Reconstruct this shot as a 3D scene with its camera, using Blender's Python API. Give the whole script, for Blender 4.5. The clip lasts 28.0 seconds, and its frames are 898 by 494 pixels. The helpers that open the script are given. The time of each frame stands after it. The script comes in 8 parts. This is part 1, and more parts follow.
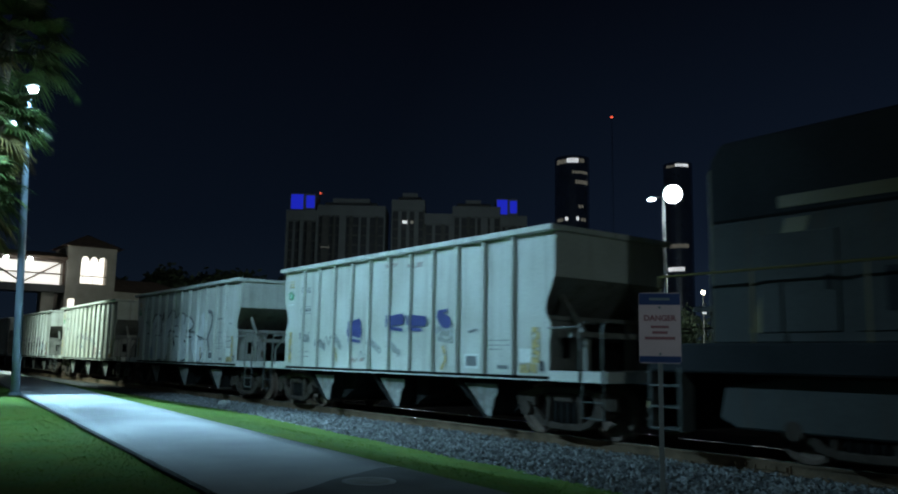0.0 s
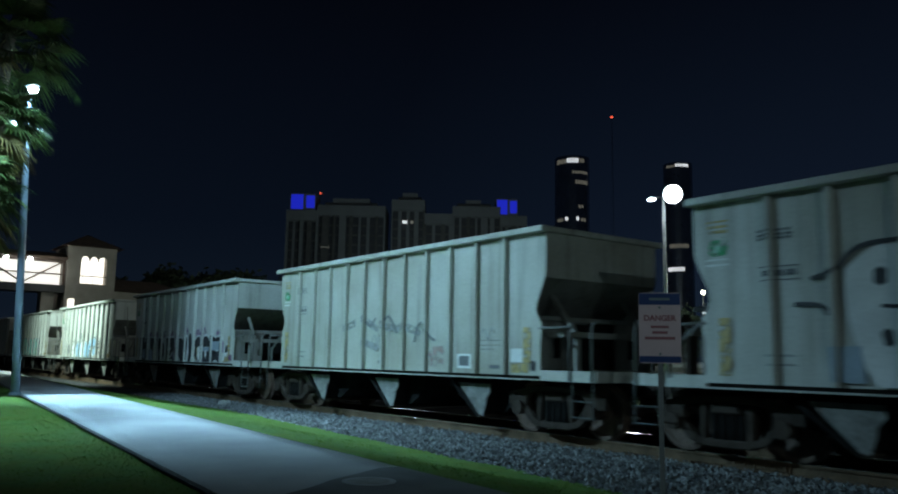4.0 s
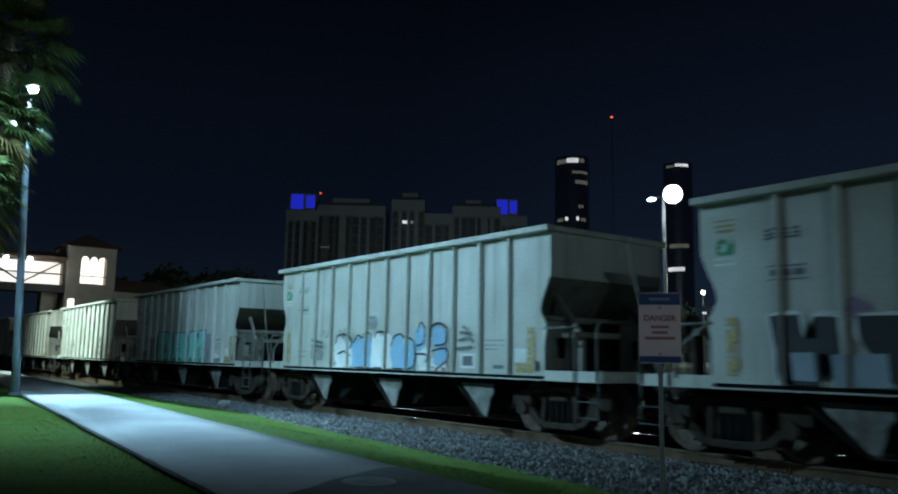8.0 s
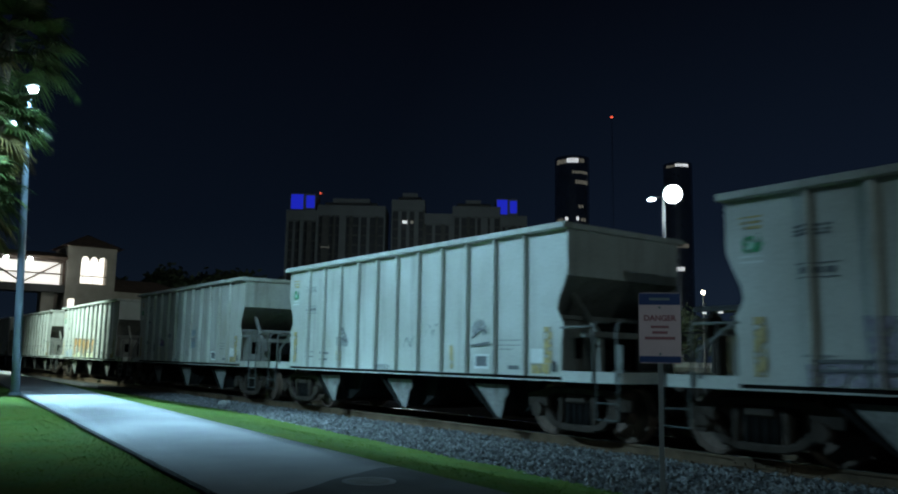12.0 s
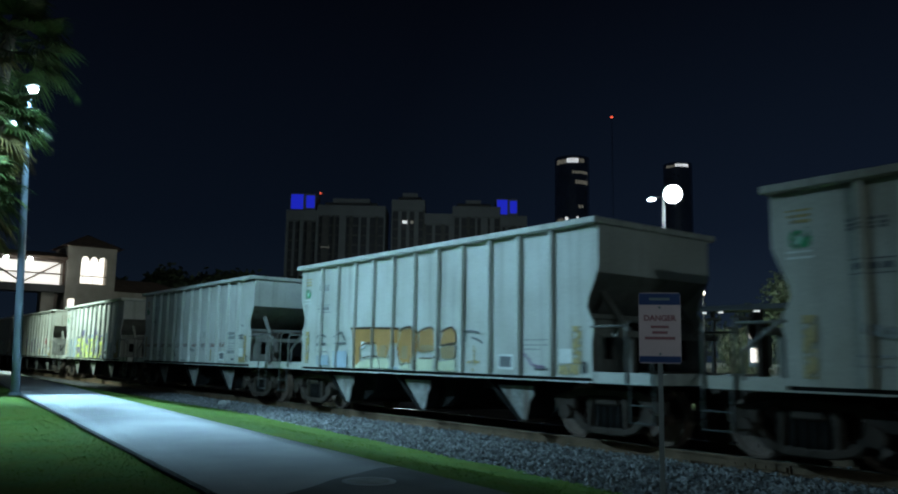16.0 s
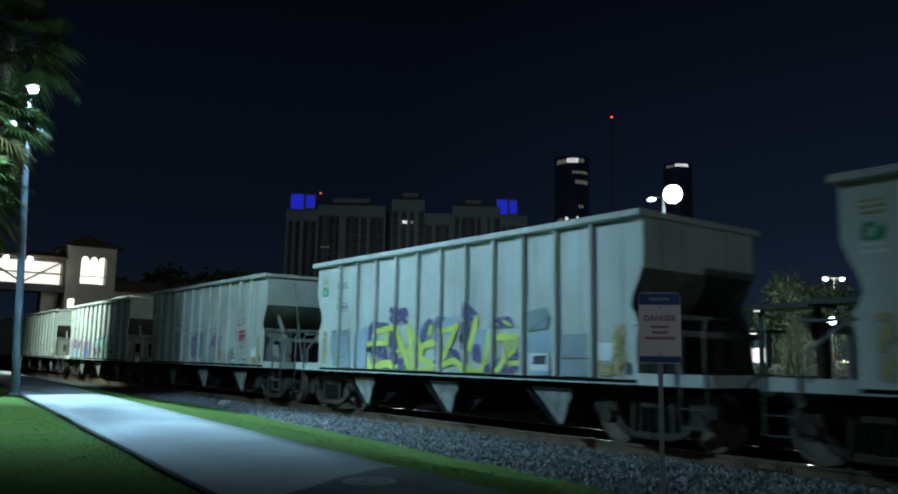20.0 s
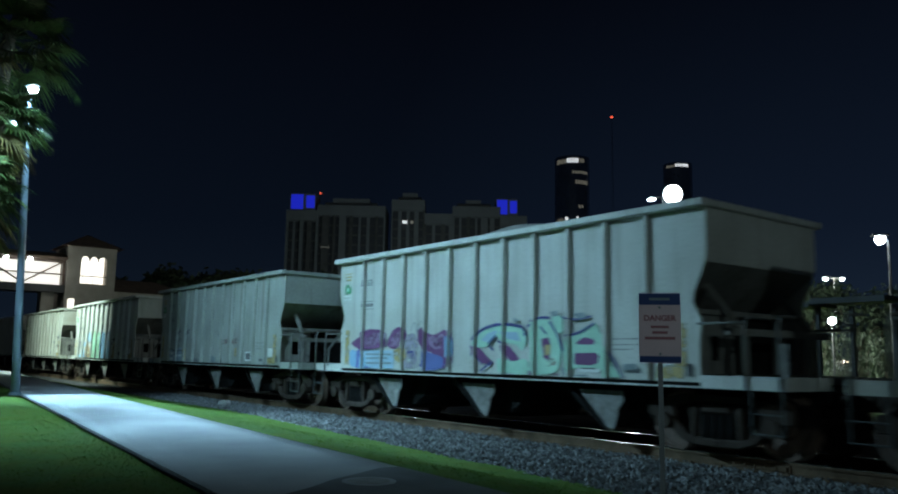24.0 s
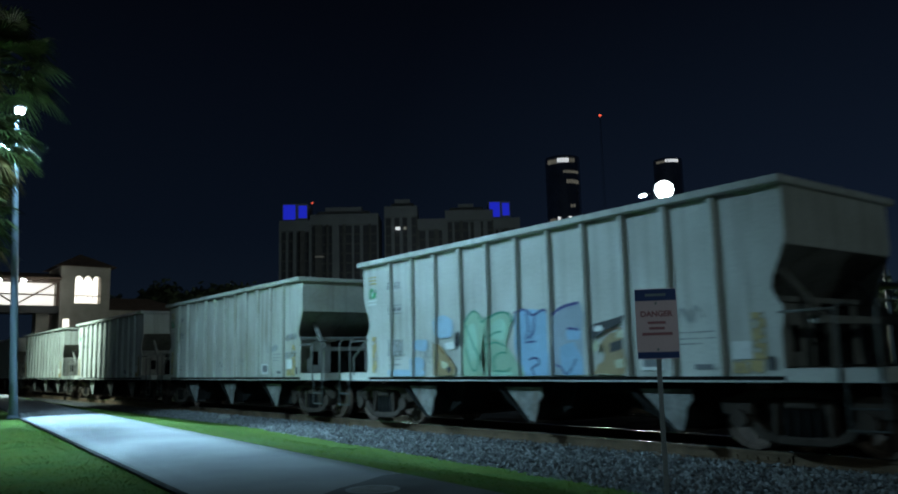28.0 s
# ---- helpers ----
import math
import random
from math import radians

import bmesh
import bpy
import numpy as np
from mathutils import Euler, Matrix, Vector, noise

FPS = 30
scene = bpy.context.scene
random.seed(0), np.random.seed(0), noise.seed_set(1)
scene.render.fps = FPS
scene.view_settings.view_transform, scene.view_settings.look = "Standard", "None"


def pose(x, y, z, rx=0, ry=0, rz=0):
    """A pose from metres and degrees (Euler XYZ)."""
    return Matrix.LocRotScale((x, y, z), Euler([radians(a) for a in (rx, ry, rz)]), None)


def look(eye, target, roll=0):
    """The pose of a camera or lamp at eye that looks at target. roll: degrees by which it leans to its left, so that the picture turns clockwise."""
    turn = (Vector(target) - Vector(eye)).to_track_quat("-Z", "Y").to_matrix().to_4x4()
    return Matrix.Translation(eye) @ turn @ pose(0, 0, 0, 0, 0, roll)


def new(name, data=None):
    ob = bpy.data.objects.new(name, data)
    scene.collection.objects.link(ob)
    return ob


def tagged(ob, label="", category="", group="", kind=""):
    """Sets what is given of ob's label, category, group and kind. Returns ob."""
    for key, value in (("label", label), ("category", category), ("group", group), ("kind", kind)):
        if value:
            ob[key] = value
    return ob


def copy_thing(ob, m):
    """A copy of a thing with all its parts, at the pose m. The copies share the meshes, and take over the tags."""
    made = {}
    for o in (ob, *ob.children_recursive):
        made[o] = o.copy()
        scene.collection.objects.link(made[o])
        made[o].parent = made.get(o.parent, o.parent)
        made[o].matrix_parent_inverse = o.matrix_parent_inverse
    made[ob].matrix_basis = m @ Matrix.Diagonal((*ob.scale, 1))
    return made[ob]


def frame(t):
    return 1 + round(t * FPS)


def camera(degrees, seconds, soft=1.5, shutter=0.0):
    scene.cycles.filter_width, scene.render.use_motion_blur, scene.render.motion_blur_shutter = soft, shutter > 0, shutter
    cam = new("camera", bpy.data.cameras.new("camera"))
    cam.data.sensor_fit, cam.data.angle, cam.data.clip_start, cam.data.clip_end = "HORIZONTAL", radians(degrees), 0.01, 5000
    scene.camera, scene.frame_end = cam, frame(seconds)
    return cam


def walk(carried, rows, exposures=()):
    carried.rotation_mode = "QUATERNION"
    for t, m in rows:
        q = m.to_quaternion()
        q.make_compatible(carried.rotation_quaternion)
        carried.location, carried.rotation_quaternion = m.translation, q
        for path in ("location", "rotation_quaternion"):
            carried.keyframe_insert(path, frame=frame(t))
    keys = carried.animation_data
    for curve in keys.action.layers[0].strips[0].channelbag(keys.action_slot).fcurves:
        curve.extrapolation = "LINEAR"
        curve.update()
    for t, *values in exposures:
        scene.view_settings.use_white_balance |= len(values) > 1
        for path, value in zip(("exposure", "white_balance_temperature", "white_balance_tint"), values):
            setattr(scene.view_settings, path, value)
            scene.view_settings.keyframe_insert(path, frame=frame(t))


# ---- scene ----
cam = camera(58.34, 28.0, soft=2.0, shutter=0.45)

# X runs along the track in the direction of travel, Y leads away from the footpath, z = 0 is the footpath.
EYE = (0.0, 0.0, 1.1)
YAW, PITCH, ROLL = -52.88, 7.92, 1.043


def aim(d_pitch=0.0, d_roll=0.0, d_yaw=0.0):
    p, y = radians(PITCH + d_pitch), radians(YAW + d_yaw)
    way = Vector((math.sin(y) * math.cos(p), math.cos(y) * math.cos(p), math.sin(p)))
    return look(EYE, Vector(EYE) + way, ROLL + d_roll)


walk(cam, [
    (0.0, aim()), (12.0, aim()), (24.0, aim()), (24.5, aim(0.003, 0.049, -0.024)),
    (24.7, aim(0.01, 0.05, 0.06)), (24.8, aim(0.02, 0.02, 0.12)), (24.9, aim(0.06, -0.06, 0.38)),
    (25.0, aim(0.099, -0.109, 0.477)), (25.1, aim(0.10, -0.06, 0.68)), (25.2, aim(0.11, 0.0, 0.80)),
    (25.3, aim(0.13, 0.1, 0.88)), (25.4, aim(0.15, 0.3, 0.90)), (25.5, aim(0.15, 0.45, -0.10)),
    (25.6, aim(0.13, 0.45, -0.12)), (26.0, aim(0.066, 0.317, -0.133)), (26.5, aim(0.091, 0.109, -0.129)),
    (27.0, aim(0.142, -0.113, -0.146)), (27.5, aim(0.171, -1.30, 0.113)), (28.0, aim(0.314, -2.414, 0.433)),
])

# ---------------------------------------------------------------- light
world = bpy.data.worlds.new("night_sky")
scene.world = world
world.use_nodes = True
wn, wl = world.node_tree.nodes, world.node_tree.links
wn.clear()
w_tc = wn.new("ShaderNodeTexCoord")
w_sep = wn.new("ShaderNodeSeparateXYZ")
w_ramp = wn.new("ShaderNodeValToRGB")
w_side = wn.new("ShaderNodeVectorMath")
w_gain = wn.new("ShaderNodeMapRange")
w_mix = wn.new("ShaderNodeMix")
w_bg = wn.new("ShaderNodeBackground")
w_out = wn.new("ShaderNodeOutputWorld")
w_ramp.color_ramp.elements[0].position, w_ramp.color_ramp.elements[0].color = 0.0, (0.0050, 0.0094, 0.0175, 1)
w_ramp.color_ramp.elements[1].position, w_ramp.color_ramp.elements[1].color = 0.42, (0.0011, 0.0019, 0.0042, 1)
w_mid = w_ramp.color_ramp.elements.new(0.16)
w_mid.color = (0.0025, 0.0048, 0.0104, 1)
wl.new(w_tc.outputs["Generated"], w_sep.inputs[0])
wl.new(w_sep.outputs["Z"], w_ramp.inputs[0])
# the sky is brightened down the line, standing in for the floodlight's flare veil
w_side.operation = "DOT_PRODUCT"
w_side.inputs[1].default_value = (-0.30, 0.95, 0.0)
wl.new(w_tc.outputs["Generated"], w_side.inputs[0])
wl.new(w_side.outputs["Value"], w_gain.inputs["Value"])
w_gain.inputs["From Min"].default_value, w_gain.inputs["From Max"].default_value = 0.74, 1.0
w_gain.inputs["To Min"].default_value, w_gain.inputs["To Max"].default_value = 1.0, 1.9
w_mix.data_type, w_mix.blend_type = "RGBA", "MULTIPLY"
w_mix.inputs["Factor"].default_value = 1.0
wl.new(w_ramp.outputs[0], w_mix.inputs["A"])
wl.new(w_gain.outputs[0], w_mix.inputs["B"])
wl.new(w_mix.outputs["Result"], w_bg.inputs["Color"])
w_bg.inputs["Strength"].default_value = 1.0
wl.new(w_bg.outputs[0], w_out.inputs["Surface"])


def lamp(name, kind, at, power, colour, radius=0.12, target=None, cone=None, blend=0.2):
    data = bpy.data.lights.new(name, kind)
    data.energy, data.color = power, colour
    data.shadow_soft_size = radius
    if cone:
        data.spot_size, data.spot_blend = radians(cone), blend
    ob = new(name, data)
    ob.matrix_world = look(at, target) if target else Matrix.Translation(at)
    return ob


LED = (0.50, 0.95, 1.25)
LAMP_A = Vector((-16.0, -0.4, 8.3))         # the path lamp that stands just out of view
LAMP_B = Vector((-23.07, 3.54, 7.95))       # the path lamp in view
LAMP_C = Vector((13.0, -0.5, 8.3))          # the path lamp beyond the viewer
LAMP_D = Vector((-42.5, 2.7, 8.1))         # the one after, hidden by the palms
LAMP_E = Vector((-24.61, 32.53, 9.42))     # across the railway
LAMP_F = Vector((-18.52, 41.01, 7.37))
LAMP_G = Vector((-30.6, 36.2, 6.9))         # the twin lamp beside the lit tree
lamp("path_light_near", "SPOT", LAMP_A + Vector((0, 0, -0.2)), 4750, LED, 0.12, LAMP_A + Vector((-0.08, 0.5, -0.75)), 120, 0.7)
lamp("path_light", "SPOT", LAMP_B + Vector((0.05, 0.02, -0.22)), 10500, LED, 0.06, (-18.4, 4.5, 0.0), 66, 0.5)
lamp("lens_glow", "POINT", LAMP_B + Vector((0.06, 0, -0.06)), 180, LED, 0.1)
lamp("path_light_behind", "SPOT", LAMP_C + Vector((-0.2, 0.2, -0.2)), 1150, (0.70, 1.0, 1.05), 0.12, (-5.0, 9.0, 1.8), 64, 0.6)
lamp("path_light_far", "SPOT", LAMP_D, 11500, (0.72, 1.0, 0.92), 0.12, LAMP_D + Vector((-0.30, 0.95, -0.42)), 94, 0.5)
lamp("yard_light", "SPOT", LAMP_E + Vector((0.3, -0.4, -0.3)), 130, (0.8, 0.93, 1.0), 0.15, LAMP_E + Vector((0.7, -1.2, -1.1)), 130, 0.4)
lamp("yard_light_far", "SPOT", LAMP_F + Vector((0.0, -0.4, -0.3)), 700, (0.8, 0.93, 1.0), 0.15, LAMP_F + Vector((-0.9, -1.0, -1.1)), 130, 0.4)
lamp("car_park_light", "POINT", (-41.6, 80.2, 9.6), 14000, (0.9, 1.0, 0.9), 0.2)
lamp("globe_light", "POINT", (-21.3, 38.8, 3.4), 1000, (0.86, 1.0, 0.88), 0.2)
lamp("garden_light", "POINT", LAMP_G + Vector((0.2, -0.3, -0.5)), 4200, (0.86, 1.0, 0.92), 0.25)
lamp("station_light", "POINT", (-73.0, 14.0, 8.2), 85, (0.95, 1.0, 0.95), 0.3)
# unseen fill lamp, added only to brighten the apartment facade
lamp("town_glow", "POINT", (-160, 110, 20), 9000, (0.76, 1.0, 1.14), 2.0)

# ---------------------------------------------------------------- materials
def material(name, colour, rough=0.6, metal=0.0, vary=0.25, scale=4.0, fine=60.0, bump=0.15, tint=None, per_object=0.0,
             per_island=0.0, gloss=0.5, emit=None, power=0.0, shift=False, streaks=0.0, streak_colour=(0.09, 0.055, 0.035)):
    """Two scales of noise on colour, roughness and relief; optional runs of rust or dirt down a face."""
    m = bpy.data.materials.new(name)
    m.use_nodes = True
    n, l = m.node_tree.nodes, m.node_tree.links
    b = n["Principled BSDF"]
    b.inputs["Metallic"].default_value = metal
    b.inputs["Specular IOR Level"].default_value = gloss
    if emit:
        b.inputs["Base Color"].default_value = (*colour, 1)
        b.inputs["Emission Color"].default_value = (*emit, 1)
        b.inputs["Emission Strength"].default_value = power
        b.inputs["Roughness"].default_value = rough
        return m
    tc = n.new("ShaderNodeTexCoord")
    big, small = n.new("ShaderNodeTexNoise"), n.new("ShaderNodeTexNoise")
    if shift:
        oi, sc = n.new("ShaderNodeObjectInfo"), n.new("ShaderNodeMath")
        sc.operation = "MULTIPLY"
        sc.inputs[1].default_value = 90
        l.new(oi.outputs["Random"], sc.inputs[0])
        big.noise_dimensions = "4D"
        l.new(sc.outputs[0], big.inputs["W"])
    big.inputs["Scale"].default_value, small.inputs["Scale"].default_value = scale, fine
    big.inputs["Detail"].default_value, small.inputs["Detail"].default_value = 4, 3
    l.new(tc.outputs["Object"], big.inputs["Vector"])
    l.new(tc.outputs["Object"], small.inputs["Vector"])
    other = tint or tuple(c * (1 - vary) for c in colour)
    mix = n.new("ShaderNodeMix")
    mix.data_type = "RGBA"
    mix.inputs["A"].default_value, mix.inputs["B"].default_value = (*colour, 1), (*other, 1)
    ramp = n.new("ShaderNodeValToRGB")
    ramp.color_ramp.elements[0].position, ramp.color_ramp.elements[1].position = 0.36, 0.66
    l.new(big.outputs["Fac"], ramp.inputs[0])
    l.new(ramp.outputs[0], mix.inputs["Factor"])
    grain = n.new("ShaderNodeMix")
    grain.data_type, grain.blend_type = "RGBA", "MULTIPLY"
    grain.inputs["Factor"].default_value = min(1.0, vary * 1.6)
    l.new(mix.outputs["Result"], grain.inputs["A"])
    l.new(small.outputs["Fac"], grain.inputs["B"])
    last = grain.outputs["Result"]
    gain = n.new("ShaderNodeMix")
    gain.data_type, gain.blend_type = "RGBA", "MULTIPLY"
    gain.inputs["Factor"].default_value = 1.0
    lift = 1 + vary * 0.8
    gain.inputs["B"].default_value = (lift, lift, lift, 1)
    l.new(last, gain.inputs["A"])
    last = gain.outputs["Result"]
    if streaks:
        mp = n.new("ShaderNodeMapping")
        mp.inputs["Scale"].default_value = (5.0, 5.0, 0.35)
        l.new(tc.outputs["Object"], mp.inputs["Vector"])
        st = n.new("ShaderNodeTexNoise")
        if shift:
            st.noise_dimensions = "4D"
            l.new(sc.outputs[0], st.inputs["W"])
        st.inputs["Scale"].default_value, st.inputs["Detail"].default_value = 1.0, 5
        l.new(mp.outputs[0], st.inputs["Vector"])
        sr = n.new("ShaderNodeValToRGB")
        sr.color_ramp.elements[0].position, sr.color_ramp.elements[1].position = 0.52, 0.74
        sr.color_ramp.elements[1].color = (streaks, streaks, streaks, 1)
        l.new(st.outputs["Fac"], sr.inputs[0])
        sm = n.new("ShaderNodeMix")
        sm.data_type = "RGBA"
        sm.inputs["B"].default_value = (*streak_colour, 1)
        l.new(sr.outputs[0], sm.inputs["Factor"])
        l.new(last, sm.inputs["A"])
        last = sm.outputs["Result"]
    if per_object or per_island:
        src = n.new("ShaderNodeObjectInfo").outputs["Random"] if per_object else n.new("ShaderNodeNewGeometry").outputs["Random Per Island"]
        mr = n.new("ShaderNodeMapRange")
        amount = per_object or per_island
        mr.inputs["To Min"].default_value, mr.inputs["To Max"].default_value = 1 - amount, 1 + amount * 0.4
        l.new(src, mr.inputs["Value"])
        mm = n.new("ShaderNodeMix")
        mm.data_type, mm.blend_type = "RGBA", "MULTIPLY"
        mm.inputs["Factor"].default_value = 1.0
        l.new(last, mm.inputs["A"])
        l.new(mr.outputs[0], mm.inputs["B"])
        last = mm.outputs["Result"]
    l.new(last, b.inputs["Base Color"])
    rr = n.new("ShaderNodeMapRange")
    rr.inputs["To Min"].default_value, rr.inputs["To Max"].default_value = max(0.05, rough - 0.12), min(1.0, rough + 0.12)
    l.new(big.outputs["Fac"], rr.inputs["Value"])
    l.new(rr.outputs[0], b.inputs["Roughness"])
    if bump:
        bp = n.new("ShaderNodeBump")
        bp.inputs["Strength"].default_value, bp.inputs["Distance"].default_value = bump, 0.02
        l.new(small.outputs["Fac"], bp.inputs["Height"])
        l.new(bp.outputs[0], b.inputs["Normal"])
    return m


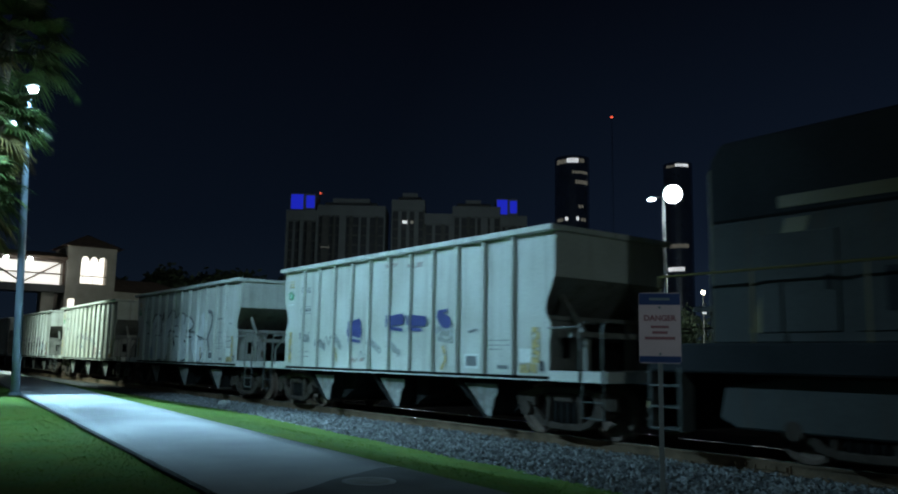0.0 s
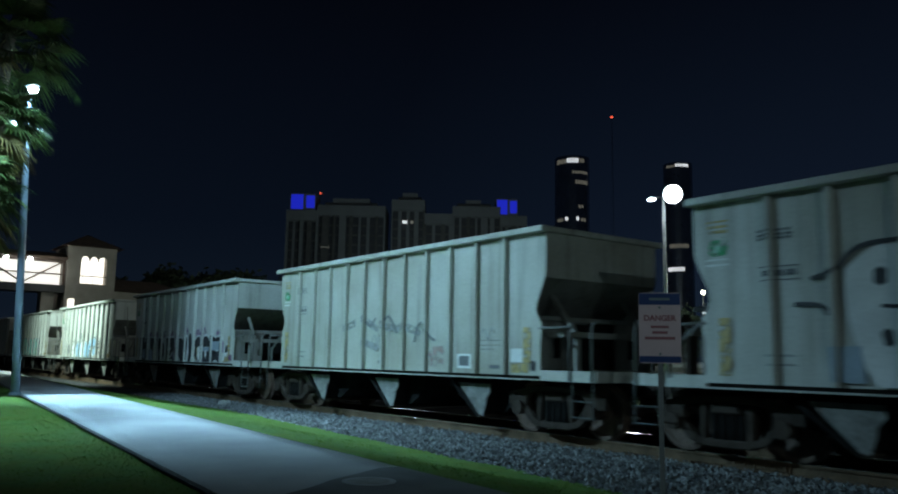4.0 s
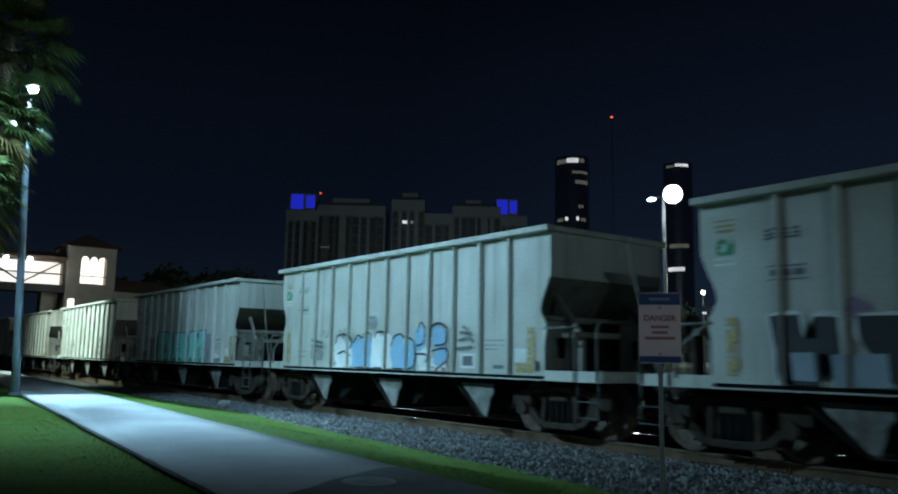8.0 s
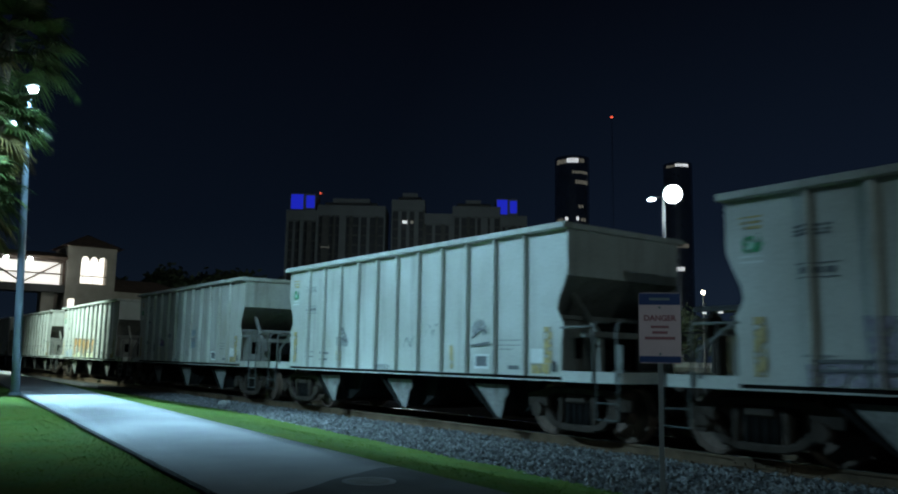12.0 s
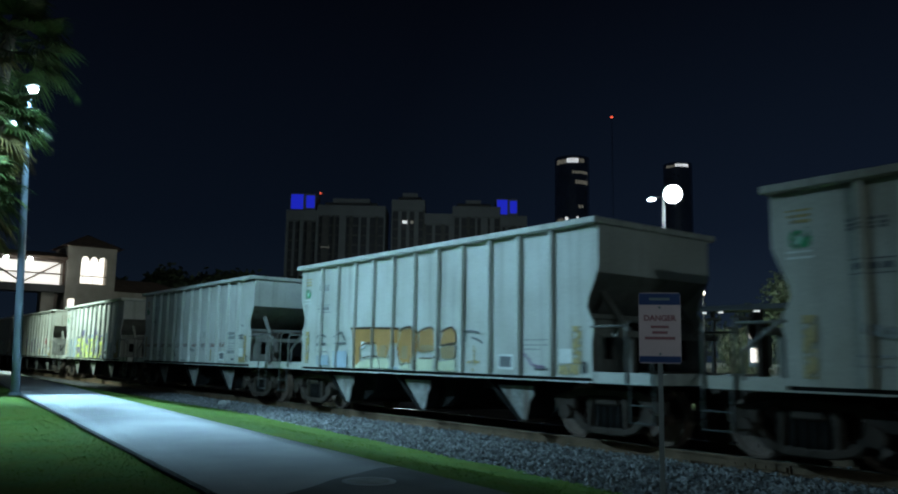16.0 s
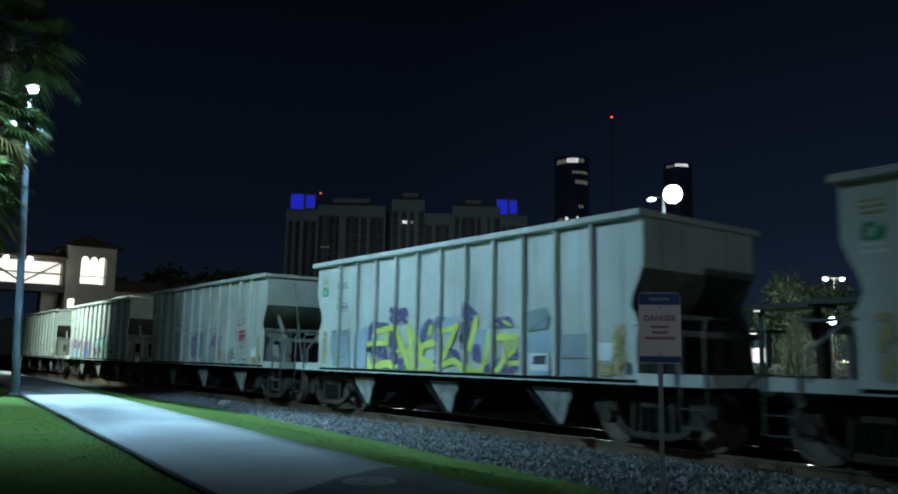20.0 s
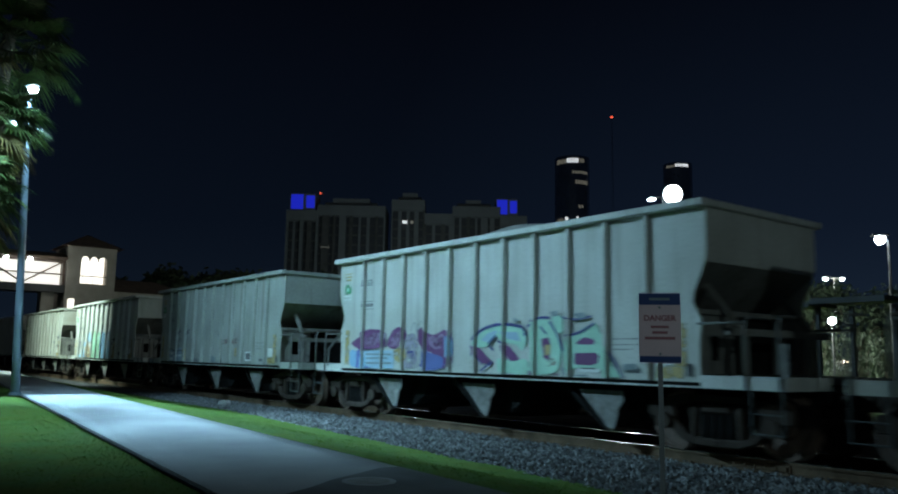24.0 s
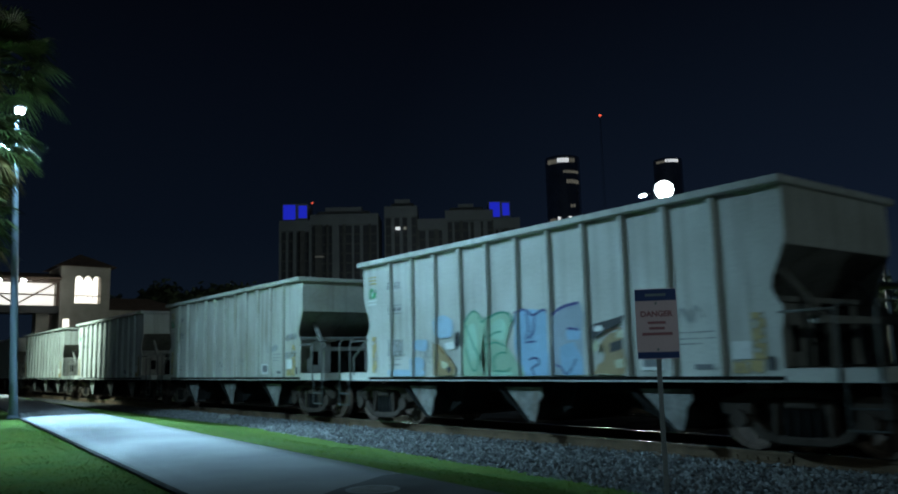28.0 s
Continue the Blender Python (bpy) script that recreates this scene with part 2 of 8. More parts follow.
M = {
    "car_paint": material("car_paint", (0.57, 0.58, 0.545), 0.55, vary=0.24, scale=0.9, fine=22, tint=(0.45, 0.45, 0.41), bump=0.05, streaks=0.36, shift=True),
    "car_paint_warm": material("car_paint_warm", (0.49, 0.49, 0.44), 0.6, vary=0.24, scale=0.8, fine=20, tint=(0.37, 0.35, 0.29), bump=0.06, streaks=0.42, shift=True),
    "car_paint_dull": material("car_paint_dull", (0.39, 0.41, 0.375), 0.65, vary=0.25, scale=0.7, fine=18, bump=0.06, streaks=0.5, shift=True),
    "end_paint": material("end_paint", (0.27, 0.265, 0.24), 0.7, vary=0.35, scale=1.5, fine=25, bump=0.1, streaks=0.6, shift=True),
    # near-black: paints the shade under the cars, also black rubber and springs
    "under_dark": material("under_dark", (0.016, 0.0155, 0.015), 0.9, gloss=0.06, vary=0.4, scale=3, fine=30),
    "chute": material("chute", (0.25, 0.25, 0.235), 0.75, vary=0.45, scale=4, fine=20, streaks=0.75, shift=True),
    "truck_steel": material("truck_steel", (0.064, 0.049, 0.040), 0.85, gloss=0.12, vary=0.4, scale=4, fine=40, bump=0.25),
    "wheel_steel": material("wheel_steel", (0.13, 0.082, 0.06), 0.7, metal=0.1, vary=0.35, scale=5, fine=40),
    "pipe": material("pipe", (0.06, 0.062, 0.06), 0.5, vary=0.2, scale=6, fine=60),
    "rail_pipe": material("rail_pipe", (0.15, 0.15, 0.14), 0.55, vary=0.25, scale=6, fine=60, streaks=0.3),
    "cargo": material("cargo", (0.36, 0.35, 0.32), 0.9, vary=0.3, scale=3, fine=45, bump=0.6),
    "rail_rust": material("rail_rust", (0.15, 0.10, 0.064), 0.9, gloss=0.15, vary=0.35, scale=3, fine=50, bump=0.3),
    "rail_head": material("rail_head", (0.55, 0.55, 0.56), 0.22, metal=1.0, vary=0.15, scale=3, fine=60, bump=0.02),
    "tie_wood": material("tie_wood", (0.085, 0.068, 0.052), 0.9, vary=0.45, scale=5, fine=50, bump=0.4, per_object=0.35),
    "stone": material("stone", (0.235, 0.24, 0.245), 0.9, gloss=0.15, vary=0.35, scale=6, fine=70, bump=0.4, per_island=0.65),
    "gravel_bed": material("gravel_bed", (0.11, 0.113, 0.118), 0.95, gloss=0.1, vary=0.6, scale=14, fine=30, bump=0.9),
    "soil_grass": material("soil_grass", (0.072, 0.142, 0.036), 0.95, gloss=0.08, vary=0.34, scale=2.2, fine=18, bump=0.12, tint=(0.092, 0.130, 0.024)),
    "grass": material("grass", (0.086, 0.178, 0.042), 0.85, gloss=0.1, vary=0.25, scale=0.8, fine=9, bump=0, tint=(0.11, 0.18, 0.02), per_island=0.45),
    "asphalt": material("asphalt", (0.375, 0.382, 0.39), 0.85, vary=0.28, scale=0.9, fine=120, bump=0.35, tint=(0.305, 0.312, 0.325)),
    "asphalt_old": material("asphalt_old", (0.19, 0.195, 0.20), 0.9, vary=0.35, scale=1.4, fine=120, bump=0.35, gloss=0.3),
    "cover_pale": material("cover_pale", (0.31, 0.31, 0.30), 0.8, vary=0.3, scale=8, fine=60, bump=0.2),
    "path_edge": material("path_edge", (0.035, 0.035, 0.033), 0.95, vary=0.4, scale=6, fine=60, bump=0.5),
    "road": material("road", (0.028, 0.026, 0.028), 0.95, vary=0.45, scale=1.5, fine=30, bump=0.6, gloss=0.0),
    "concrete": material("concrete", (0.36, 0.35, 0.33), 0.85, vary=0.25, scale=2, fine=60, bump=0.2),
    "pole_metal": material("pole_metal", (0.17, 0.21, 0.27), 0.45, metal=0.4, vary=0.12, scale=3, fine=50, bump=0.02),
    "dark_metal": material("dark_metal", (0.035, 0.036, 0.038), 0.6, metal=0.0, vary=0.2, scale=3, fine=40),
    "galvanised": material("galvanised", (0.33, 0.35, 0.36), 0.5, metal=0.6, vary=0.2, scale=8, fine=60, bump=0.03),
    "headlight": material("headlight", (0.8, 0.8, 0.8), emit=(1.0, 0.88, 0.66), power=9),
    "car_body": material("car_body", (0.30, 0.27, 0.24), 0.35, metal=0.2, vary=0.1, scale=2, fine=40, bump=0.0),
    "car_white": material("car_white", (0.75, 0.76, 0.76), 0.3, vary=0.05, scale=2, fine=40, bump=0.0),
    "tyre": material("tyre", (0.02, 0.02, 0.02), 0.9, vary=0.2, scale=5, fine=50),
    "led": material("led", (0.8, 0.8, 0.8), emit=(0.78, 0.93, 1.0), power=18),
    "led_bright": material("led_bright", (0.8, 0.8, 0.8), emit=(0.78, 0.92, 1.0), power=30),
    "warm_room": material("warm_room", (0.8, 0.78, 0.7), emit=(1.0, 0.95, 0.84), power=1.7),
    "bridge_room": material("bridge_room", (0.8, 0.78, 0.7), emit=(1.0, 0.96, 0.90), power=0.95),
    "cool_window": material("cool_window", (0.8, 0.8, 0.8), emit=(0.92, 0.97, 1.0), power=0.8),
    "dim_window": material("dim_window", (0.5, 0.5, 0.45), emit=(0.95, 0.92, 0.75), power=0.09),
    "blue_panel": material("blue_panel", (0.05, 0.06, 0.5), emit=(0.02, 0.035, 1.0), power=0.42),
    "red_light": material("red_light", (0.5, 0.02, 0.02), emit=(1.0, 0.12, 0.06), power=1.1),
    "stucco": material("stucco", (0.34, 0.32, 0.28), 0.9, vary=0.2, scale=1.0, fine=40, bump=0.2),
    "roof_tile": material("roof_tile", (0.12, 0.08, 0.06), 0.85, vary=0.3, scale=2, fine=30, bump=0.3),
    "tower_wall": material("tower_wall", (0.29, 0.31, 0.31), 0.9, vary=0.15, scale=0.2, fine=3, bump=0.0),
    "tower_shade": material("tower_shade", (0.17, 0.17, 0.16), 0.9, vary=0.25, scale=0.3, fine=3, bump=0.0),
    "tower_dark": material("tower_dark", (0.42, 0.45, 0.50), 0.3, metal=0.7, vary=0.2, scale=0.2, fine=3, bump=0.0),
    "dark_pane": material("dark_pane", (0.085, 0.092, 0.10), 0.4, vary=0.2, scale=0.5, fine=5, bump=0.0),
    "leaf": material("leaf", (0.09, 0.16, 0.055), 0.5, vary=0.4, scale=2, fine=30, bump=0.0, per_island=0.5),
    # leaf colour lightened so that the evergreen looks more strongly floodlit
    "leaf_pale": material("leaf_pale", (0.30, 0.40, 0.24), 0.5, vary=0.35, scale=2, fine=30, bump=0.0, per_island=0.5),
    "leaf_dull": material("leaf_dull", (0.075, 0.105, 0.060), 0.55, vary=0.4, scale=2, fine=30, bump=0.0, per_island=0.5),
    "frond": material("frond", (0.105, 0.155, 0.045), 0.5, vary=0.35, scale=2, fine=40, bump=0.05, per_island=0.5, gloss=0.35),
    "frond_dry": material("frond_dry", (0.26, 0.20, 0.07), 0.6, vary=0.35, scale=3, fine=40, bump=0.05, per_island=0.5),
    "bark": material("bark", (0.14, 0.11, 0.08), 0.95, vary=0.4, scale=6, fine=40, bump=0.6),
    "sign_face": material("sign_face", (0.90, 0.68, 0.73), 0.45, vary=0.08, scale=3, fine=60, bump=0.0),
    "sign_blue": material("sign_blue", (0.03, 0.07, 0.24), 0.45, vary=0.12, scale=3, fine=60, bump=0.0),
    "sign_red": material("sign_red", (0.46, 0.17, 0.20), 0.5, vary=0.1, scale=3, fine=60, bump=0.0),
    "loco_grey": material("loco_grey", (0.065, 0.068, 0.068), 0.85, gloss=0.1, vary=0.2, scale=1, fine=20, streaks=0.3),
    "loco_dark": material("loco_dark", (0.026, 0.028, 0.032), 0.85, gloss=0.1, vary=0.3, scale=1, fine=20),
    "loco_yellow": material("loco_yellow", (0.11, 0.085, 0.02), 0.5, vary=0.25, scale=1, fine=20, streaks=0.3),
}


def spray(name, colour, worn=0.0):
    """Spray paint; worn paint has gone in patches, so that the sheet below shows."""
    m = M[name] = material(name, colour, 0.6, vary=0.22, scale=1.6, fine=24, bump=0.03, shift=True)
    if worn:
        n, l = m.node_tree.nodes, m.node_tree.links
        tc, ns, rp = n.new("ShaderNodeTexCoord"), n.new("ShaderNodeTexNoise"), n.new("ShaderNodeValToRGB")
        ns.inputs["Scale"].default_value, ns.inputs["Detail"].default_value = 9.0, 6
        l.new(tc.outputs["Object"], ns.inputs["Vector"])
        l.new(ns.outputs["Fac"], rp.inputs[0])
        rp.color_ramp.elements[0].position, rp.color_ramp.elements[1].position = 0.34 + 0.1 * worn, 0.50 + 0.12 * worn
        top = 1.0 - 0.35 * worn
        rp.color_ramp.elements[1].color = (top, top, top, 1)
        l.new(rp.outputs[0], n["Principled BSDF"].inputs["Alpha"])


WORN = {"lilac": 0.35, "mauve": 0.3, "violet": 0.1, "haze": 0.25, "rose": 0.8, "rust": 0.3, "amber": 0.15, "logo_green": 0.1}
for sp_name, sp_colour in (
        ("ink", (0.035, 0.038, 0.045)), ("ink_soft", (0.16, 0.17, 0.18)), ("haze", (0.36, 0.38, 0.38)), ("chalk", (0.80, 0.82, 0.82)),
        ("navy", (0.05, 0.06, 0.22)), ("sky", (0.28, 0.50, 0.70)), ("sky_pale", (0.36, 0.52, 0.66)), ("teal", (0.21, 0.72, 0.66)),
        ("teal_deep", (0.03, 0.30, 0.20)), ("violet", (0.115, 0.095, 0.25)), ("lilac", (0.42, 0.39, 0.49)), ("plum", (0.17, 0.055, 0.17)),
        ("mauve", (0.34, 0.22, 0.36)), ("umber", (0.075, 0.045, 0.025)), ("indigo", (0.12, 0.16, 0.42)), ("orange", (0.46, 0.25, 0.085)), ("amber", (0.52, 0.40, 0.17)), ("cream", (0.62, 0.64, 0.46)),
        ("lime", (0.64, 0.74, 0.14)), ("mint", (0.40, 0.66, 0.52)), ("leafgreen", (0.34, 0.53, 0.38)), ("red", (0.42, 0.06, 0.07)),
        ("rose", (0.50, 0.32, 0.30)), ("rust", (0.27, 0.14, 0.06)), ("brown", (0.36, 0.26, 0.14)), ("logo_green", (0.03, 0.36, 0.14)),
        ("white", (0.78, 0.80, 0.78)), ("slate", (0.25, 0.31, 0.33)), ("bluegrey", (0.34, 0.42, 0.50))):
    spray(sp_name, sp_colour, WORN.get(sp_name, 0.0))


# ---------------------------------------------------------------- mesh tools
def box(bm, x0, x1, y0, y1, z0, z1):
    v = [bm.verts.new((x, y, z)) for z in (z0, z1) for x, y in ((x0, y0), (x1, y0), (x1, y1), (x0, y1))]
    for f in ((3, 2, 1, 0), (4, 5, 6, 7), (0, 1, 5, 4), (1, 2, 6, 5), (2, 3, 7, 6), (3, 0, 4, 7)):
        bm.faces.new([v[i] for i in f])


def prism(bm, outline, y0, y1):
    """An outline in x and z, thick from y0 to y1."""
    a = [bm.verts.new((x, y0, z)) for x, z in outline]
    b = [bm.verts.new((x, y1, z)) for x, z in outline]
    k = len(outline)
    bm.faces.new(a)
    bm.faces.new(b[::-1])
    for i in range(k):
        bm.faces.new((a[i], b[i], b[(i + 1) % k], a[(i + 1) % k]))


def tube(bm, points, r, sides=6, r_end=None):
    rings, k = [], len(points)
    for i, p in enumerate(points):
        p = Vector(p)
        way = (Vector(points[min(i + 1, k - 1)]) - Vector(points[max(i - 1, 0)])).normalized()
        a = way.orthogonal().normalized() if i == 0 else (side - way * side.dot(way)).normalized()
        side, b = a, way.cross(a)
        rad = r if r_end is None else r + (r_end - r) * i / (k - 1)
        rings.append([bm.verts.new(p + (a * math.cos(q) + b * math.sin(q)) * rad) for q in (2 * math.pi * j / sides for j in range(sides))])
    for r0, r1 in zip(rings, rings[1:]):
        for j in range(sides):
            bm.faces.new((r0[j], r0[(j + 1) % sides], r1[(j + 1) % sides], r1[j]))
    bm.faces.new(rings[0][::-1])
    bm.faces.new(rings[-1])


def lathe(bm, profile, axis_y0=0.0, sides=24):
    """A profile of (distance along y, radius) turned round the y axis."""
    rings = [[bm.verts.new((r * math.cos(a), y, r * math.sin(a))) for a in (2 * math.pi * j / sides for j in range(sides))] for y, r in profile]
    for r0, r1 in zip(rings, rings[1:]):
        for j in range(sides):
            bm.faces.new((r0[j], r1[j], r1[(j + 1) % sides], r0[(j + 1) % sides]))
    bm.faces.new(rings[0])
    bm.faces.new(rings[-1][::-1])


def finish(bm, name, mat, bevel=0.0, smooth=False):
    bmesh.ops.recalc_face_normals(bm, faces=bm.faces)
    if bevel:
        edges = [e for e in bm.edges if len(e.link_faces) == 2 and e.calc_face_angle(0) > 0.6]
        bmesh.ops.bevel(bm, geom=edges, offset=bevel, segments=1, affect="EDGES", clamp_overlap=True)
    me = bpy.data.meshes.new(name)
    bm.to_mesh(me)
    bm.free()
    me.materials.append(M[mat])
    if smooth:
        for p in me.polygons:
            p.use_smooth = True
    return me


def part(name, bm, mat, parent, label="", bevel=0.0, smooth=False, at=None):
    ob = new(name, finish(bm, name, mat, bevel, smooth))
    ob.parent = parent
    if at is not None:
        ob.matrix_basis = at
    if label:
        ob["label"] = label
    return ob


def again(ob, parent, at):
    """One more piece on the same mesh."""
    o = new(ob.name.split(".")[0], ob.data)
    o.parent, o.matrix_basis = parent, at
    if "label" in ob:
        o["label"] = ob["label"]
    return o


def thing(name, at, label, category, group="", kind=""):
    ob = new(name)
    ob.empty_display_size = 0.3
    ob.matrix_world = at
    return tagged(ob, label, category, group, kind)


def raw(name, verts, faces, mat, smooth=False):
    me = bpy.data.meshes.new(name)
    me.from_pydata(verts, [], faces)
    me.materials.append(M[mat])
    if smooth:
        for p in me.polygons:
            p.use_smooth = True
    return new(name, me)

# ---------------------------------------------------------------- ground
TRACK_Y = 11.35
RAIL_Z = -0.215


def path_right(x):
    return min(4.2 - 0.0715 * x, 7.7)


def path_left(x):
    return min(1.976 - 0.085 * x, path_right(x) - 1.75)


def toe_line(x):
    return min(max(6.95 - 0.095 * x, 6.9), 9.0)


def ground_z(x, y):
    right = path_right(x)
    wave = 0.035 * noise.noise((x * 0.5, y * 0.5, 0)) + 0.015 * noise.noise((x * 2, y * 2, 3))
    if y < right + 0.05:
        gap = max(path_left(x) - y, 0.0)
        return -0.03 + min(1.0, gap / 1.5) * wave
    toe = toe_line(x)
    if y < toe:
        s = (y - right) / (toe - right)
        return -0.03 - 0.40 * (s * s * (3 - 2 * s)) + wave * min(1.0, s * 3)
    return -0.45


def build_ground():
    ys = [-1500, -300, -80, -30, -14] + [-10 + 0.5 * i for i in range(25)] + [2.4 + 0.2 * i for i in range(36)] + [10, 14, 20, 30, 60, 140, 400, 1500]
    xs = [-1500, -500, -250, -140, -100, -80] + [-66 + 0.8 * i for i in range(96)] + [14, 22, 40, 90, 300, 1500]
    verts = [(x, y, ground_z(x, y)) for x in xs for y in ys]
    k = len(ys)
    faces = [(i * k + j, (i + 1) * k + j, (i + 1) * k + j + 1, i * k + j + 1) for i in range(len(xs) - 1) for j in range(k - 1)]
    tagged(raw("ground", verts, faces, "soil_grass", True), "mown grass verge sloping down to the railway", "ground", kind="structure")


def build_path():
    verts, faces = [], []
    xs = [30 - 1.0 * i for i in range(150)]
    for x in xs:
        l, r = path_left(x) + 0.02 * noise.noise((x * 0.8, 0, 5)), path_right(x) + 0.03 * noise.noise((x * 0.9, 4, 5))
        for i in range(7):
            y = l + (r - l) * i / 6
            verts.append((x, y, 0.008 + 0.012 * math.sin(math.pi * i / 6)))
        verts += [(x, l, -0.07), (x, r, -0.07)]
    for i in range(len(xs) - 1):
        a, b = i * 9, i * 9 + 9
        faces += [(a + j, a + j + 1, b + j + 1, b + j) for j in range(6)]
        faces += [(a + 7, a, b, b + 7), (a + 6, a + 8, b + 8, b + 6)]
    tagged(raw("pavement", verts, faces, "asphalt", True), "grey asphalt footpath with worn edges", "footpath", kind="structure")
    verts, faces = [], []
    for i, x in enumerate(xs):
        l = path_left(x)
        w = 0.045 + 0.03 * noise.noise((x * 1.3, 9, 2))
        verts += [(x, l - w, 0.012), (x, l + 0.012, 0.016)]
        if i:
            faces.append((2 * i - 2, 2 * i - 1, 2 * i + 1, 2 * i))
    tagged(raw("trim", verts, faces, "path_edge"), "dark uneven strip along the asphalt edge", "path edge", kind="structure")


def build_path_details():
    """The darker asphalt where the path comes towards the viewer, and a round cover in it."""
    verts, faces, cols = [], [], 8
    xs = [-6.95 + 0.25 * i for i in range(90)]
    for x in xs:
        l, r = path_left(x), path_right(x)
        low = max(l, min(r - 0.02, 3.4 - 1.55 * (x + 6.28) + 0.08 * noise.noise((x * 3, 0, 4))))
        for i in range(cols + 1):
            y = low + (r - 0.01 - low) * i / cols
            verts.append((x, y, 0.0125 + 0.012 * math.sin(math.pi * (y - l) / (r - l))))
    for i in range(len(xs) - 1):
        a, b = i * (cols + 1), (i + 1) * (cols + 1)
        faces += [(a + j, a + j + 1, b + j + 1, b + j) for j in range(cols)]
    tagged(raw("asphalt_patch", verts, faces, "asphalt_old", True), "darker asphalt patch on the footpath", "footpath", kind="structure")
    t = thing("utility_cover", Matrix.Translation((-6.2, 3.86, 0.024)), "pale round utility cover set in the footpath", "manhole cover")
    bm = bmesh.new()
    tube(bm, [(0, 0, -0.03), (0, 0, 0.004)], 0.24, 24)
    part("rim", bm, "asphalt", t, "grey asphalt rim")
    bm = bmesh.new()
    tube(bm, [(0, 0, 0.0), (0, 0, 0.006)], 0.19, 24)
    part("lid", bm, "cover_pale", t, "worn pale lid", bevel=0.003)
    b = thing("concrete_block", Matrix.Translation((-23.8, 9.6, -0.41)) @ Matrix.Rotation(0.5, 4, "Z"), "small pale concrete block lying on the ballast", "block")
    bm = bmesh.new()
    prism(bm, [(-0.20, 0.0), (0.20, 0.0), (0.17, 0.10), (0.05, 0.16), (-0.15, 0.13)], -0.10, 0.10)
    part("block", bm, "cover_pale", b, bevel=0.02)


def build_grass():
    rng = np.random.default_rng(4)
    spots = []
    for n, x0, x1, side in ((42000, -29, -4.0, 0), (42000, -34, 0.0, 1)):
        x = rng.uniform(x0, x1, n)
        for xi, u in zip(x, rng.uniform(0, 1, n)):
            l, r = path_left(xi), path_right(xi)
            y = l - 0.01 - 5.0 * u * u if side == 0 else r + 0.01 + (toe_line(xi) + 0.12 - r) * u
            spots.append((xi, y))
    verts, faces = [], []
    a, h, lean = rng.uniform(0, 6.283, len(spots)), rng.uniform(0.006, 0.02, len(spots)), rng.normal(0, 0.026, (len(spots), 2))
    for i, (x, y) in enumerate(spots):
        z = ground_z(x, y) - 0.005
        dx, dy = math.cos(a[i]) * 0.009, math.sin(a[i]) * 0.009
        verts += [(x - dx, y - dy, z), (x + dx, y + dy, z), (x + lean[i, 0], y + lean[i, 1], z + h[i])]
        faces.append((3 * i, 3 * i + 1, 3 * i + 2))
    tagged(raw("grass", verts, faces, "grass"), "short bright green mown grass beside the path", "grass", kind="stuff")


def build_ballast():
    xs = [-120 + 1.5 * i for i in range(110)]
    prof = ((-0.08, -0.52), (0.15, -0.425), (0.6, -0.408), (0.0, -0.402), (0.0, -0.402), (0.0, -0.41), (0.0, -0.50))
    fixed = (0, 0, 0, 10.0, 12.5, 12.9, 13.4)
    verts, faces = [], []
    for x in xs:
        shift = 0.12 * noise.noise((x * 0.7, 0, 8))
        verts += [(x, fx or toe_line(x) + y + shift, z + 0.012 * noise.noise((x, y + fx, 1))) for (y, z), fx in zip(prof, fixed)]
    k = len(prof)
    for i in range(len(xs) - 1):
        faces += [(i * k + j, (i + 1) * k + j, (i + 1) * k + j + 1, i * k + j + 1) for j in range(k - 1)]
    tagged(raw("ballast_bed", verts, faces, "gravel_bed", True), "grey crushed-stone bed under the railway track", "ballast", kind="structure")
    rng = np.random.default_rng(11)
    octa = np.array([(1, 0, 0), (-1, 0, 0), (0, 1, 0), (0, -1, 0), (0, 0, 1), (0, 0, -1)], float)
    tri = [(0, 2, 4), (2, 1, 4), (1, 3, 4), (3, 0, 4), (2, 0, 5), (1, 2, 5), (3, 1, 5), (0, 3, 5)]
    n = 20000
    u = rng.uniform(0, 1, n)
    x = -34 * u ** 1.15 + 2.5
    y = np.where(rng.uniform(0, 1, n) < 0.8, rng.uniform(0, 1, n), 2.0)
    verts, faces = [], []
    for i in range(n):
        size = rng.uniform(0.018, 0.05)
        p = octa * (size * rng.uniform(0.6, 1.2, (6, 1))) + rng.normal(0, 0.006, (6, 3))
        q = Euler(rng.uniform(0, 6.28, 3)).to_matrix()
        toe = toe_line(x[i])
        yy = toe + (10.6 - toe) * y[i] if y[i] < 1.5 else rng.uniform(10.6, 13.2)
        base = float(np.interp(yy - toe, (-0.08, 0.15, 0.6, 9.0), (-0.50, -0.425, -0.408, -0.402)))
        p = p @ np.array(q).T + (x[i], yy, base + 0.012)
        o = len(verts)
        verts += [tuple(v) for v in p]
        faces += [(a + o, b + o, c + o) for a, b, c in tri]
    tagged(raw("ballast_stones", verts, faces, "stone"), "loose angular grey ballast stones beside the rail", "gravel", kind="stuff")


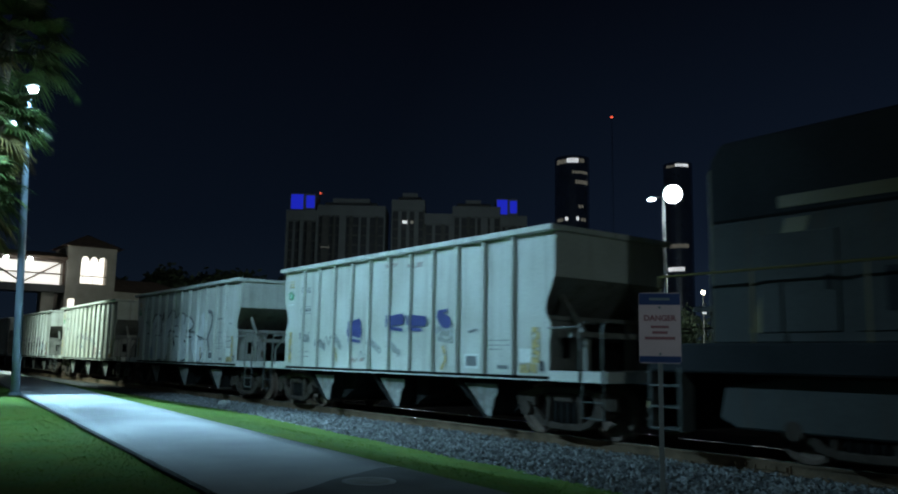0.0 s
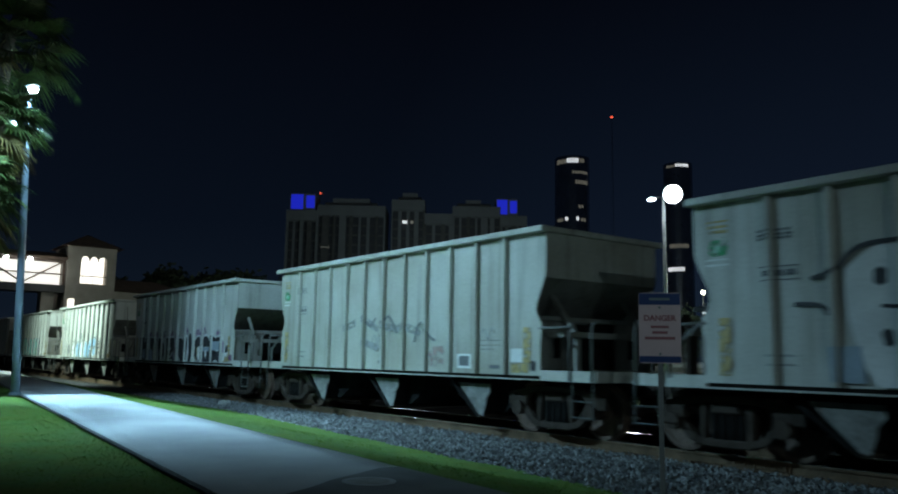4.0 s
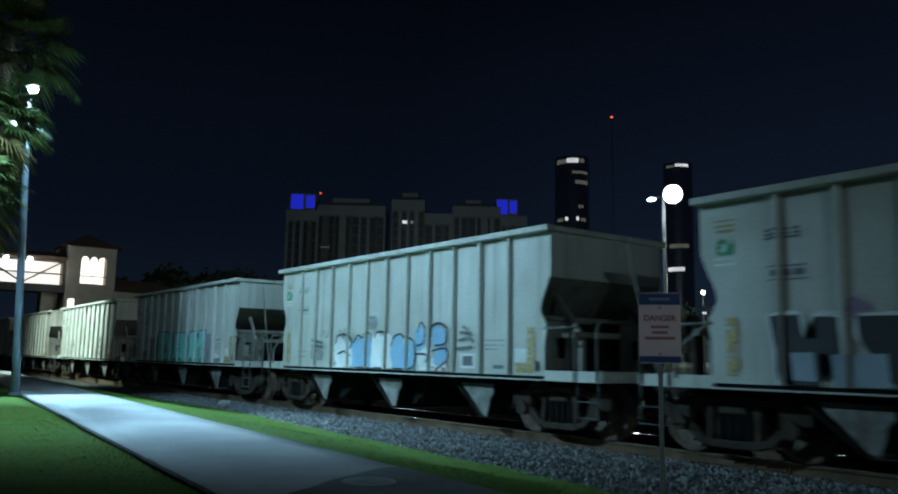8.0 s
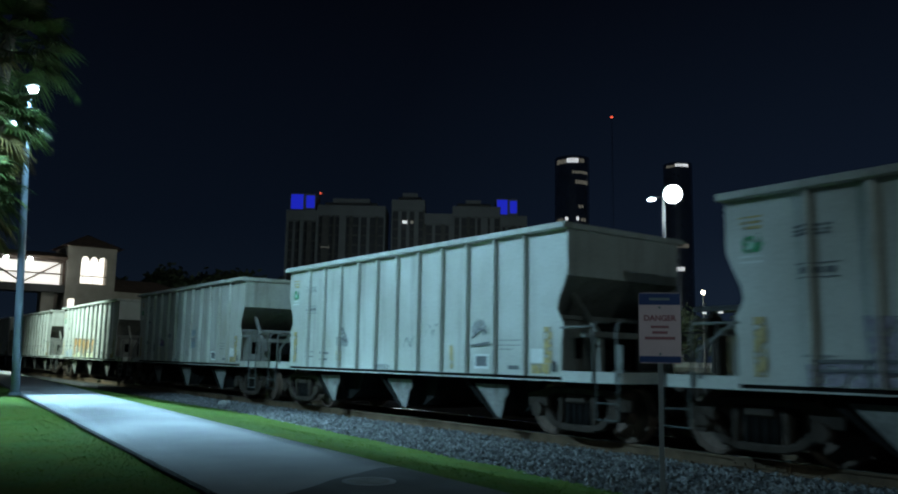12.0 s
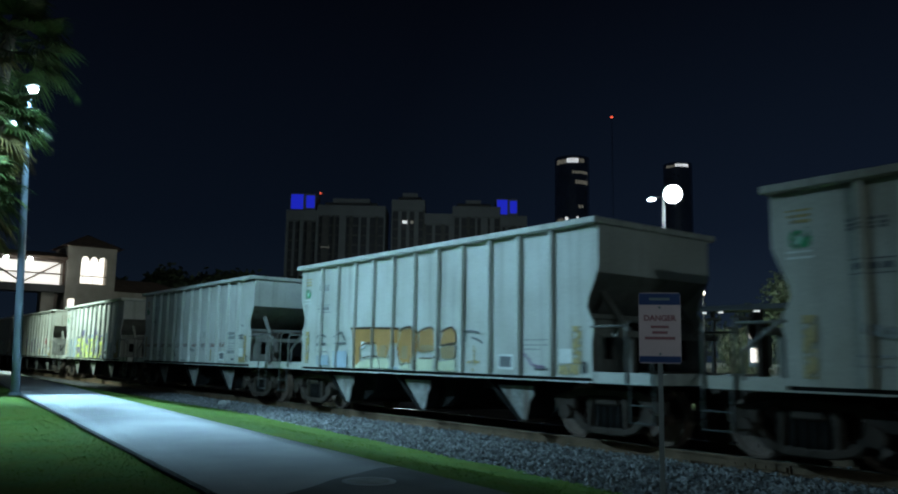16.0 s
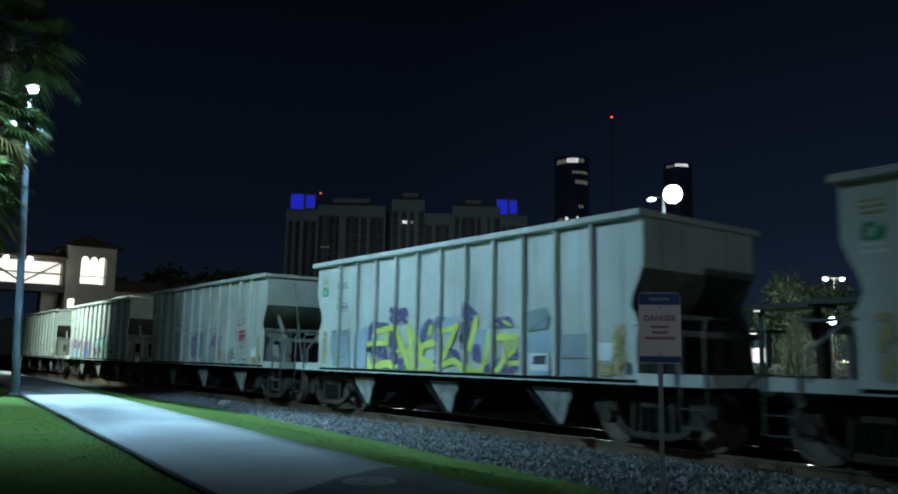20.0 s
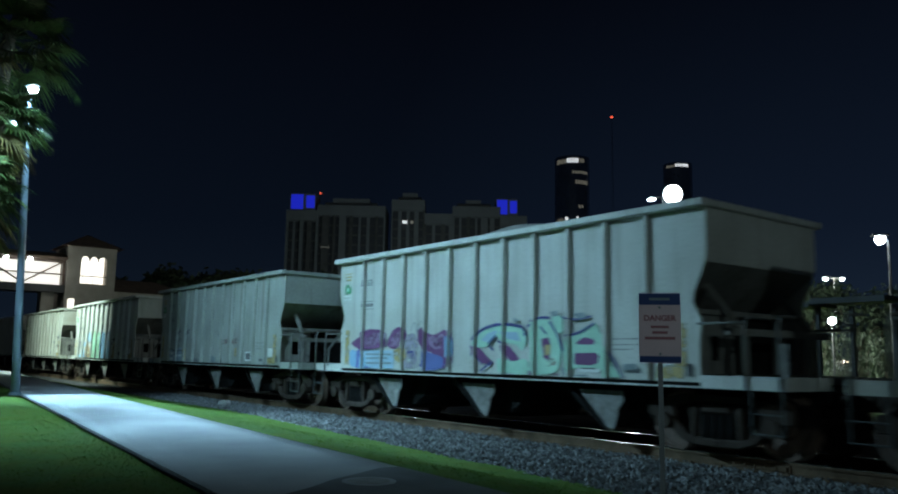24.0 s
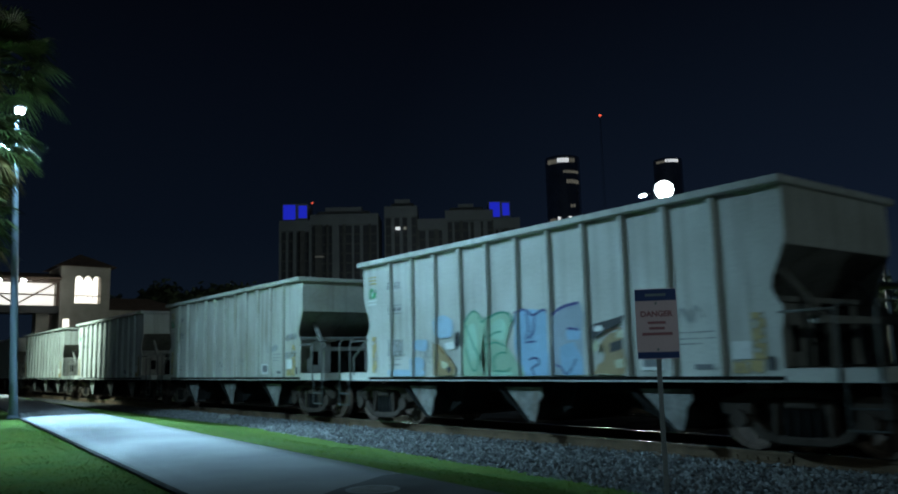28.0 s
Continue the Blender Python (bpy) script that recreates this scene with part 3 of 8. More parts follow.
def build_track(at_y, label, near):
    track = thing("railway_track", Matrix.Translation((0, at_y, 0)), label, "railway", kind="structure")
    for side in (-0.755, 0.755):
        bm = bmesh.new()
        z = RAIL_Z
        x0, x1 = -125, 40
        for a, b, z0, z1 in ((-0.068, 0.068, z - 0.172, z - 0.150), (-0.012, 0.012, z - 0.150, z - 0.045), (-0.036, 0.036, z - 0.045, z - 0.006)):
            box(bm, x0, x1, side + a, side + b, z0, z1)
        rail = part("rail", bm, "rail_rust", track, "rust-brown steel rail")
        bm = bmesh.new()
        box(bm, x0, x1, side - 0.030, side + 0.030, z - 0.006, z)
        part("rail_head", bm, "rail_head", rail, "shiny worn top of the rail")
    bm = bmesh.new()
    box(bm, -0.115, 0.115, -1.3, 1.3, RAIL_Z - 0.36, RAIL_Z - 0.174)
    tie = part("tie", bm, "tie_wood", track, bevel=0.012, at=Matrix.Translation((6, 0, 0)))
    rng = random.Random(3)
    for i in range(1, 150):
        again(tie, track, pose(6 - 0.53 * i, rng.uniform(-0.04, 0.04), rng.uniform(-0.012, 0.006), 0, 0, rng.uniform(-1.2, 1.2)))
    if not near:
        return
    bm = bmesh.new()
    box(bm, -0.10, 0.10, -0.16, 0.16, RAIL_Z - 0.178, RAIL_Z - 0.160)
    for sx in (-1, 1):
        for sy in (-1, 1):
            box(bm, sx * 0.05 - 0.012, sx * 0.05 + 0.012, sy * 0.085 - 0.012, sy * 0.085 + 0.012, RAIL_Z - 0.165, RAIL_Z - 0.135)
    plate = part("tie_plate", bm, "rail_rust", track, at=Matrix.Translation((6, -0.755, 0)))
    for i in range(1, 70):
        again(plate, track, Matrix.Translation((6 - 0.53 * i, -0.755, 0)))
    bm = bmesh.new()
    box(bm, -0.45, 0.45, -0.04, -0.012, RAIL_Z - 0.14, RAIL_Z - 0.055)
    for i in range(6):
        box(bm, -0.40 + 0.16 * i - 0.018, -0.40 + 0.16 * i + 0.018, -0.065, -0.04, RAIL_Z - 0.115, RAIL_Z - 0.08)
    bar = part("joint_bar", bm, "rail_rust", track, "bolted rail joint bar", bevel=0.004, at=Matrix.Translation((-6.6, -0.755, 0)))
    for x in (-18.5, -30.4, -42.3):
        again(bar, track, Matrix.Translation((x, -0.755, 0)))


def build_road():
    verts, faces = [], []
    xs = [-120 + 2.0 * i for i in range(86)]
    for i, x in enumerate(xs):
        e = 0.25 * noise.noise((x * 0.4, 2, 7))
        verts += [(x, 13.1 + 0.3 * e, -0.448), (x, 17.0, -0.436), (x, 20.7 + e, -0.446)]
        if i:
            a, b = 3 * i - 3, 3 * i
            faces += [(a, b, b + 1, a + 1), (a + 1, b + 1, b + 2, a + 2)]
    tagged(raw("road", verts, faces, "road", True), "dark cinder bed between the two railway tracks", "cinder bed", kind="structure")


build_ground()
build_road()
build_path()
build_path_details()
build_grass()
build_ballast()
build_track(TRACK_Y, "railway track with rusty rails on timber ties", True)
build_track(18.75, "second railway track with shiny rails on dark ties", False)

# ---------------------------------------------------------------- the train
CAR_PITCH = 13.617
SPEED, GAIN, EASE = 6.8761, 0.01913, -0.00053


def travelled(t):
    d = t - 8
    return SPEED * d + GAIN * d ** 2 / 2 + EASE * d ** 3 / 6


def car_x(k, t):
    return -15.335 + travelled(t) - (k - 4) * CAR_PITCH


# Car space: x forward, y = -1.55 the side towards the path, z = 0 the top of the rail.
HALF, SILL, TOP = 5.27, 1.0, 3.685
RIBS = [-4.06 + 0.8285 * i for i in range(11)]
PAINT_U = -5.11           # where u = 0 of the spray paint lies


def side_outline():
    front = [(HALF, TOP - 0.06), (HALF, 2.86), (5.18, 2.63), (5.05, 2.36), (5.02, 2.20), (5.08, 2.07), (5.16, 1.96), (5.16, 1.82), (5.12, 1.62), (5.12, SILL + 0.05)]
    return front + [(-x, z) for x, z in reversed(front)]


def build_truck(car, x):
    bm = bmesh.new()
    box(bm, -0.24, 0.24, -1.14, 1.14, 0.60, 0.76)
    box(bm, -0.18, 0.18, -0.95, 0.95, 0.42, 0.62)
    truck = part("truck", bm, "truck_steel", car, "rusty dust-coated freight car truck", bevel=0.03, at=Matrix.Translation((x, 0, 0)))
    bm = bmesh.new()
    for q in (-1, 1):
        for outline in ([(1.20, 0.50), (1.20, 0.72), (0.60, 0.86), (0.0, 0.88), (0.0, 0.76), (0.56, 0.74), (0.72, 0.66), (0.72, 0.50)],
                        [(0.76, 0.50), (0.98, 0.50), (0.62, 0.20), (0.40, 0.14), (0.36, 0.24), (0.50, 0.28)],
                        [(0.30, 0.75), (0.44, 0.75), (0.44, 0.23), (0.36, 0.23)],
                        [(0.0, 0.12), (0.41, 0.13), (0.37, 0.25), (0.0, 0.24)]):
            prism(bm, [(x * q, z) for x, z in (outline if q > 0 else outline[::-1])], -1.12 - 0.004 * q, -0.99)
    sf = part("side_frame", bm, "truck_steel", truck, "cast steel side frame", bevel=0.02)
    again(sf, truck, Matrix.Translation((0, 2.11, 0)))
    bm = bmesh.new()
    tube(bm, [(0, -1.04, 0.24), (0, -1.04, 0.64)], 0.066, 8)
    sp = part("spring", bm, "under_dark", truck, at=Matrix.Translation((-0.22, 0, 0)))
    for dx in (-0.073, 0.073, 0.22):
        again(sp, truck, Matrix.Translation((dx, 0, 0)))
    bm = bmesh.new()
    tube(bm, [(0.89, -1.20, 0.457), (0.89, -0.95, 0.457)], 0.13, 10)
    cap = part("axle_cap", bm, "truck_steel", truck)
    again(cap, truck, Matrix.Translation((-1.78, 0, 0)))
    for dx in (-0.89, 0.89):
        bm = bmesh.new()
        for s in (-1, 1):
            prof = [(s * 0.685, 0.49), (s * 0.715, 0.485), (s * 0.72, 0.457), (s * 0.82, 0.452), (s * 0.825, 0.40), (s * 0.79, 0.37), (s * 0.775, 0.17), (s * 0.83, 0.15), (s * 0.83, 0.11)]
            lathe(bm, prof if s > 0 else prof[::-1], sides=28)
        tube(bm, [(0, -1.0, 0), (0, 1.0, 0)], 0.08, 10)
        for a in range(3):
            q = 2.094 * a
            tube(bm, [(0.28 * math.cos(q), -0.80, 0.28 * math.sin(q)), (0.28 * math.cos(q), -0.77, 0.28 * math.sin(q))], 0.035, 6)
        part("wheelset", bm, "wheel_steel", truck, "rusty wheel pair on its axle", smooth=False, at=Matrix.Translation((dx, 0, 0.457)))
    return truck


def build_car():
    car = thing("hopper_car", Matrix.Translation((0, TRACK_Y, RAIL_Z)), "grey open-top hopper car", "railway wagon", "hopper cars of the train")
    # sides
    bm = bmesh.new()
    prism(bm, side_outline(), -1.50, -1.47)
    side = part("side_panel", bm, "car_paint", car, "grey painted steel side sheet")
    again(side, car, Matrix.Translation((0, 2.97, 0)))
    bm = bmesh.new()
    box(bm, -0.042, 0.042, -1.595, -1.502, SILL + 0.05, TOP - 0.10)
    rib = part("rib", bm, "car_paint", car, bevel=0.012, at=Matrix.Translation((RIBS[0], 0, 0)))
    for x in RIBS[1:]:
        again(rib, car, Matrix.Translation((x, 0, 0)))
    for x in RIBS:
        again(rib, car, Matrix.Translation((x, 3.097, 0)))
    bm = bmesh.new()
    prism(bm, [(-HALF - 0.06, TOP - 0.11), (HALF + 0.06, TOP - 0.11), (HALF + 0.06, TOP), (-HALF - 0.06, TOP)], -1.655, -1.44)
    chord = part("top_chord", bm, "car_paint", car, bevel=0.015)
    again(chord, car, Matrix.Translation((0, 3.095, 0)))
    bm = bmesh.new()
    box(bm, -5.11, 5.11, -1.540, -1.44, SILL - 0.030, SILL - 0.008)
    sill = part("side_sill", bm, "car_paint", car, "projecting bottom flange of the side")
    again(sill, car, Matrix.Translation((0, 3.0, 0)))
    # near-black strip painting the shade line below the side sheet
    bm = bmesh.new()
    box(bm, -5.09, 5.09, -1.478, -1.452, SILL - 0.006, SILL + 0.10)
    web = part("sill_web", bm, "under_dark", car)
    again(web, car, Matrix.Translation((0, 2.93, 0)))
    # ends: upright sheet above, sloped sheet below, with a rim
    for s, tag in ((1, "front"), (-1, "rear")):
        bm = bmesh.new()
        prism(bm, [(5.26 * s, 2.77), (3.65 * s, 1.62), (3.62 * s, 1.65), (5.23 * s, 2.80)], -1.468, 1.468)
        part("slope_sheet", bm, "end_paint", car, "dusty brown-grey end sheet sloping inwards")
        bm = bmesh.new()
        prism(bm, [(5.23 * s, TOP - 0.11), (5.265 * s, TOP - 0.11), (5.265 * s, 2.774), (5.23 * s, 2.804)], -1.468, 1.468)
        part("end_sheet", bm, "car_paint", car, "grey upright end sheet")
        bm = bmesh.new()
        prism(bm, [(5.17 * s, TOP - 0.108), (5.33 * s, TOP - 0.108), (5.33 * s, TOP - 0.004), (5.17 * s, TOP - 0.004)], -1.437, 1.437)
        part("end_chord", bm, "car_paint", car, bevel=0.01)
        bm = bmesh.new()
        box(bm, min(3.6 * s, 3.66 * s), max(3.6 * s, 3.66 * s), -1.45, 1.45, SILL, 1.66)
        part("bolster_web", bm, "under_dark", car)
        # platform
        a, b = sorted((5.125 * s, 6.43 * s))
        for y in (-1.50, 1.38):
            bm = bmesh.new()
            box(bm, a, b, y, y + 0.12, SILL - 0.03, SILL + 0.15)
            part("platform_sill", bm, "car_paint", car, "grey side sill of the end platform")
        for y0, y1 in ((-1.378, -0.36), (0.36, 1.378)):
            bm = bmesh.new()
            a, b = sorted((6.33 * s, 6.43 * s))
            box(bm, a, b, y0, y1, SILL - 0.03, SILL + 0.15)
            part("end_sill", bm, "car_paint", car)
            bm = bmesh.new()
            a, b = sorted((4.8 * s, 6.328 * s))
            box(bm, a, b, y0, y1, SILL - 0.01, SILL + 0.02)
            part("platform", bm, "under_dark", car, "dark platform grating")
        # struts that carry the sloped end
        for y in (-0.95, 0.95):
            bm = bmesh.new()
            a, b = sorted((5.45 * s, 5.53 * s))
            box(bm, a, b, y - 0.05, y + 0.05, SILL + 0.02, 1.75)
            prism(bm, [(5.45 * s, 1.75), (5.53 * s, 1.75), (4.86 * s, 2.56), (4.80 * s, 2.50)], y - 0.04, y + 0.04)
            part("end_post", bm, "end_paint", car)
        bm = bmesh.new()
        a, b = sorted((5.44 * s, 5.54 * s))
        box(bm, a, b, -1.36, 1.36, 1.72, 1.82)
        part("cross_beam", bm, "end_paint", car)
        # bulkhead plates with slots between the posts
        a, b = sorted((5.02 * s, 5.05 * s))
        for y0, y1 in ((-1.46, -0.55), (0.55, 1.46)):
            bm = bmesh.new()
            ym = (y0 + y1) / 2
            for q0, q1, z0, z1 in ((y0, ym - 0.1, 1.16, 2.02), (ym + 0.1, y1, 1.16, 2.02), (ym - 0.1, ym + 0.1, 1.16, 1.36), (ym - 0.1, ym + 0.1, 1.72, 2.02)):
                box(bm, a, b, q0, q1, z0, z1)
            part("bulkhead_plate", bm, "end_paint", car, "dusty grey bulkhead plate with a slot")
        # dark plate added behind the slots so that no light shows through
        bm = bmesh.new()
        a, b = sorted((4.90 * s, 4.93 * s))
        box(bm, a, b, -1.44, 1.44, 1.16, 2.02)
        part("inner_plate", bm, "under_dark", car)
        bm = bmesh.new()
        a, b = sorted((4.98 * s, 5.10 * s))
        box(bm, a, b, -1.46, 1.46, 2.022, 2.10)
        part("bulkhead_beam", bm, "end_paint", car, bevel=0.01)
        # coupler
        bm = bmesh.new()
        a, b = sorted((6.1 * s, 6.62 * s))
        box(bm, a, b, -0.09, 0.09, 0.74, 0.92)
        a, b = sorted((6.56 * s, 6.90 * s))
        box(bm, a, b, -0.17 if s > 0 else -0.12, 0.12 if s > 0 else 0.17, 0.70, 0.98)
        part("coupler", bm, "truck_steel", car, "rusty knuckle coupler", bevel=0.03)
        bm = bmesh.new()
        tube(bm, [(6.35 * s, 0.3, 0.8), (6.55 * s, 0.32, 0.5), (6.76 * s, 0.33, 0.42), (6.86 * s, 0.33, 0.5)], 0.025, 6)
        part("air_hose", bm, "under_dark", car, "black rubber air hose")
        # grab rails and stirrup steps at both corners
        for side in (-1, 1):
            y, yi = 1.53 * side, 1.12 * side
            for x in (5.86, 6.36):
                bm = bmesh.new()
                tube(bm, [(x * s, y, SILL - 0.02), (x * s, y, 1.80), (x * s, y - 0.03 * side, 1.90), (x * s, y - 0.10 * side, 1.95), (x * s, yi, 1.95)], 0.020, 7)
                part("grab_rail", bm, "rail_pipe", car, "bent grey pipe handrail", smooth=True)
            bm = bmesh.new()
            tube(bm, [(5.10 * s, y - 0.04 * side, 1.88), (5.86 * s, y - 0.04 * side, 1.88)], 0.022, 6)
            part("side_rail", bm, "rail_pipe", car, smooth=True)
            bm = bmesh.new()
            for x in (5.92, 6.38):
                box(bm, min(x * s, x * s + 0.016), max(x * s, x * s + 0.016), y - 0.012, y + 0.012, 0.40, SILL - 0.03)
            for z in (0.40, 0.66):
                tube(bm, [(5.92 * s, y, z), (6.40 * s, y, z)], 0.013, 6)
            part("stirrup_step", bm, "pipe", car)
    # extra railing and brake gear on the rear platform
    bm = bmesh.new()
    tube(bm, [(-5.74, -1.50, SILL + 0.1), (-5.74, -1.50, 1.50), (-5.14, -1.49, 1.92)], 0.028, 6)
    part("brace_rail", bm, "rail_pipe", car)
    bm = bmesh.new()
    tube(bm, [(-6.12, -0.62, 1.86), (-6.07, -0.62, 1.86)], 0.22, 20)
    tube(bm, [(-6.15, -0.62, 1.86), (-5.97, -0.62, 1.86)], 0.04, 8)
    box(bm, -6.03, -5.95, -0.74, -0.50, SILL + 0.02, 1.95)
    part("hand_brake", bm, "truck_steel", car, "hand brake wheel on its post")
    bm = bmesh.new()
    tube(bm, [(-5.05, -0.9, 1.38), (-5.05, -0.1, 1.38)], 0.20, 14)
    tube(bm, [(-5.05, -0.1, 1.38), (-5.05, 0.1, 1.38)], 0.12, 12)
    part("air_reservoir", bm, "chute", car, "grey air reservoir", bevel=0.02)
    bm = bmesh.new()
    box(bm, -5.58, -5.30, -0.40, 0.05, SILL + 0.02, 1.50)
    part("brake_valve", bm, "chute", car, bevel=0.03)
    # underframe, its near-black colour standing in for the shade beneath the car
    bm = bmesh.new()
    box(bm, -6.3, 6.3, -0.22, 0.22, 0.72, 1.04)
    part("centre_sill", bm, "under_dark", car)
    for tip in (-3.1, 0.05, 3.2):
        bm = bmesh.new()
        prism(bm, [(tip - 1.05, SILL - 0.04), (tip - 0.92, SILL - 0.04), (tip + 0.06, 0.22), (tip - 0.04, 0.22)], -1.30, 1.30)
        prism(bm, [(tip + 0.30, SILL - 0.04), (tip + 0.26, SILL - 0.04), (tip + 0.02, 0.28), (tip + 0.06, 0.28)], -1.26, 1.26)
        part("chute", bm, "under_dark", car, "hopper chute coloured near-black as if in shade")
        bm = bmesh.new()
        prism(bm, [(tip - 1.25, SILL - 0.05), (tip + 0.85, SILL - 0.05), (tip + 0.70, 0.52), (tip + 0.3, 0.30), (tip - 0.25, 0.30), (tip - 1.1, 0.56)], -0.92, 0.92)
        part("hopper_pocket", bm, "under_dark", car, "hopper bottom coloured near-black as if in shade")
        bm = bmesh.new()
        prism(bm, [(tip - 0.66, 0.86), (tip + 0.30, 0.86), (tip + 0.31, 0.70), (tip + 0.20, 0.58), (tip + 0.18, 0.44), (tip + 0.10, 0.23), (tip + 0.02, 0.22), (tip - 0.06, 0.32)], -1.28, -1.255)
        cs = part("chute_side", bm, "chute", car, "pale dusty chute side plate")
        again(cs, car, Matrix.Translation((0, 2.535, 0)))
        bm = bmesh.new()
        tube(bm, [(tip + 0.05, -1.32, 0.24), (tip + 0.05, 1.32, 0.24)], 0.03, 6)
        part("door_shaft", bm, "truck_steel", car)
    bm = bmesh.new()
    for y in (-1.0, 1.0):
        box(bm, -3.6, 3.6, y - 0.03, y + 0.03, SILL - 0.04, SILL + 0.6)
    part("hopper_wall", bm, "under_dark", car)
    for x in (-5.08, 5.08):
        build_truck(car, x)
    return car


def cargo_load(car, seed, crest):
    rng = random.Random(seed)
    bumps = [(rng.uniform(-3.8, 3.8), rng.uniform(0.9, 1.7), rng.uniform(0.4, 1.0)) for _ in range(4)]
    nx, ny = 40, 12
    bm = bmesh.new()
    grid = []
    for i in range(nx + 1):
        row = []
        for j in range(ny + 1):
            x, y = -5.12 + 10.24 * i / nx, -1.45 + 2.9 * j / ny
            h = sum(p * math.exp(-((x - c) / w) ** 2) for c, w, p in bumps) * (1 - (y / 1.5) ** 2) * math.cos(x / 5.0 * 1.4)
            row.append(bm.verts.new((x, y, TOP - 0.22 + crest * h + 0.03 * noise.noise((x * 3, y * 3, seed)))))
        grid.append(row)
    for i in range(nx):
        for j in range(ny):
            bm.faces.new((grid[i][j], grid[i + 1][j], grid[i + 1][j + 1], grid[i][j + 1]))
    part("cargo", bm, "cargo", car, "heaped crushed stone load", smooth=True)


def over_ribs(bm, outline, depth):
    """Repeat the piece of an outline (x, z) that crosses a rib on the rib's face."""
    xs = [x for x, _ in outline]
    for r in RIBS:
        if max(xs) < r - 0.04 or min(xs) > r + 0.04:
            continue
        poly = list(outline)
        for edge, s in ((r - 0.032, 1), (r + 0.032, -1)):
            cut = []
            for i, (x1, z1) in enumerate(poly):
                x0, z0 = poly[i - 1]
                if (s * (x0 - edge) >= 0) != (s * (x1 - edge) >= 0):
                    cut.append((edge, z0 + (z1 - z0) * (edge - x0) / (x1 - x0)))
                if s * (x1 - edge) >= 0:
                    cut.append((x1, z1))
            poly = cut
        if len(poly) > 2:
            bm.faces.new([bm.verts.new((x, -1.5955 - depth * 0.3, z)) for x, z in poly])


# Spray paint: strokes of a given width on the side sheet; u runs along the car from its rear end, v up from the sill.
def stroke(bm, pts, width, depth, taper=False):
    path = [Vector((PAINT_U + u, 0, SILL + v)) for u, v in pts]
    fine = []
    for i in range(len(path) - 1):
        p0, p1, p2, p3 = path[max(i - 1, 0)], path[i], path[i + 1], path[min(i + 2, len(path) - 1)]
        steps = max(2, int((p2 - p1).length / 0.05))
        for k in range(steps):
            t = k / steps
            fine.append(0.5 * ((2 * p1) + (p2 - p0) * t + (2 * p0 - 5 * p1 + 4 * p2 - p3) * t * t + (3 * p1 - p0 - 3 * p2 + p3) * t ** 3))
    fine.append(path[-1])
    y = -1.5005 - depth
    rows = []
    for i, p in enumerate(fine):
        way = (fine[min(i + 1, len(fine) - 1)] - fine[max(i - 1, 0)])
        way = way.normalized() if way.length > 1e-6 else Vector((1, 0, 0))
        side = Vector((-way.z, 0, way.x))
        w = width * 0.5 * (1 + 0.22 * noise.noise(p * 6.0) + 0.12 * noise.noise(p * 17.0)) * (1 - 0.6 * abs(2 * i / max(1, len(fine) - 1) - 1) if taper else 1)
        a, b = p + side * w, p - side * w
        for q in (a, b):
            q.x, q.z = min(max(q.x, -HALF + 0.16), HALF - 0.16), min(max(q.z, SILL + 0.07), TOP - 0.13)
        rows.append((a, b, way * width * 0.28))
    prev = None
    for i, (a, b, cap) in enumerate(rows):
        va, vb = bm.verts.new((a.x, y, a.z)), bm.verts.new((b.x, y, b.z))
        if prev:
            bm.faces.new((prev[0], va, vb, prev[1]))
            over_ribs(bm, [(v.co.x, v.co.z) for v in (prev[0], va, vb, prev[1])], depth)
        elif not taper:
            c0 = bm.verts.new(((a.x + b.x) / 2 - cap.x, y, max((a.z + b.z) / 2 - cap.z, SILL + 0.06)))
            bm.faces.new((c0, va, vb))
        prev = (va, vb)
    if not taper:
        a, b, cap = rows[-1]
        c1 = bm.verts.new(((a.x + b.x) / 2 + cap.x, y, max((a.z + b.z) / 2 + cap.z, SILL + 0.06)))
        bm.faces.new((prev[0], c1, prev[1]))


